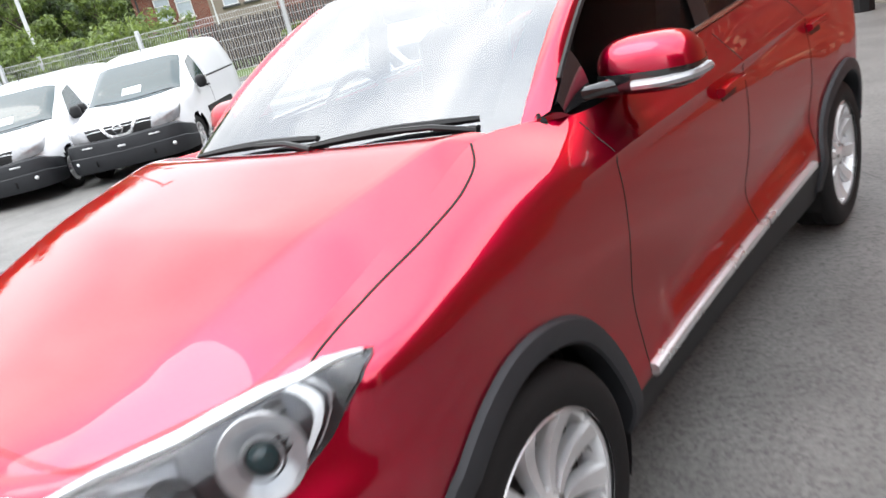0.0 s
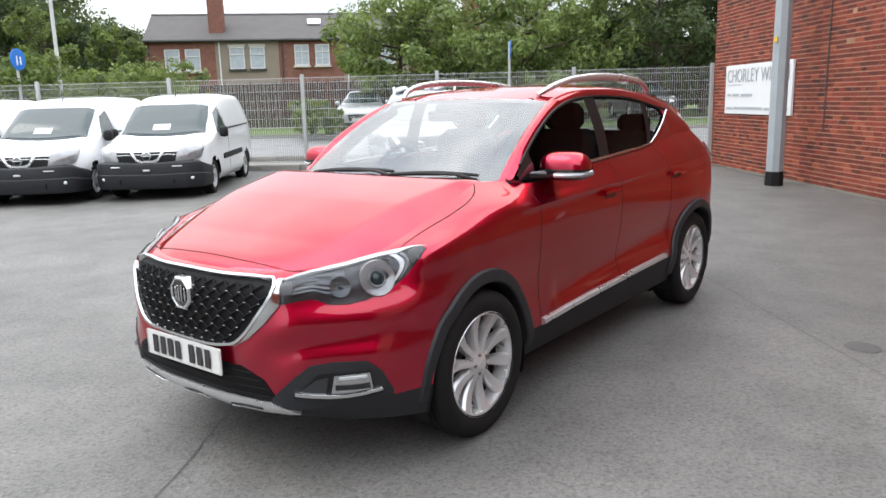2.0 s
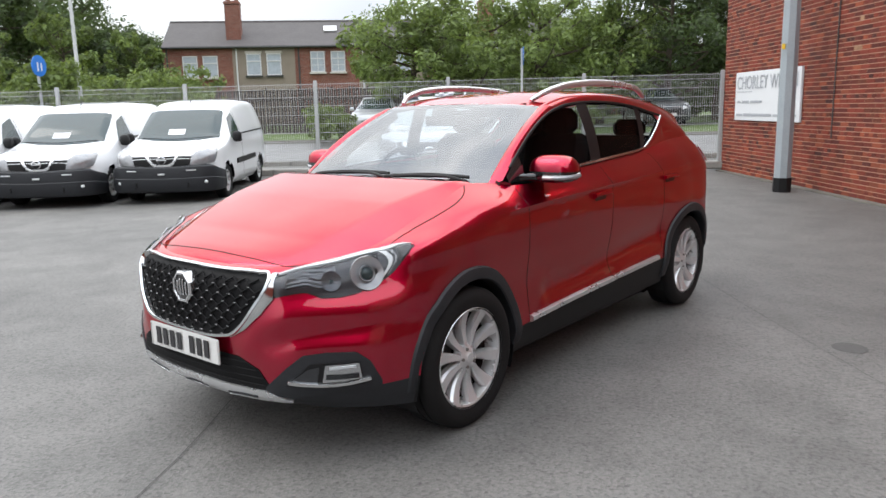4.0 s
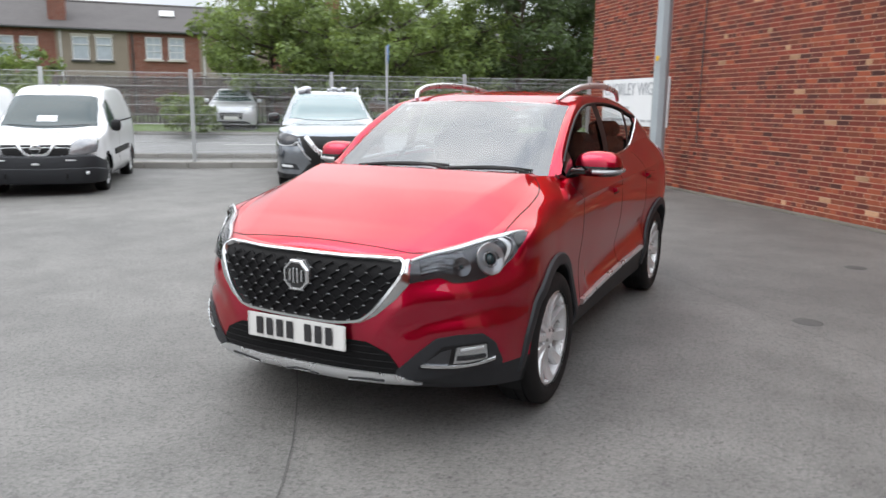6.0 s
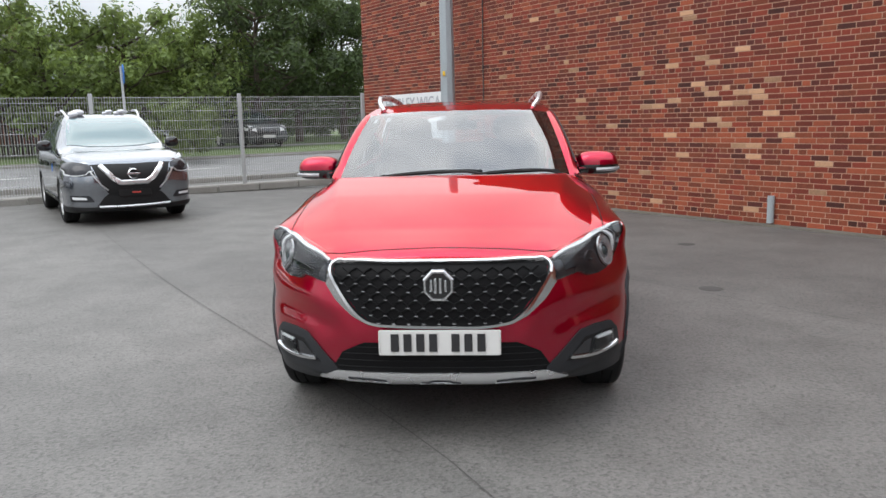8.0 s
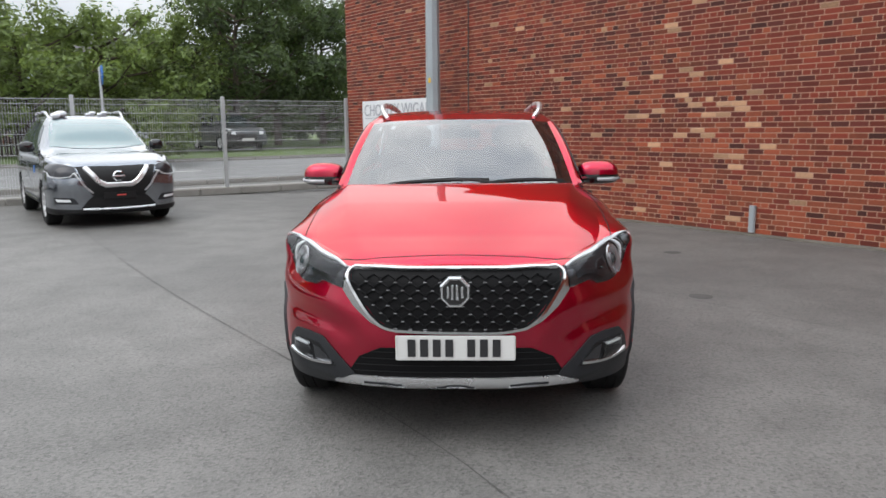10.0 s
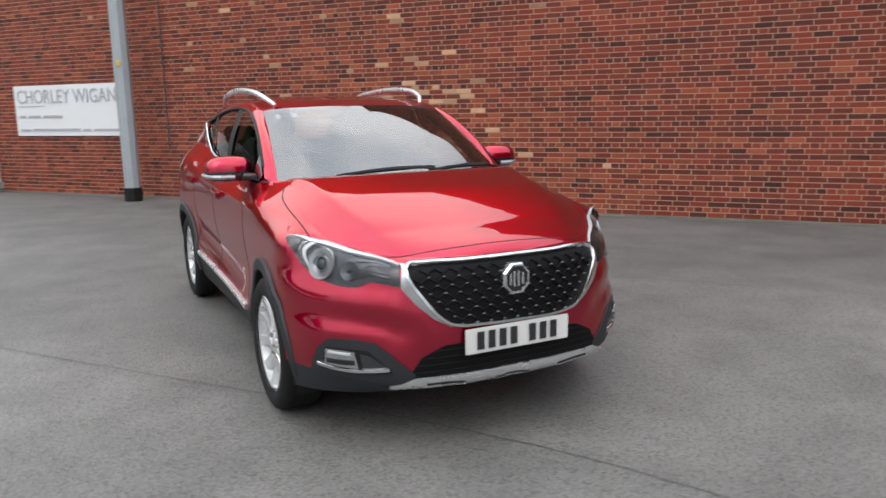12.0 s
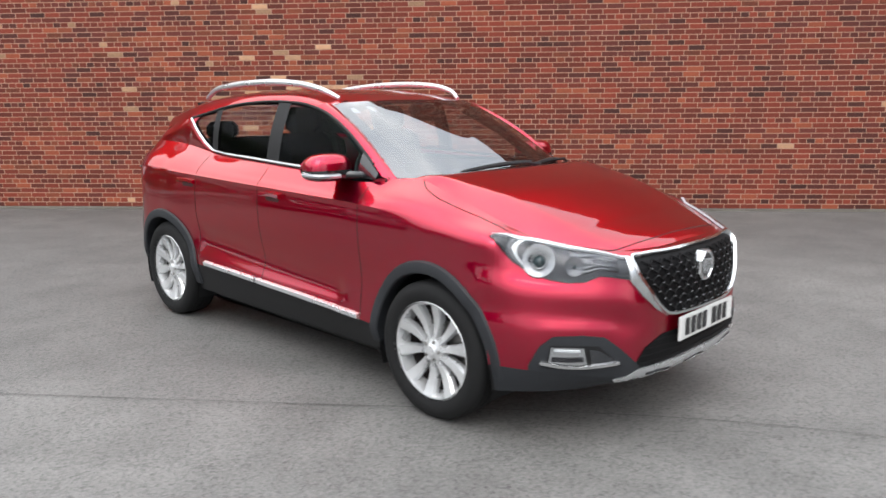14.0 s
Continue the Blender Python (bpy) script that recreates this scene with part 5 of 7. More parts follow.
    for s in (1, -1):
        inn = polyline([(s * x, -0.85, z) for x, z in ((0.462, 0.804), (0.466, 0.772), (0.447, 0.730), (0.412, 0.675), (0.357, 0.606), (0.30, 0.568))], 24)
        out = polyline([(s * x, -0.85, z) for x, z in ((0.476, 0.811), (0.490, 0.770), (0.494, 0.722), (0.446, 0.655), (0.374, 0.590), (0.30, 0.552))], 24)
        gw = []
        for a, b in zip(inn, out):
            row = []
            for j, lf in enumerate((0.002, 0.020, 0.017, 0.014, 0.010, -0.004)):
                t = (0, 0.06, 0.35, 0.7, 0.97, 1.0)[j]
                p = a + (b - a) * t
                loc, nor = shell.front(p[0], p[2])
                row.append(loc + nor * lf)
            gw.append(row)
        part("grille_wing", Geo().grid(gw), "chrome", car, "bright chrome grille end")
    # badge: an eight-sided plate with a raised rim
    oct_p = lambda r, y: [(r * math.sin(radians(22.5 + 45 * k)), y, 0.727 + r * 1.05 * math.cos(radians(22.5 + 45 * k))) for k in range(8)]
    yb = shell.front(0, 0.727)[0].y
    loops = [oct_p(0.070, yb + 0.01), oct_p(0.070, yb - 0.022), oct_p(0.064, yb - 0.030), oct_p(0.057, yb - 0.030), oct_p(0.055, yb - 0.024)]
    bg = Geo()
    for a, b in zip(loops, loops[1:]):
        for k in range(8):
            j = (k + 1) % 8
            bg.add([a[k], a[j], b[j], b[k]], [(0, 1, 2, 3)])
    badge = part("badge", bg, "badge_metal", car, "chrome eight-sided badge", sharp=15)
    part("badge_plate", Geo().add(oct_p(0.056, yb - 0.0235), [tuple(range(8))]), "gloss_black", badge, smooth=False)
    mark = Geo()
    for x, w in ((-0.030, 0.010), (-0.012, 0.010), (0.008, 0.010), (0.030, 0.010)):
        mark.box((x, yb - 0.027, 0.727), (w, 0.006, 0.066 if abs(x) < 0.02 else 0.05), 0.002)
    part("badge_mark", mark, "badge_metal", badge, smooth=False)

    # lower grille, plate, bright chin
    lg = part("lower_grille", shell.patch([(-0.50, -0.86, 0.328), (-0.3, -0.9, 0.326), (0, -0.9, 0.326), (0.3, -0.9, 0.326), (0.50, -0.86, 0.328)], [(-0.43, -0.88, 0.43), (-0.33, -0.9, 0.475), (0, -0.9, 0.485), (0.33, -0.9, 0.475), (0.43, -0.88, 0.43)], 40, 6, 0.003, skirt=0.0), "deep_black", car, "black lower grille")
    for z in (0.365, 0.395, 0.425, 0.455):
        w = 0.45 - max(0, z - 0.40) * 1.4
        part("grille_bar", Geo().tube([shell.front(w * k / 12, z)[0] + Vector((0, -0.004, 0)) for k in range(-12, 13)], 0.003, 6), "deep_black", lg)
    yp = shell.front(0, 0.49)[0].y - 0.024
    plate = part("number_plate", Geo().box((0, yp, 0.487), (0.515, 0.012, 0.110), 0.005), "plate", car, "white number plate with plain dark bars", smooth=False)
    for x in (-0.188, -0.134, -0.080, -0.026, 0.068, 0.122, 0.176):
        part("plate_bar", Geo().box((x, yp - 0.0068, 0.488), (0.034, 0.003, 0.077), 0.001), "plate_mark", plate, smooth=False)
    chin = part("chin_strip", shell.patch([(-0.545, -0.80, 0.288), (-0.47, -0.84, 0.290), (-0.25, -0.865, 0.290), (0, -0.87, 0.290), (0.25, -0.865, 0.290), (0.47, -0.84, 0.290), (0.545, -0.80, 0.288)], [(-0.55, -0.80, 0.298), (-0.46, -0.85, 0.343), (-0.25, -0.88, 0.343), (0, -0.885, 0.343), (0.25, -0.88, 0.343), (0.46, -0.85, 0.343), (0.55, -0.80, 0.298)], 60, 6, 0.012, dome=0.004), "satin", car, "satin silver chin strip")
    for x in (-0.32, 0.0, 0.32):
        slot = part("chin_slot", shell.bead([(x - 0.085, -0.86, 0.314), (x, -0.87, 0.314), (x + 0.085, -0.86, 0.314)], 0.015, 0.0175, 12), "cladding", chin)
        part("slot_lip", shell.bead([(x - 0.088, -0.86, 0.305), (x, -0.87, 0.305), (x + 0.088, -0.86, 0.305)], 0.003, 0.0185, 12), "satin", slot)

    # headlamps
    for s in (1, -1):
        low = [(s * 0.494, -0.818, 0.728), (s * 0.559, -0.767, 0.742), (s * 0.591, -0.735, 0.745), (s * 0.637, -0.698, 0.720), (s * 0.685, -0.642, 0.718), (s * 0.723, -0.585, 0.728), (s * 0.76, -0.509, 0.754), (s * 0.791, -0.441, 0.798), (s * 0.822, -0.395, 0.856), (s * 0.836, -0.356, 0.904)]
        high = [(s * 0.477, -0.775, 0.808), (s * 0.531, -0.697, 0.829), (s * 0.618, -0.592, 0.854), (s * 0.693, -0.474, 0.878), (s * 0.755, -0.405, 0.892), (s * 0.836, -0.354, 0.908)]
        lamp = part("headlamp", shell.patch(low, high, 46, 10, 0.004), "lamp_dark", car, "clear headlamp with bright light strip")
        A, Bq = polyline(low, 37), polyline(high, 37)
        def on(u, v, lift=0.010):
            i = min(35, int(u * 36))
            f = u * 36 - i
            a, b = A[i] + (A[i + 1] - A[i]) * f, Bq[i] + (Bq[i + 1] - Bq[i]) * f
            loc, nor = shell.near(a + (b - a) * v)
            return loc + nor * lift, nor
        # bright strip along the top
        P3 = [[on(0.01 + 0.96 * i / 40, v, lf)[0] for v, lf in ((0.99, 0.004), (0.99, 0.013), (0.87, 0.013), (0.86, 0.004))] for i in range(41)]
        part("light_strip", Geo().grid(P3), "lamp_white", lamp, "white running light strip")
        # louvred reflectors
        def louvre(u0, u1, v0, v1, n, nu=8):
            return Geo().grid([[on(u0 + (u1 - u0) * a / nu, v0 + (v1 - v0) * b / (2 * n), 0.010 if b % 2 else 0.007)[0] for b in range(2 * n + 1)] for a in range(nu + 1)])
        part("reflector", louvre(0.07, 0.40, 0.24, 0.78, 5), "lamp_grey", lamp, "ribbed grey reflector", sharp=20)
        # projector
        c, nor = on(0.595, 0.42, 0.003)
        T = Matrix.Translation(c) @ nor.to_track_quat("Z", "Y").to_matrix().to_4x4()
        proj = part("projector", Geo().ball((0, 0, -0.004), (0.026, 0.026, 0.020), 24, 8, 0.0, 1.0), "dark_glass", lamp, "dark glass projector lens", at=T)
        part("projector_ring", Geo().lathe([(0.027, 0.0), (0.029, 0.007), (0.032, 0.008), (0.036, 0.0)], 32, "z"), "lamp_clear", proj)
        part("reflector_bowl", Geo().lathe([(0.037, 0.002), (0.046, 0.006), (0.060, 0.010), (0.068, 0.011), (0.071, 0.004)], 32, "z"), "lamp_clear", proj, "bright reflector bowl")
        c2, nor2 = on(0.36, 0.44, 0.003)
        T2 = Matrix.Translation(c2) @ nor2.to_track_quat("Z", "Y").to_matrix().to_4x4()
        bowl = part("inner_reflector", Geo().lathe([(0.0, 0.004), (0.018, 0.006), (0.034, 0.011), (0.040, 0.012), (0.042, 0.004)], 28, "z"), "lamp_grey", lamp, "grey inner reflector", at=T2)
        part("bulb", Geo().ball((0, 0, 0.010), (0.008, 0.008, 0.006), 14, 6), "dark_glass", bowl)
        part("shade", louvre(0.645, 0.70, 0.30, 0.80, 6, 3), "lamp_inner", lamp, sharp=20)
        # curved light guides round the outer side
        for off, w in ((0.0, 0.040), (0.056, 0.014)):
            g4 = []
            for i in range(25):
                v = 0.08 + 0.77 * i / 24
                uc = 0.785 + off - 0.10 * ((v - 0.5) / 0.45) ** 2 * (1.25 if v < 0.5 else 0.8)
                g4.append([on(uc - w / 2, v, 0.004)[0], on(uc - w / 2, v, 0.012)[0], on(uc + w / 2, v, 0.012)[0], on(uc + w / 2, v, 0.004)[0]])
            part("light_arc", Geo().grid(g4), "lamp_white" if w > 0.02 else "lamp_clear", lamp, "curved white light guide")
        part("lamp_tip", Geo().grid([[on(0.86 + 0.10 * a / 8, 0.10 + 0.68 * b / 6, 0.011)[0] for b in range(7)] for a in range(9)]), "gloss_black", lamp)
        part("lamp_cover", shell.patch(low, high, 36, 10, 0.016, dome=0.004, skirt=-0.002), "lens", lamp, "clear lamp cover")
        # fog lamp set in dark plastic
        fl = part("fog_surround", shell.patch([(s * 0.44, -0.85, 0.322), (s * 0.60, -0.75, 0.330), (s * 0.70, -0.66, 0.344), (s * 0.795, -0.54, 0.354)], [(s * 0.455, -0.85, 0.362), (s * 0.535, -0.81, 0.445), (s * 0.595, -0.774, 0.498), (s * 0.665, -0.714, 0.508), (s * 0.752, -0.632, 0.503), (s * 0.775, -0.58, 0.46), (s * 0.795, -0.54, 0.375)], 48, 9, 0.007), "cladding", car, "dark grey plastic fog lamp surround")
        part("fog_recess", shell.patch([(s * 0.522, -0.80, 0.374), (s * 0.752, -0.595, 0.368)], [(s * 0.606, -0.745, 0.464), (s * 0.742, -0.61, 0.468)], 14, 6, 0.009), "black", fl)
        part("fog_panel", shell.patch([(s * 0.532, -0.80, 0.384), (s * 0.622, -0.73, 0.380)], [(s * 0.600, -0.75, 0.444), (s * 0.632, -0.72, 0.452)], 10, 5, 0.011), "lamp_grey", fl, "silver inner panel")
        fog = part("fog_lamp", shell.patch([(s * 0.632, -0.71, 0.390), (s * 0.744, -0.60, 0.386)], [(s * 0.642, -0.70, 0.456), (s * 0.736, -0.61, 0.460)], 12, 6, 0.013, dome=0.0), "chrome", fl, "clear fog lamp with bright reflector")
        part("fog_shade", shell.bead([(s * 0.645, -0.70, 0.412), (s * 0.69, -0.66, 0.410), (s * 0.735, -0.61, 0.412)], 0.030, 0.016, 10), "lamp_dark", fog)
        part("fog_bulb", shell.bead([(s * 0.655, -0.69, 0.446), (s * 0.73, -0.62, 0.448)], 0.014, 0.017, 8), "lamp_white", fog)
        part("fog_glass", shell.patch([(s * 0.628, -0.71, 0.388), (s * 0.748, -0.60, 0.384)], [(s * 0.638, -0.70, 0.458), (s * 0.740, -0.61, 0.462)], 12, 6, 0.018, dome=0.006), "lens", fog)
        part("fog_strip", shell.bead([(s * 0.540, -0.80, 0.390), (s * 0.60, -0.74, 0.383), (s * 0.70, -0.65, 0.381), (s * 0.768, -0.58, 0.394)], 0.021, 0.021, 20), "chrome", fl, "bright chrome strip")

    # wipers
    for x0, x1, ya, yb2 in ((-0.40, 0.17, 0.20, 0.215), (0.12, 0.60, 0.195, 0.31)):
        pth = []
        for i in range(9):
            t = i / 8
            x = x0 + (x1 - x0) * t
            k = np.interp(abs(x), lo[:, 0], np.arange(20))
            base = np.array([np.interp(k, np.arange(20), lo[:, c]) for c in range(3)])
            pth.append((x, base[1] - 0.012 + 0.035 * math.sin(math.pi * t * 0.6), base[2] + 0.022 + 0.018 * math.sin(math.pi * t * 0.6)))
        wp = part("wiper", Geo().tube(pth, [0.006, 0.009, 0.011, 0.012, 0.013, 0.013, 0.011, 0.010, 0.008], 6), "black", car, "black wiper blade")
        part("wiper_arm", Geo().tube([pth[4], (pth[-1][0] * 0.5 + pth[4][0] * 0.5 + 0.05, pth[6][1] - 0.03, pth[6][2]), (pth[-1][0] + 0.02, pth[-1][1] - 0.05, pth[-1][2] - 0.015)], 0.008, 6), "black", wp)
    cowl = [[(lo[i][0] * sx, lo[i][1] - d, lo[i][2] - 0.012 - d * 0.3) for d in (-0.02, 0.02, 0.05, 0.085)] for sx, rng in ((-1, range(19, 0, -1)), (1, range(20))) for i in rng]
    part("scuttle", Geo().grid(cowl), "black", car)

    # cabin
    part("dashboard", Geo().ball((0, 0.66, 0.98), (0.68, 0.42, 0.13), 32, 10, -1, 1, 0.7), "interior", car)
    part("cabin_floor", Geo().box((0, 1.6, 0.52), (1.4, 2.6, 0.06)), "interior", car, smooth=False)
    for s in (1, -1):
        part("door_card", Geo().box((s * 0.70, 1.35, 0.84), (0.05, 1.9, 0.5), 0.02), "interior", car, smooth=False)
        part("pillar_trim", Geo().tube([(s * 0.66, 0.48, 1.07), (s * 0.60, 0.80, 1.28), (s * 0.55, 1.05, 1.41)], 0.035, 8), "interior", car)
    part("headlining", Geo().box((0, 1.85, 1.455), (1.0, 1.7, 0.02), 0.008), "interior", car, smooth=False)
    part("steering_wheel", Geo().tube([(-0.36 + 0.18 * math.cos(a), 0.86 + 0.06 * math.sin(a), 1.03 + 0.17 * math.sin(a)) for a in np.linspace(0, 2 * math.pi, 33)], 0.015, 8, False).ball((-0.36, 0.85, 1.03), (0.07, 0.03, 0.06)), "black", car)
    for x in (-0.36, 0.36):
        seat = part("front_seat", Geo().box((x, 1.25, 0.70), (0.50, 0.52, 0.18), 0.06).box((x, 1.52, 1.0), (0.48, 0.14, 0.56), 0.06, Euler((radians(-14), 0, 0)).to_matrix().to_4x4()), "interior", car, "dark cloth front seat")
        part("headrest", Geo().box((x, 1.60, 1.345), (0.27, 0.10, 0.17), 0.045), "interior", seat)
    bench = part("rear_seat", Geo().box((0, 2.12, 0.72), (1.26, 0.5, 0.16), 0.06).box((0, 2.42, 0.98), (1.26, 0.14, 0.5), 0.06, Euler((radians(-16), 0, 0)).to_matrix().to_4x4()), "interior", car, "dark cloth rear bench")
    for x in (-0.42, 0.42):
        part("headrest", Geo().box((x, 2.50, 1.27), (0.25, 0.08, 0.13), 0.04), "interior", bench)
    part("load_cover", Geo().box((0, 2.80, 1.08), (1.2, 0.5, 0.02)), "interior", car, smooth=False)

    # wheels
    for s in (1, -1):
        for y in (0.0, 2.585):
            wheel(car, s * (0.765 if y < 1 else 0.748), y - (0.02 if y < 1 else 0), 0.327, 0.205, 0.231, s, 10)
    return car


red_car(Matrix())

# ---- other vehicles ----
def sections(stations, n_y=70):
    """Half a body from cross-sections: y, floor, sill width, flank width, belt height and width, roof height and width."""
    S = np.array(stations, float)
    rows = []
    for y, z0, w0, wm, zb, wbelt, ztop, wtop in S:
        zm = z0 + (zb - z0) * 0.35
        rows.append([(w0 * 0.94, y, z0), (wm * 0.985, y, z0 + (zb - z0) * 0.14), (wm, y, zm), (wm * 0.995, y, z0 + (zb - z0) * 0.72), (wbelt, y, zb), (wbelt + (wtop - wbelt) * 0.45, y, zb + (ztop - zb) * 0.48), (wtop, y, zb + (ztop - zb) * 0.86), (wtop * 0.86, y, zb + (ztop - zb) * 0.97), (wtop * 0.5, y, ztop), (0, y, ztop)])
    R = np.array(rows)
    ys = S[:, 0]
    at = np.linspace(ys[0], ys[-1], n_y)
    G = hermite(R.reshape(len(R), -1), ys, at).reshape(n_y, 10, 3)
    vk = np.arange(10.0)
    out = hermite(G.transpose(1, 0, 2).reshape(10, -1), vk, np.linspace(0, 9, 46)).reshape(46, n_y, 3).transpose(1, 0, 2)
    out[:, -1, 0] = 0
    return out


def body_of(car, G, mat, axles, r_arch, zc, name="body", label="", low=None):
    """The skin of a plainer vehicle with its wheel arches cut, closed at nose and tail."""
    inside = np.zeros(G.shape[:2], bool)
    G2 = G.copy()
    for cy in axles:
        dy, dz = G[:, :, 1] - cy, G[:, :, 2] - zc
        d = np.hypot(dy, dz)
        inside |= (d < r_arch) & (G[:, :, 0] > 0.45)
        edge = (d < r_arch) & (d > r_arch - 0.05) & (G[:, :, 0] > 0.45)
        G2[:, :, 1] = np.where(edge, cy + dy / np.maximum(d, 1e-6) * r_arch, G2[:, :, 1])
        G2[:, :, 2] = np.where(edge, zc + dz / np.maximum(d, 1e-6) * r_arch, G2[:, :, 2])
    n, m = inside.shape
    keep = [[not (inside[i, j] and inside[i + 1, j] and inside[i, j + 1] and inside[i + 1, j + 1]) for j in range(m - 1)] for i in range(n - 1)]
    g = Geo()
    for s in (1, -1):
        g.grid(G2 * (s, 1, 1), flip=s < 0, keep=keep)
        for i in (0, -1):
            row = G2[i] * (s, 1, 1)
            c = np.array((0, row[:, 1].mean(), 0))
            g.grid([[p for p in row], [np.array((0, p[1], p[2])) for p in row]])
    if low:
        dark, light = Geo(), Geo()
        for f in g.f:
            c = np.mean([g.v[i] for i in f], axis=0)
            (dark if c[1] < low[0] and c[2] < low[1] else light).f.append(f)
        dark.v, light.v = g.v, g.v
        part("bumper_core", dark, "cladding", car, "black plastic bumper corner")
        g = light
    part(name, g, mat, car, label)
    for cy in axles:
        for s in (1, -1):
            part("wheel_arch_liner", Geo().grid([[(s * x, cy + (r_arch + 0.01) * math.cos(radians(a)), zc + (r_arch + 0.01) * math.sin(radians(a))) for x in (0.86, 0.45)] for a in range(-20, 201, 10)]), "black", car)
    part("underbody", Geo().box((0, (axles[0] + axles[1]) / 2, zc), (1.0, axles[1] - axles[0] + 1.2, 0.3), 0.04), "black", car, smooth=False)


def front_shell(G):
    cap = [[p for p in G[0]], [np.array((0, p[1], p[2])) for p in G[0]]]
    return Shell([G, cap], (0, 1.0, 0.8))


def nose_wrap(plan, z0, top, profile, n=44):
    """A bumper shell swept round a nose: plan points (x, y) of one side, top heights along them, profile of (height share, offset)."""
    half = curve([(x, y, z) for (x, y), z in zip(plan, top)], n)
    full = np.vstack([half[::-1] * (-1, 1, 1), half[1:]])
    rows = []
    for i, (x, y, zt) in enumerate(full):
        d = full[min(i + 1, len(full) - 1)] - full[max(i - 1, 0)]
        nx, ny = np.array((d[1], -d[0])) / max(math.hypot(d[0], d[1]), 1e-9)
        rows.append([(x + nx * o, y + ny * o, z0 + (zt - z0) * q) for q, o in profile])
    return Geo().grid(rows)


def van(m, paper=True):
    v = thing("van", "white compact panel van with black bumper, parked in a row", "van", m, "parked vans")
    G = sections([(-0.84, 0.30, 0.54, 0.56, 0.62, 0.54, 0.75, 0.47), (-0.80, 0.25, 0.64, 0.67, 0.72, 0.64, 0.84, 0.57), (-0.70, 0.22, 0.74, 0.78, 0.79, 0.75, 0.895, 0.65), (-0.45, 0.22, 0.82, 0.87, 0.87, 0.83, 0.95, 0.70), (-0.05, 0.22, 0.86, 0.90, 0.94, 0.87, 1.01, 0.70), (0.12, 0.22, 0.87, 0.91, 0.98, 0.885, 1.08, 0.70), (0.45, 0.22, 0.87, 0.915, 1.02, 0.89, 1.33, 0.69), (0.80, 0.22, 0.87, 0.915, 1.05, 0.89, 1.57, 0.68), (1.1, 0.22, 0.87, 0.915, 1.07, 0.89, 1.69, 0.69), (1.7, 0.22, 0.87, 0.915, 1.10, 0.89, 1.765, 0.70), (2.6, 0.22, 0.87, 0.915, 1.12, 0.885, 1.77, 0.70), (3.2, 0.25, 0.86, 0.90, 1.14, 0.875, 1.755, 0.68), (3.36, 0.32, 0.84, 0.88, 1.14, 0.85, 1.73, 0.66), (3.40, 0.36, 0.82, 0.86, 1.14, 0.82, 1.70, 0.63)], 90)
    body_of(v, G, "paint_white", (0.0, 2.697), 0.36, 0.31, "body", "white van body")
    sh = front_shell(G)
    wsl = part("windscreen", sh.patch([(-0.72, 0.17, 1.03), (-0.4, 0.05, 1.04), (0, 0.01, 1.045), (0.4, 0.05, 1.04), (0.72, 0.17, 1.03)], [(-0.61, 0.84, 1.49), (-0.4, 0.83, 1.515), (0, 0.82, 1.525), (0.4, 0.83, 1.515), (0.61, 0.84, 1.49)], 24, 10, 0.014), "dark_glass", v, "dark windscreen reflecting sky")
    part("wiper", sh.bead([(-0.62, 0.14, 1.05), (-0.1, 0.05, 1.085), (0.62, 0.14, 1.06)], 0.02, 0.022, 16), "black", v)
    if paper:
        part("paper_sheet", sh.patch([(-0.20, 0.2, 1.13), (0.1, 0.2, 1.13)], [(-0.20, 0.3, 1.25), (0.1, 0.3, 1.25)], 6, 4, 0.018), "paper", v, "sheet of paper behind the windscreen")
    bump = part("bumper", nose_wrap([(0, -0.945), (0.42, -0.935), (0.70, -0.90), (0.845, -0.79), (0.915, -0.60), (0.94, -0.37)], 0.20, (0.635, 0.65, 0.66, 0.655, 0.60, 0.555), ((0.0, -0.10), (0.02, -0.03), (0.12, 0.0), (0.45, 0.012), (0.53, 0.012), (0.56, 0.0), (0.80, 0.004), (0.94, -0.010), (1.0, -0.06))), "cladding", v, "black plastic front bumper")
    part("lower_intake", Geo().box((0, -0.925, 0.335), (0.90, 0.07, 0.11), 0.02), "black", bump)
    part("mount_plate", Geo().box((0, -0.955, 0.515), (0.11, 0.02, 0.03), 0.004), "satin", bump, smooth=False)
    for s in (1, -1):
        part("fog_lamp", Geo().ball((s * 0.72, -0.885, 0.375), (0.036, 0.03, 0.032), 12, 6), "lamp_white", bump)
        part("trim_dash", Geo().box((s * 0.50, -0.935, 0.575), (0.16, 0.02, 0.02), 0.004, Matrix.Rotation(s * 0.12, 4, "Z")), "satin", bump)
        part("headlamp", sh.patch([(s * 0.46, -0.85, 0.655), (s * 0.64, -0.80, 0.64), (s * 0.81, -0.64, 0.69)], [(s * 0.50, -0.80, 0.81), (s * 0.66, -0.68, 0.885), (s * 0.84, -0.42, 0.915)], 26, 12, 0.022, dome=0.020), "lamp_clear", v, "clear headlamp")
        part("mirror", Geo().ball((s * 0.985, 0.45, 1.08), (0.085, 0.06, 0.10), 16, 10, power=0.7), "black", v, "black door mirror")
        part("side_window", sh.patch([(s * 0.9, 0.45, 1.06), (s * 0.9, 1.08, 1.05)], [(s * 0.8, 0.78, 1.42), (s * 0.8, 1.06, 1.52)], 14, 8, 0.004, cast="side", s=s), "dark_glass", v, "dark door window")
        part("side_moulding", sh.bead([(s * 0.9, 0.62, 0.62), (s * 0.9, 1.4, 0.63), (s * 0.9, 2.2, 0.64)], 0.10, 0.02, 16, cast="side", s=s), "black", v)
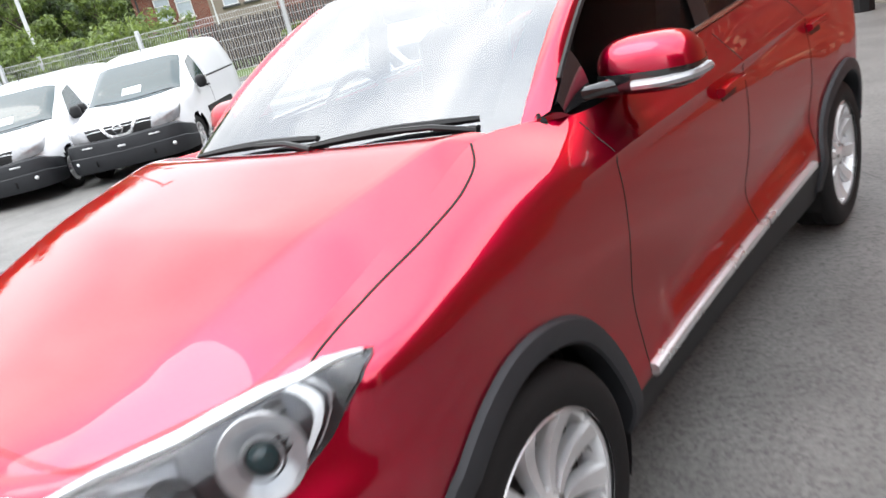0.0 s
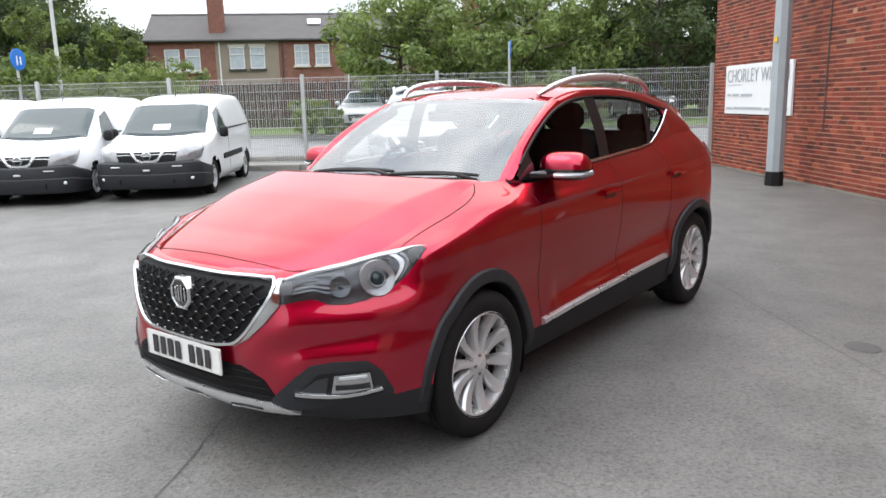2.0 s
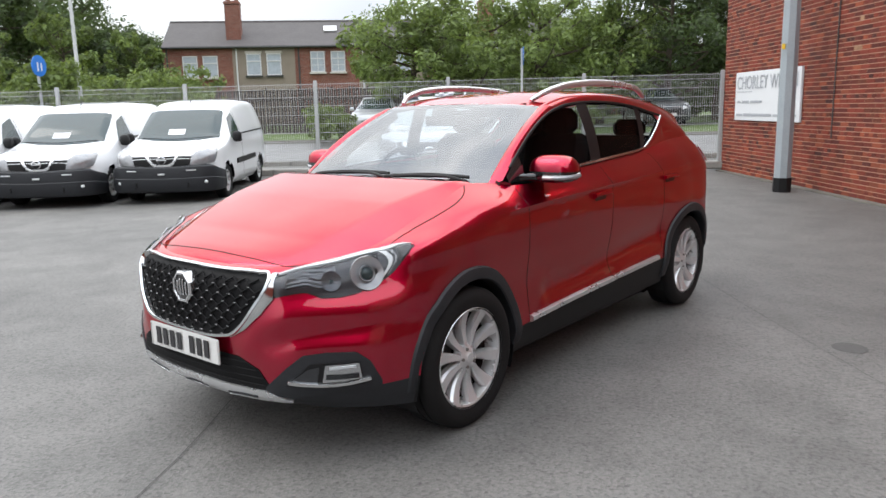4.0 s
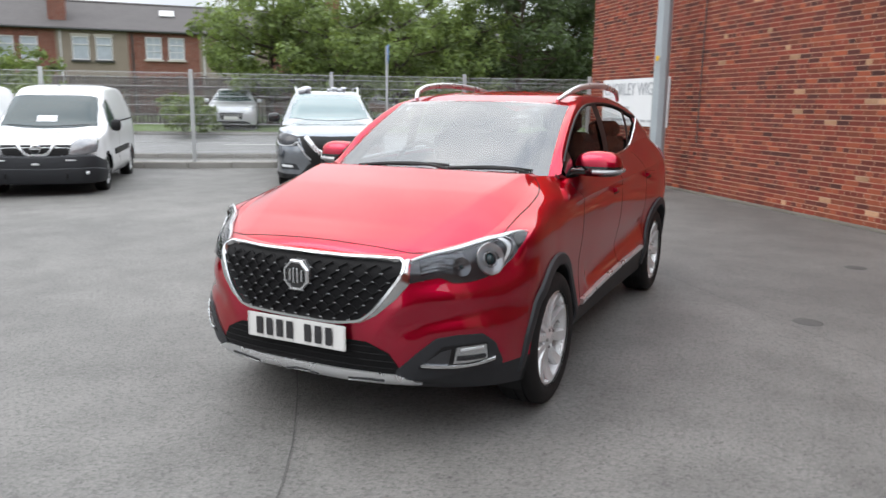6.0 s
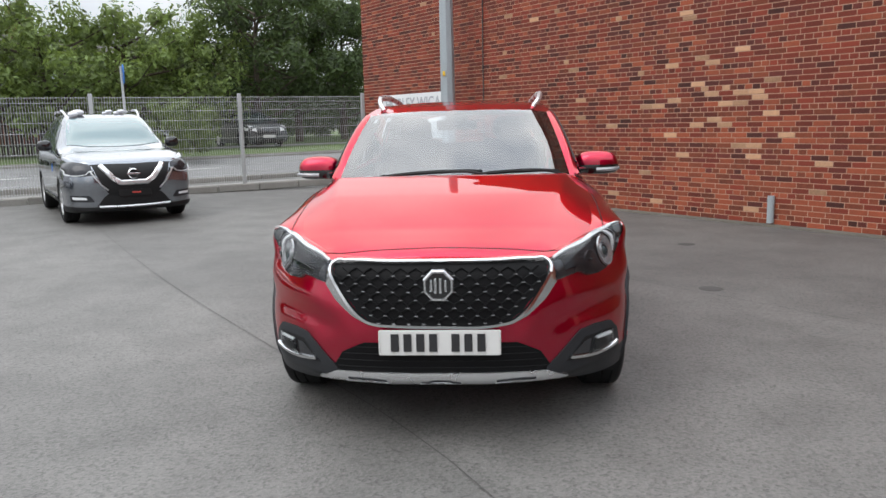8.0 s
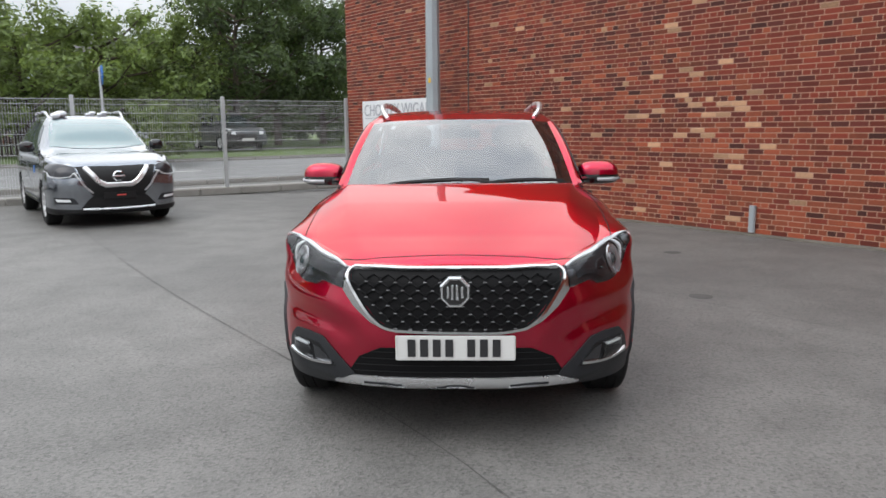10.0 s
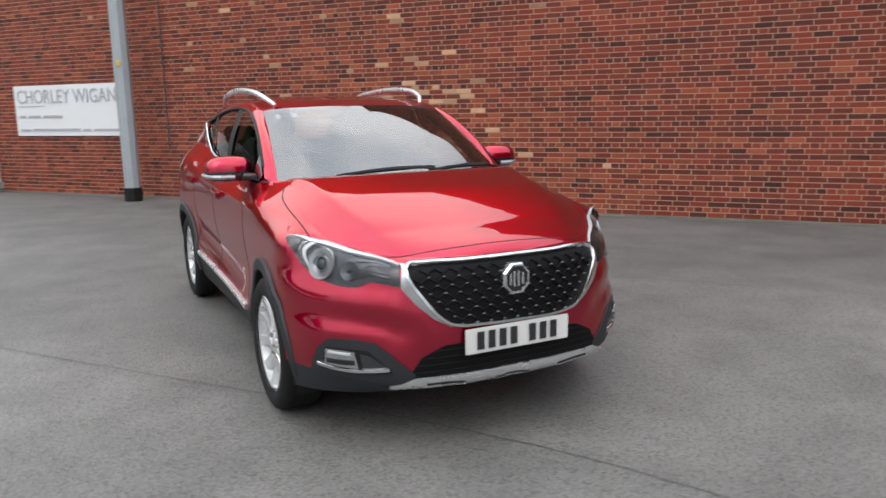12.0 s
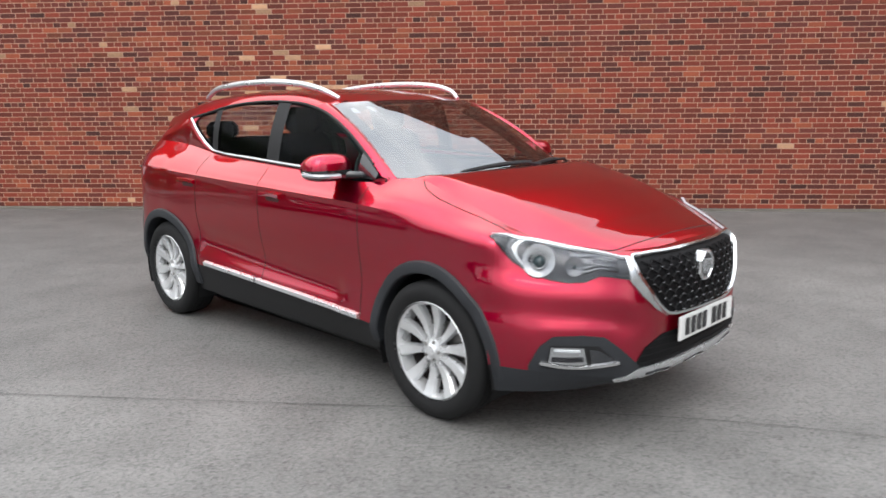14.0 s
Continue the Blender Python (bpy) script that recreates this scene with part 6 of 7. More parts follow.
        part("door_gap", sh.bead([(s * 0.9, 1.13, 0.35), (s * 0.9, 1.14, 1.0), (s * 0.8, 1.12, 1.56)], 0.012, 0.002, 24, cast="side", s=s), "gap", v)
        part("rear_rail", sh.bead([(s * 0.9, 1.2, 1.12), (s * 0.9, 3.2, 1.16)], 0.03, 0.006, 20, cast="side", s=s), "black", v)
        part("door_handle", sh.bead([(s * 0.9, 0.96, 0.98), (s * 0.9, 1.09, 0.985)], 0.03, 0.03, 6, cast="side", s=s), "black", v)
        for y in (0.0, 2.697):
            wheel(v, s * 0.78, y, 0.31, 0.19, 0.20, s, 6)
    gr = part("grille", sh.patch([(-0.50, -0.86, 0.655), (0, -0.87, 0.63), (0.50, -0.86, 0.655)], [(-0.54, -0.80, 0.80), (0, -0.84, 0.81), (0.54, -0.80, 0.80)], 20, 6, 0.012), "black", v, "black grille with bright V bar")
    part("grille_bar", sh.bead([(-0.50, -0.8, 0.745), (0.50, -0.8, 0.745)], 0.012, 0.02, 12), "satin", gr)
    part("vee_bar", sh.bead([(-0.27, -0.8, 0.815), (-0.17, -0.85, 0.68), (-0.10, -0.87, 0.645), (0.10, -0.87, 0.645), (0.17, -0.85, 0.68), (0.27, -0.8, 0.815)], 0.05, 0.03, 30, straight=True), "satin", gr)
    c, nrm = sh.front(0, 0.745)
    part("badge", Geo().lathe([(0.075, -0.045), (0.06, -0.055), (0.055, -0.035)], 24, "y", c).box(c + Vector((0, -0.05, 0)), (0.17, 0.014, 0.022), 0.004), "chrome", v)
    part("aerial", Geo().tube([(0, 1.0, 1.64), (0, 1.10, 1.78)], 0.008, 6), "black", v)
    return v


FH2 = 41.0
first_van = van(pose(-9.45, 4.90, fall(-9.45, 4.90), 0, 0, FH2))
for k in (1, 2, 3):
    x, y = -9.45 - 1.40 * k, 4.90 - 1.44 * k
    copy_thing(first_van, pose(x, y, fall(x, y), 0, 0, FH2))


def suv(m, mat="paint_grey", label="dark grey SUV with bright V grille, parked by the fence"):
    v = thing("suv", label, "car", m)
    G = sections([(-0.88, 0.36, 0.50, 0.52, 0.72, 0.50, 0.86, 0.42), (-0.80, 0.30, 0.66, 0.69, 0.82, 0.66, 0.935, 0.58), (-0.66, 0.27, 0.77, 0.80, 0.90, 0.77, 0.985, 0.66), (-0.45, 0.24, 0.85, 0.88, 0.965, 0.85, 1.04, 0.71), (0.05, 0.23, 0.86, 0.90, 1.02, 0.86, 1.10, 0.70), (0.30, 0.23, 0.86, 0.90, 1.05, 0.865, 1.17, 0.68), (0.65, 0.23, 0.86, 0.90, 1.07, 0.86, 1.43, 0.64), (1.05, 0.23, 0.86, 0.90, 1.08, 0.86, 1.62, 0.63), (1.5, 0.23, 0.86, 0.90, 1.09, 0.86, 1.675, 0.63), (2.2, 0.23, 0.86, 0.905, 1.11, 0.86, 1.67, 0.62), (2.9, 0.25, 0.86, 0.905, 1.14, 0.855, 1.61, 0.59), (3.4, 0.32, 0.83, 0.87, 1.14, 0.80, 1.42, 0.56), (3.62, 0.38, 0.78, 0.82, 1.10, 0.74, 1.22, 0.52), (3.68, 0.42, 0.74, 0.78, 1.02, 0.70, 1.08, 0.5)], 90)
    body_of(v, G, mat, (0.0, 2.705), 0.385, 0.35, "body")
    sh = front_shell(G)
    part("windscreen", sh.patch([(-0.68, 0.36, 1.12), (-0.4, 0.22, 1.14), (0, 0.17, 1.145), (0.4, 0.22, 1.14), (0.68, 0.36, 1.12)], [(-0.57, 0.98, 1.56), (-0.4, 0.96, 1.595), (0, 0.95, 1.605), (0.4, 0.96, 1.595), (0.57, 0.98, 1.56)], 24, 10, 0.006), "bright_glass", v, "windscreen reflecting sky")
    NP, NT = [(0, -0.975), (0.40, -0.955), (0.66, -0.895), (0.80, -0.785), (0.88, -0.60), (0.915, -0.40)], (0.91, 0.91, 0.92, 0.93, 0.94, 0.95)
    NF = ((0.0, -0.08), (0.06, -0.01), (0.18, 0.0), (0.34, 0.0), (0.42, 0.016), (0.62, 0.020), (0.80, 0.006), (0.92, -0.03), (1.0, -0.10))
    front = nose_wrap(NP, 0.22, NT, NF)
    part("fascia", front, mat, v)
    body_shell = sh
    sh = Shell([np.array(front.v).reshape(87, len(NF), 3)[43:]], (0, 1.0, 0.6))
    low = part("lower_bumper", nose_wrap([(0, -0.98), (0.40, -0.96), (0.66, -0.90), (0.80, -0.79), (0.885, -0.60), (0.92, -0.40)], 0.20, (0.30, 0.30, 0.31, 0.32, 0.33, 0.35), ((0.0, -0.12), (0.05, -0.03), (0.35, 0.0), (0.75, 0.0), (1.0, -0.05))), "black", v, "black lower bumper lip")
    part("chin_strip", Geo().tube(curve([(-0.50, -0.955, 0.285), (-0.25, -0.985, 0.278), (0, -0.99, 0.275), (0.25, -0.985, 0.278), (0.50, -0.955, 0.285)], 20), 0.024, 8, squash=0.8), "satin", low, "bright chin strip")
    part("lower_intake", sh.patch([(-0.52, -0.9, 0.30), (0, -0.92, 0.30), (0.52, -0.9, 0.30)], [(-0.34, -0.9, 0.50), (0, -0.92, 0.52), (0.34, -0.9, 0.50)], 20, 6, 0.010), "black", v, "black lower grille")
    gr = part("grille", sh.patch([(-0.36, -0.9, 0.50), (0, -0.92, 0.50), (0.36, -0.9, 0.50)], [(-0.56, -0.84, 0.87), (0, -0.9, 0.885), (0.56, -0.84, 0.87)], 24, 9, 0.010), "black", v, "black grille with bright V bar")
    part("vee_bar", sh.bead([(-0.43, -0.86, 0.875), (-0.27, -0.9, 0.68), (-0.18, -0.92, 0.625), (0.18, -0.92, 0.625), (0.27, -0.9, 0.68), (0.43, -0.86, 0.875)], 0.075, 0.035, 60, straight=True, cast="front"), "satin", gr, "bright V-shaped bar")
    for s in (1, -1):
        part("grille_edge", sh.bead([(s * 0.575, -0.83, 0.80), (s * 0.46, -0.88, 0.62), (s * 0.36, -0.9, 0.52)], 0.022, 0.028, 24, straight=True, cast="front"), "satin", gr)
    c, _ = sh.front(0, 0.75)
    part("badge", Geo().lathe([(0.08, -0.02), (0.065, -0.04), (0.055, -0.02)], 24, "y", c).box(c + Vector((0, -0.03, 0)), (0.18, 0.014, 0.024), 0.004), "chrome", gr)
    part("plate_card", Geo().box((0, -1.005, 0.47), (0.46, 0.012, 0.10), 0.004), "black", v, smooth=False)
    part("card_mark", Geo().box((0.02, -1.013, 0.475), (0.12, 0.004, 0.022)), "card_red", v, smooth=False)
    for s in (1, -1):
        part("headlamp", sh.patch([(s * 0.50, -0.85, 0.74), (s * 0.66, -0.78, 0.72), (s * 0.84, -0.48, 0.80)], [(s * 0.56, -0.83, 0.84), (s * 0.70, -0.70, 0.89), (s * 0.86, -0.38, 0.915)], 16, 6, 0.014, dome=0.008), "lamp_dark", v, "clear headlamp")
        part("light_strip", sh.bead([(s * 0.52, -0.85, 0.77), (s * 0.66, -0.78, 0.735), (s * 0.83, -0.50, 0.80)], 0.016, 0.026, 20), "lamp_white", v)
        part("fog_surround", sh.patch([(s * 0.54, -0.88, 0.36), (s * 0.80, -0.72, 0.37)], [(s * 0.60, -0.86, 0.47), (s * 0.82, -0.70, 0.46)], 8, 4, 0.008), "cladding", v)
        part("fog_lamp", sh.patch([(s * 0.62, -0.86, 0.395), (s * 0.78, -0.76, 0.40)], [(s * 0.64, -0.86, 0.43), (s * 0.79, -0.74, 0.44)], 8, 4, 0.016), "lamp_white", v)
        part("mirror", Geo().ball((s * 0.98, 0.68, 1.17), (0.11, 0.07, 0.085), 16, 10, power=0.7), "gloss_black", v, "dark door mirror")
        part("front_window", body_shell.patch([(s * 0.86, 0.62, 1.10), (s * 0.86, 1.42, 1.12)], [(s * 0.7, 1.02, 1.50), (s * 0.7, 1.42, 1.57)], 14, 8, 0.004, cast="side", s=s), "dark_glass", v)
        part("rear_window", body_shell.patch([(s * 0.86, 1.50, 1.12), (s * 0.86, 2.5, 1.16)], [(s * 0.7, 1.50, 1.575), (s * 0.7, 2.35, 1.54)], 14, 8, 0.004, cast="side", s=s), "dark_glass", v)
        part("roof_rail", Geo().tube(curve([(s * 0.56, 1.1, 1.60), (s * 0.58, 1.3, 1.69), (s * 0.58, 2.0, 1.715), (s * 0.57, 2.7, 1.68), (s * 0.55, 2.9, 1.60)], 24), 0.018, 8), "satin", v)
        if s < 0:
            part("sticker", body_shell.patch([(-0.9, 0.70, 0.76), (-0.9, 0.82, 0.76)], [(-0.9, 0.70, 0.88), (-0.9, 0.82, 0.88)], 4, 4, 0.003, cast="side", s=s), "sign_blue", v, "blue paper sticker")
        part("sill_trim", body_shell.bead([(s * 0.88, 0.45, 0.33), (s * 0.88, 2.25, 0.34)], 0.10, 0.02, 16, cast="side", s=s), "cladding", v)
        part("sill_strip", body_shell.bead([(s * 0.88, 0.55, 0.36), (s * 0.88, 2.15, 0.37)], 0.02, 0.034, 16, cast="side", s=s), "chrome", v)
        for y in (0.0, 2.705):
            wheel(v, s * 0.785, y, 0.35, 0.215, 0.235, s, 10)
    return v


suv_ob = suv(pose(-5.72, 7.62, 0, 0, 0, 37))
for x, y, z, r in ((-0.42, 1.15, 1.66, 0.10), (0.10, 1.35, 1.68, 0.05), (0.28, 1.3, 1.68, 0.055)):
    g = Geo()
    for k in range(5):
        g.ball((x + 0.06 * math.sin(k * 2.2), y + 0.07 * math.cos(k * 1.7), z + 0.03 * (k % 2)), (r * 0.8, r * 0.7, r * 0.5), 10, 6)
    single("wrapping", g, "paper", "crumpled white plastic wrapping on the car roof", "wrapping", m=pose(-5.72, 7.62, 0, 0, 0, 37))


def street_car(m, mat, label):
    """A hatchback seen far off through the fence."""
    v = thing("car", label, "car", m, "cars in the street")
    G = sections([(-0.85, 0.34, 0.55, 0.58, 0.60, 0.56, 0.66, 0.48), (-0.82, 0.26, 0.70, 0.73, 0.68, 0.68, 0.76, 0.58), (-0.70, 0.22, 0.79, 0.82, 0.78, 0.76, 0.86, 0.62), (-0.3, 0.2, 0.83, 0.87, 0.88, 0.81, 0.95, 0.66), (0.2, 0.2, 0.83, 0.87, 0.94, 0.82, 1.03, 0.66), (0.6, 0.2, 0.83, 0.87, 0.96, 0.82, 1.26, 0.60), (1.05, 0.2, 0.83, 0.87, 0.97, 0.82, 1.45, 0.58), (1.6, 0.2, 0.83, 0.87, 0.98, 0.82, 1.49, 0.58), (2.4, 0.2, 0.83, 0.87, 1.0, 0.82, 1.45, 0.57), (2.95, 0.26, 0.81, 0.85, 1.0, 0.78, 1.28, 0.53), (3.25, 0.36, 0.76, 0.80, 0.95, 0.72, 1.02, 0.5), (3.3, 0.42, 0.72, 0.76, 0.9, 0.68, 0.95, 0.46)], 60)
    body_of(v, G, mat, (0.0, 2.55), 0.34, 0.31, "body")
    sh = front_shell(G)
    part("windscreen", sh.patch([(-0.66, 0.28, 1.0), (0, 0.15, 1.04), (0.66, 0.28, 1.0)], [(-0.53, 0.95, 1.38), (0, 0.93, 1.41), (0.53, 0.95, 1.38)], 16, 6, 0.006), "dark_glass", v)
    gr = part("grille", sh.patch([(-0.36, -0.84, 0.40), (0.36, -0.84, 0.40)], [(-0.40, -0.80, 0.62), (0.40, -0.80, 0.62)], 12, 5, 0.008), "black", v)
    part("plate", Geo().box((0, -0.885, 0.45), (0.5, 0.012, 0.11)), "plate", v, smooth=False)
    for s in (1, -1):
        part("headlamp", sh.patch([(s * 0.48, -0.80, 0.62), (s * 0.78, -0.55, 0.66)], [(s * 0.50, -0.76, 0.74), (s * 0.80, -0.40, 0.80)], 10, 5, 0.01), "lamp_white", v)
        part("mirror", Geo().ball((s * 0.93, 0.6, 1.05), (0.09, 0.06, 0.07), 12, 8, power=0.7), mat, v)
        part("side_window", sh.patch([(s * 0.8, 0.55, 0.99), (s * 0.8, 2.5, 1.02)], [(s * 0.65, 1.0, 1.38), (s * 0.65, 2.3, 1.38)], 14, 6, 0.004, cast="side", s=s), "dark_glass", v)
        for y in (0.0, 2.55):
            wheel(v, s * 0.74, y, 0.31, 0.19, 0.205, s, 7)
    return v


street_car(pose(-16.9, 17.7, 0.42, 0, 0, 38), "paint_silver", "silver hatchback parked across the street")
street_car(pose(-13.0, 23.9, 0.53, 0, 0, 50), "paint_grey", "grey hatchback parked beyond the street")
street_car(pose(-9.2, 25.9, 0.53, 0, 0, 40), "paint_dark", "dark grey hatchback parked beyond the street")

# ---- houses beyond the street ----
HP, HD = Vector((-35.0, 31.5, 0)), Vector((0.68, 0.735, 0)).normalized()
HN = Vector((HD.y, -HD.x, 0))
mh = Matrix(((HD.x, -HN.x, 0, HP.x), (HD.y, -HN.y, 0, HP.y), (0, 0, 1, 0.0), (0, 0, 0, 1)))


def terrace_house(s0, s1, mat, label, wins, eaves=5.55, ridge=7.35, ground=0.55, chimney=None):
    """One house of the row: front wall, roof, windows with frame, panes and sill."""
    h = thing("house", label, "house", mh, "terraced houses")
    w = s1 - s0
    part("wall", Geo().box(((s0 + s1) / 2, 3.2, (eaves + ground) / 2), (w - 0.004, 6.4, eaves - ground)), mat, h, smooth=False)
    roof = Geo().add([(s0, -0.25, eaves - 0.05), (s1, -0.25, eaves - 0.05), (s1, 3.2, ridge), (s0, 3.2, ridge), (s0, 6.65, eaves - 0.05), (s1, 6.65, eaves - 0.05), (s0, -0.25, eaves + 0.07), (s1, -0.25, eaves + 0.07), (s1, 3.2, ridge + 0.12), (s0, 3.2, ridge + 0.12), (s0, 6.65, eaves + 0.07), (s1, 6.65, eaves + 0.07)],
                     [(6, 7, 8, 9), (9, 8, 11, 10), (0, 1, 7, 6), (0, 3, 2, 1), (0, 6, 9, 3), (3, 9, 10, 4), (1, 2, 8, 7), (2, 5, 11, 8), (4, 10, 11, 5)])
    rf = part("roof", roof, "slate", h, "grey slate roof", smooth=False)
    part("gutter", Geo().tube([(s0, -0.30, eaves - 0.02), (s1, -0.30, eaves - 0.02)], 0.07, 8), "bitumen", h)
    part("ridge_tiles", Geo().tube([(s0, 3.2, ridge + 0.11), (s1, 3.2, ridge + 0.11)], 0.09, 8), "slate", rf)
    for c, z0, z1, bars in wins:
        fr = Geo()
        ww, zz = 0.86, (z0 + z1) / 2
        for x in (c - ww / 2, c + ww / 2):
            fr.box((x, -0.03, zz), (0.07, 0.10, z1 - z0), 0.01)
        for z in (z0, z1, z0 + (z1 - z0) * 0.66):
            fr.box((c, -0.03, z), (ww + 0.07, 0.10, 0.07), 0.01)
        if bars:
            fr.box((c, -0.03, zz), (0.05, 0.08, z1 - z0), 0.005)
            fr.box((c, -0.03, z0 + (z1 - z0) * 0.33), (ww, 0.06, 0.04), 0.005)
        win = part("window", fr, "upvc", h, "white framed sash window", smooth=False)
        part("pane", Geo().box((c, -0.012, zz), (ww - 0.04, 0.02, z1 - z0 - 0.04)), "curtain", win, "pale curtained pane", smooth=False)
        part("sill", Geo().box((c, -0.08, z0 - 0.10), (ww + 0.25, 0.2, 0.12), 0.015), "bitumen" if mat == "house_render" else "house_stone", win, smooth=False)
        part("lintel", Geo().box((c, -0.02, z1 + 0.12), (ww + 0.2, 0.08, 0.16), 0.01), "house_stone" if mat == "house_render" else "house_brick", win, smooth=False)
    if chimney is not None:
        ch = part("chimney", Geo().box((chimney, 1.0, 7.0), (0.95, 0.9, 3.0), 0.02).box((chimney, 1.0, 8.35), (1.05, 1.0, 0.14), 0.02), "house_brick", h, "tall red brick chimney", smooth=False)
        for k in (-0.25, 0.25):
            part("chimney_pot", Geo().lathe([(0.12, 8.4), (0.14, 8.45), (0.10, 8.8), (0.12, 8.85), (0.08, 8.85)], 12, "z", (chimney + k, 1.0, 0)), "house_brick", ch)
    part("downpipe", Geo().tube([(s0 + 0.25, -0.06, ground), (s0 + 0.25, -0.06, eaves - 0.1)], 0.05, 8), "upvc" if mat != "house_brick" else "bitumen", h)
    return h


terrace_house(-9.9, -5.6, "house_brick", "red brick terraced house with slate roof and tall chimney", [(-8.25, 3.72, 5.0, False), (-7.0, 3.72, 5.0, False)], chimney=-5.5)
terrace_house(-5.6, -1.66, "house_render", "grey rendered terraced house with slate roof", [(-4.28, 3.8, 5.1, False), (-3.0, 3.8, 5.1, False)])
hb = terrace_house(-1.66, 2.5, "house_brick", "red brick terraced house with white sash windows", [(-0.2, 3.95, 5.2, True), (1.12, 3.95, 5.2, True)])
terrace_house(2.5, 7.0, "house_render", "pale rendered terraced house behind trees", [(4.0, 3.95, 5.2, False), (5.4, 3.95, 5.2, False)])
terrace_house(7.0, 11.5, "house_brick", "red brick terraced house behind trees", [(8.4, 3.95, 5.2, True), (9.8, 3.95, 5.2, True)], chimney=11.2)
terrace_house(11.5, 16.0, "house_render", "pale rendered terraced house behind trees", [(12.8, 3.6, 4.9, False), (14.2, 3.6, 4.9, False), (12.8, 1.2, 2.5, False)])
terrace_house(16.0, 21.0, "house_brick", "red brick terraced house behind trees", [(17.5, 3.6, 4.9, False), (19.2, 3.6, 4.9, False)])
terrace_house(21.0, 26.0, "house_brick", "red brick terraced house far along the row", [(22.5, 3.6, 4.9, False), (24.2, 3.6, 4.9, False)])
sk = Geo().box((0.7, 1.9, 6.85), (0.9, 0.9, 0.08), 0.01, Euler((radians(27), 0, 0)).to_matrix().to_4x4())
part("roof_light", sk, "upvc", hb, smooth=False)

# ---- dark boarded fence in front of the houses ----
bf = thing("board_fence", "dark stained vertical board fence along the back yards", "fence", mf, "", "structure")
slat = Geo().box((0, 0, 0.9), (0.115, 0.022, 1.8), 0.004).mesh("slat", M["timber"], False)
rg = random.Random(3)
for k in range(150):
    part("slat", slat, "timber", bf, at=Matrix.Translation((4.5 + k * 0.15, 13.8 + rg.uniform(-0.02, 0.02), 0.54 + rg.uniform(-0.05, 0.05))))
for z in (0.9, 1.9):
    part("rail", Geo().box((15.7, 13.84, z), (22.6, 0.05, 0.09)), "timber", bf, smooth=False)

# ---- trees and bushes ----
def tree(x, y, z, h, r, leaf, seed, count=5200, trunk=0.16, low=0.28, size=0.20, label="", category="tree", squash=1.0, name="tree"):
    """Trunk, limbs, and a crown of many small leaf clumps round the limbs' ends."""
    rg = random.Random(seed)
    t = thing(name, label or "leafy green tree with an uneven crown", category, Matrix.Translation((x, y, z)))
    wood = Geo()
    lean = (rg.uniform(-0.3, 0.3), rg.uniform(-0.3, 0.3))
    tp = [(lean[0] * q * q, lean[1] * q * q, h * 0.8 * q) for q in np.linspace(0, 1, 8)]
    if trunk:
        wood.tube(tp, [trunk * (1.15 - q) for q in np.linspace(0, 1, 8)], 9)
    ends = []
    n_l = 24
    for k in range(n_l):
        q = low + (0.95 - low) * (k + rg.random()) / n_l
        a = k * 2.4 + rg.uniform(-0.5, 0.5)
        reach = r * (0.55 + 0.5 * math.sin(math.pi * min(1, (q - low) / (1 - low) * 0.85 + 0.15))) * rg.uniform(0.75, 1.1)
        base = Vector((lean[0] * q * q, lean[1] * q * q, h * 0.8 * q))
        tip = base + Vector((math.cos(a) * reach, math.sin(a) * reach, rg.uniform(0.06, 0.22) * h))
        mid = (base + tip) / 2 + Vector((0, 0, -0.03 * h))
        if trunk:
            wood.tube([base, mid, tip], [trunk * 0.38, trunk * 0.24, trunk * 0.08], 5)
        for f in (0.5, 0.75, 1.0):
            side = Vector((rg.uniform(-1, 1), rg.uniform(-1, 1), rg.uniform(-0.5, 0.7))) * r * 0.16
            ends.append((base + (tip - base) * f + side, r * rg.uniform(0.13, 0.25)))
    ends.append((Vector((lean[0], lean[1], h * 0.88)), r * 0.25))
    if trunk:
        part("trunk", wood, "bark", t)
    lv, lf = [], []
    for k in range(count):
        c, rad = ends[rg.randrange(len(ends))]
        d = Vector((rg.gauss(0, 1), rg.gauss(0, 1), rg.gauss(0, 0.8) * squash))
        d = d.normalized() * rad * rg.random() ** 0.33
        p = c + d
        n = (d.normalized() * 1.3 + Vector((rg.uniform(-0.8, 0.8), rg.uniform(-0.8, 0.8), rg.uniform(-0.2, 1.0)))).normalized()
        u = n.orthogonal().normalized()
        w = n.cross(u)
        a = rg.uniform(0, 6.28)
        u, w = u * math.cos(a) + w * math.sin(a), w * math.cos(a) - u * math.sin(a)
        sz = size * rg.uniform(0.55, 1.2)
        b = len(lv)
        lv += [p - u * sz, p + w * sz * 0.42 + n * sz * 0.12, p + u * sz, p - w * sz * 0.42 + n * sz * 0.12]
        lf.append((b, b + 1, b + 2, b + 3))
    me = bpy.data.meshes.new("crown")
    me.from_pydata(lv, [], lf)
    me.materials.append(M[leaf])
    ob = new("crown", me)
    ob.parent = t
    return t


def spot(px, py, dx, dy, dist):
    return px + dx * dist, py + dy * dist


CX, CY = 2.83, -2.61
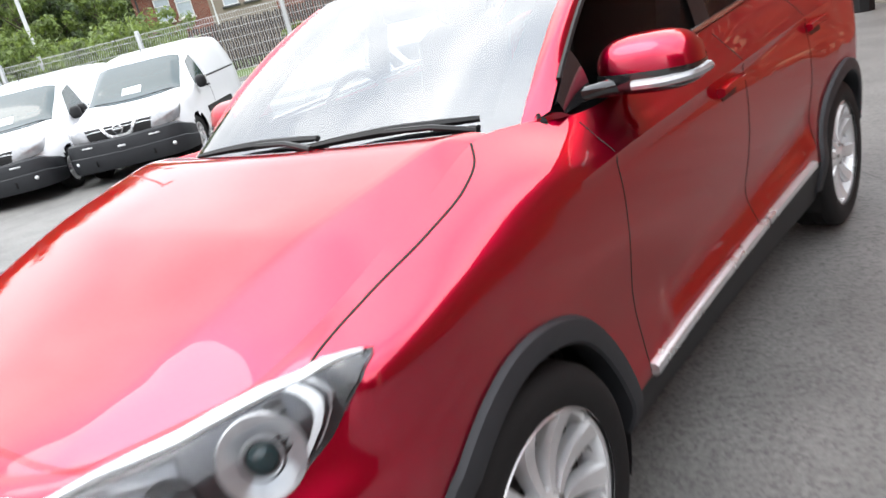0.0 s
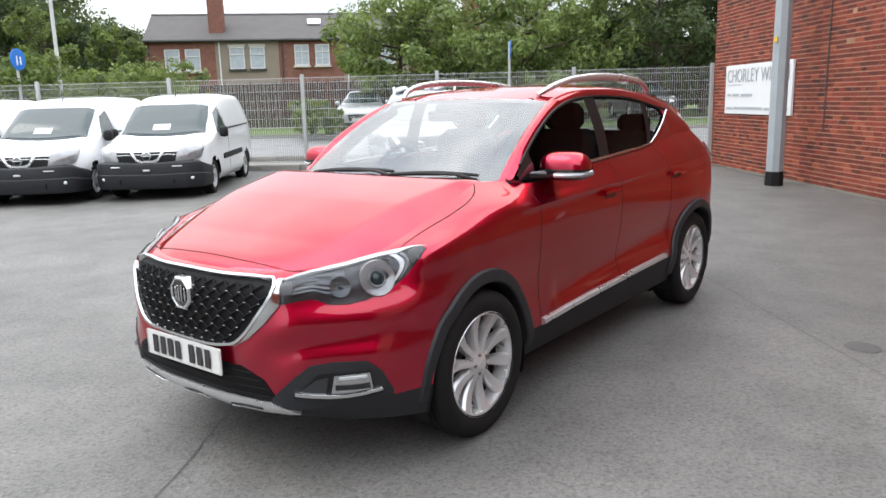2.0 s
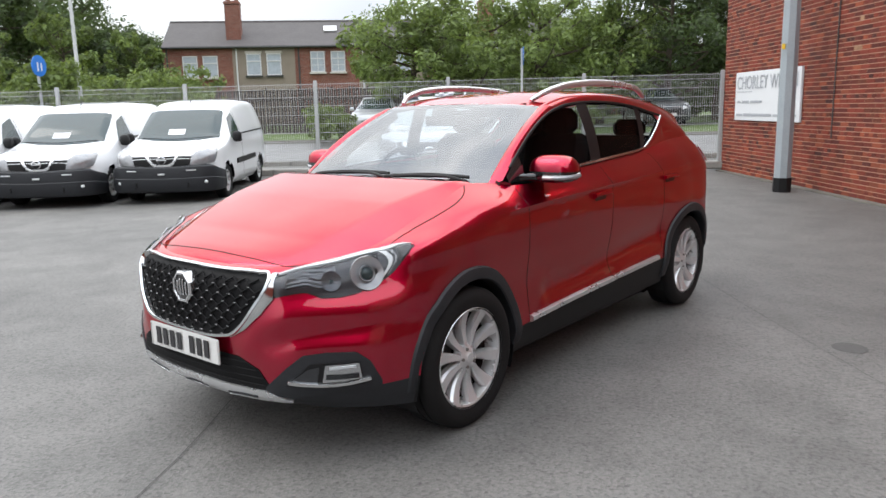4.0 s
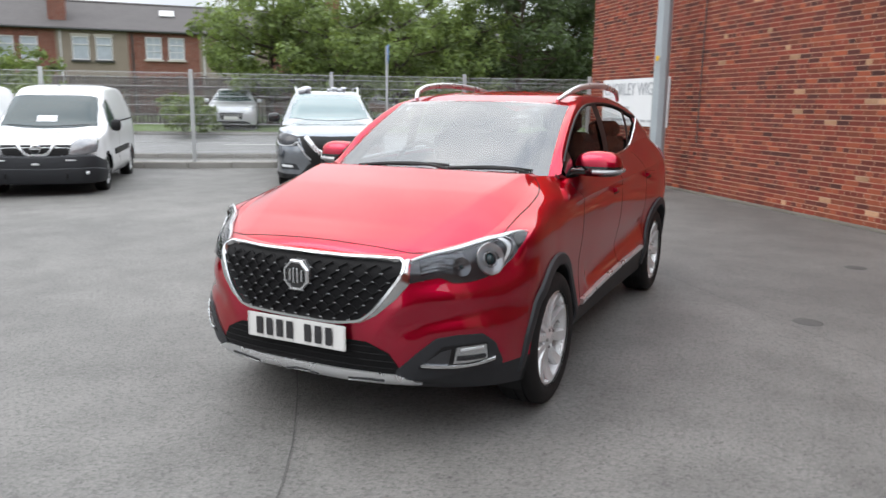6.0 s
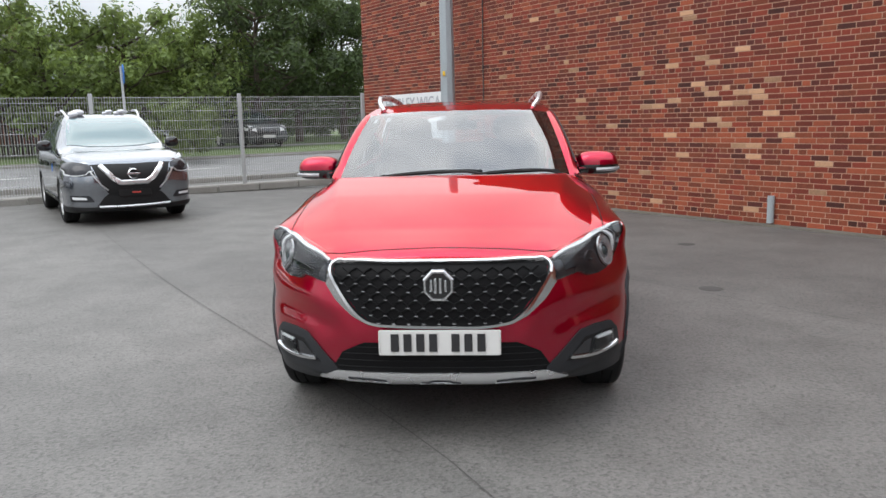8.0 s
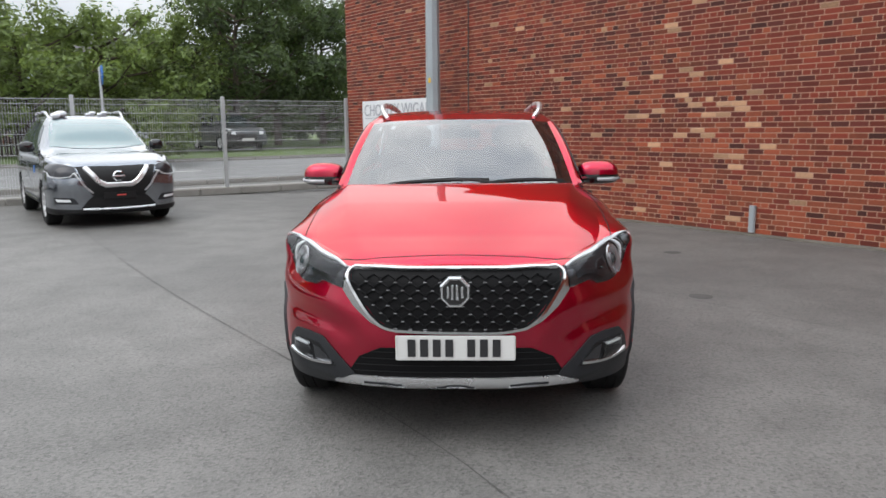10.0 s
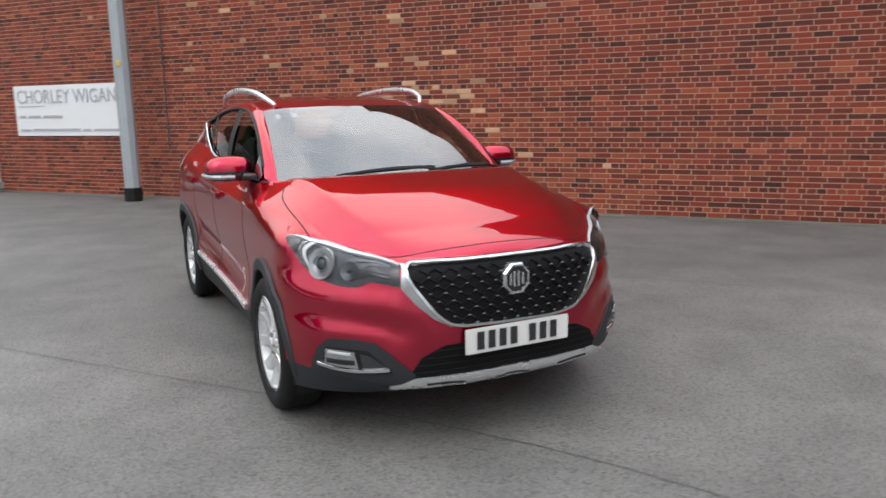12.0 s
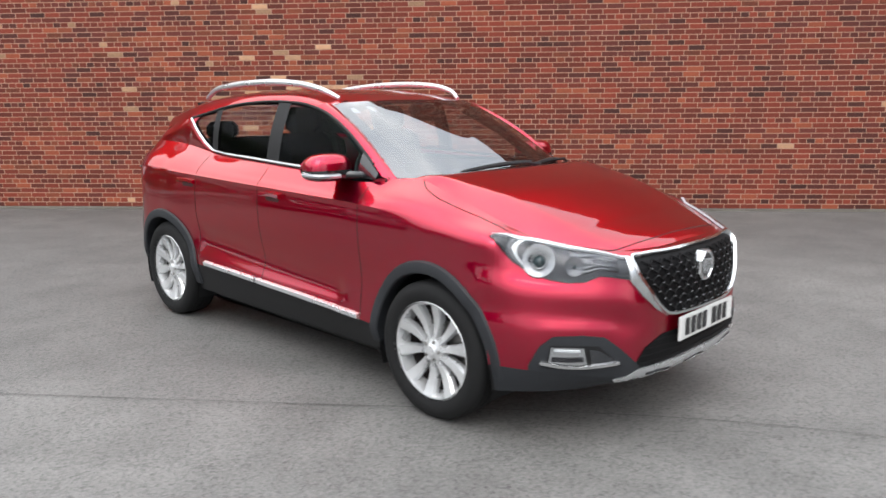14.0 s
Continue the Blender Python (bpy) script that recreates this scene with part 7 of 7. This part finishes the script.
# street trees across the road
for k, (dx, dy, dist, h, r, lf, n) in enumerate(((-0.66, 0.752, 31, 5.5, 2.8, "leaf_mid", 9000), (-0.60, 0.80, 30, 5.1, 3.0, "leaf_mid", 9000), (-0.53, 0.848, 31, 5.5, 3.0, "leaf_mid", 9000), (-0.46, 0.888, 33, 5.3, 2.9, "leaf_mid", 8500), (-0.385, 0.923, 33, 7.6, 3.3, "leaf_dark", 14000), (-0.33, 0.944, 36, 8.6, 3.6, "leaf_dark", 16000), (-0.27, 0.963, 38, 7.4, 3.3, "leaf_dark", 13000))):
    x, y = spot(CX, CY, dx, dy, dist)
    tree(x, y, 0.55, h, r, lf, 20 + k, n, 0.17, 0.16, 0.125)
# woodland on the far side
for k, (dx, dy, dist, h, r) in enumerate(((-0.965, 0.262, 44, 9.5, 4.2), (-0.95, 0.312, 48, 10, 4.6), (-0.935, 0.355, 46, 9.5, 4.2), (-0.915, 0.403, 52, 10, 4.8), (-0.90, 0.436, 50, 6.6, 3.8), (-0.885, 0.466, 58, 7.2, 4.0), (-0.872, 0.49, 64, 7.2, 4.2), (-0.855, 0.518, 72, 7.6, 4.5), (-0.99, 0.14, 44, 9.5, 4.4), (-0.978, 0.21, 50, 9.5, 4.5))):
    x, y = spot(CX, CY, dx, dy, dist)
    tree(x, y, 0.55, h, r, "leaf_dark", 60 + k, 13000, 0.2, 0.15, 0.17, "dense green woodland tree")
for k, (dx, dy, dist, h, r) in enumerate(((-0.905, 0.425, 33, 5.2, 1.3), (-0.868, 0.496, 34, 4.6, 1.1), (-0.94, 0.34, 32, 4.4, 1.3))):
    x, y = spot(CX, CY, dx, dy, dist)
    tree(x, y, 0.5, h, r, "leaf_light", 90 + k, 5000, 0.08, 0.1, 0.11, "young bright green tree")
for k in range(13):
    q = k / 12
    dx, dy = -0.975 + 0.13 * q, 0.222 + 0.30 * q
    l = math.hypot(dx, dy)
    x, y = spot(CX, CY, dx / l, dy / l, 29 + 3 * math.sin(k * 2.1))
    tree(x, y, 0.4, 2.3 + 0.5 * math.sin(k * 1.7), 1.6, "leaf_light" if k % 3 else "leaf_mid", 120 + k, 4200, 0.0, 0.05, 0.10, "low green bush behind the fence", "bush", 0.8, "bush")
for k, (dx, dy, dist, h, r) in enumerate(((-0.735, 0.678, 25.5, 1.2, 0.9), (-0.494, 0.869, 25.0, 1.9, 1.0))):
    x, y = spot(CX, CY, dx, dy, dist)
    tree(x, y, 0.42, h, r, "leaf_light", 160 + k, 2600, 0.0, 0.05, 0.09, "yellow-green bush by the street", "bush", 0.8, "bush")

for k in range(12):
    x, y = spot(CX, CY, -0.56 + 0.036 * k, math.sqrt(1 - (0.56 - 0.036 * k) ** 2), 44 + 3 * math.sin(k * 1.9))
    tree(x, y, 0.55, 3.4 + 0.6 * math.sin(k * 2.3), 2.3, "leaf_dark", 200 + k, 5000, 0.0, 0.03, 0.15, "dense green hedge beyond the street", "hedge", 0.9, "hedge")

# ---- street furniture ----
def sign_pole(x, y, z, label, turn):
    s = thing("street_sign", label, "street sign", pose(x, y, z, 0, 0, turn))
    part("pole", Geo().tube([(0, 0, 0), (0, 0, 3.0)], 0.04, 10), "galv", s)
    part("disc", Geo().lathe([(0.0, -0.06), (0.30, -0.06), (0.30, -0.04), (0.0, -0.04)], 28, "y", (0, 0, 2.75)), "sign_blue", s, "round blue sign face")
    part("bracket", Geo().box((0, -0.035, 2.75), (0.3, 0.03, 0.05)), "galv", s, smooth=False)
    part("mark", Geo().box((-0.06, -0.066, 2.72), (0.05, 0.006, 0.26)).box((0.08, -0.066, 2.72), (0.05, 0.006, 0.22)), "sign_white", s, smooth=False)


x, y = spot(CX, CY, -0.919, 0.394, 25)
sign_pole(x, y, 0.15, "round blue street sign on a grey pole", 118)
sign_pole(-11.35, 19.15, 0.33, "blue street sign on a grey pole by the road", 122)
x, y = spot(CX, CY, -0.902, 0.432, 27)
lp = thing("street_lamp", "slim pale steel street lamp column", "street lamp", Matrix.Translation((x, y, 0.35)))
part("column", Geo().lathe([(0.09, 0), (0.09, 1.4), (0.06, 1.5), (0.045, 7.5), (0.0, 7.5)], 12, "z"), "galv", lp)
part("lantern", Geo().box((0.3, 0, 7.45), (0.7, 0.2, 0.12), 0.04), "galv", lp)
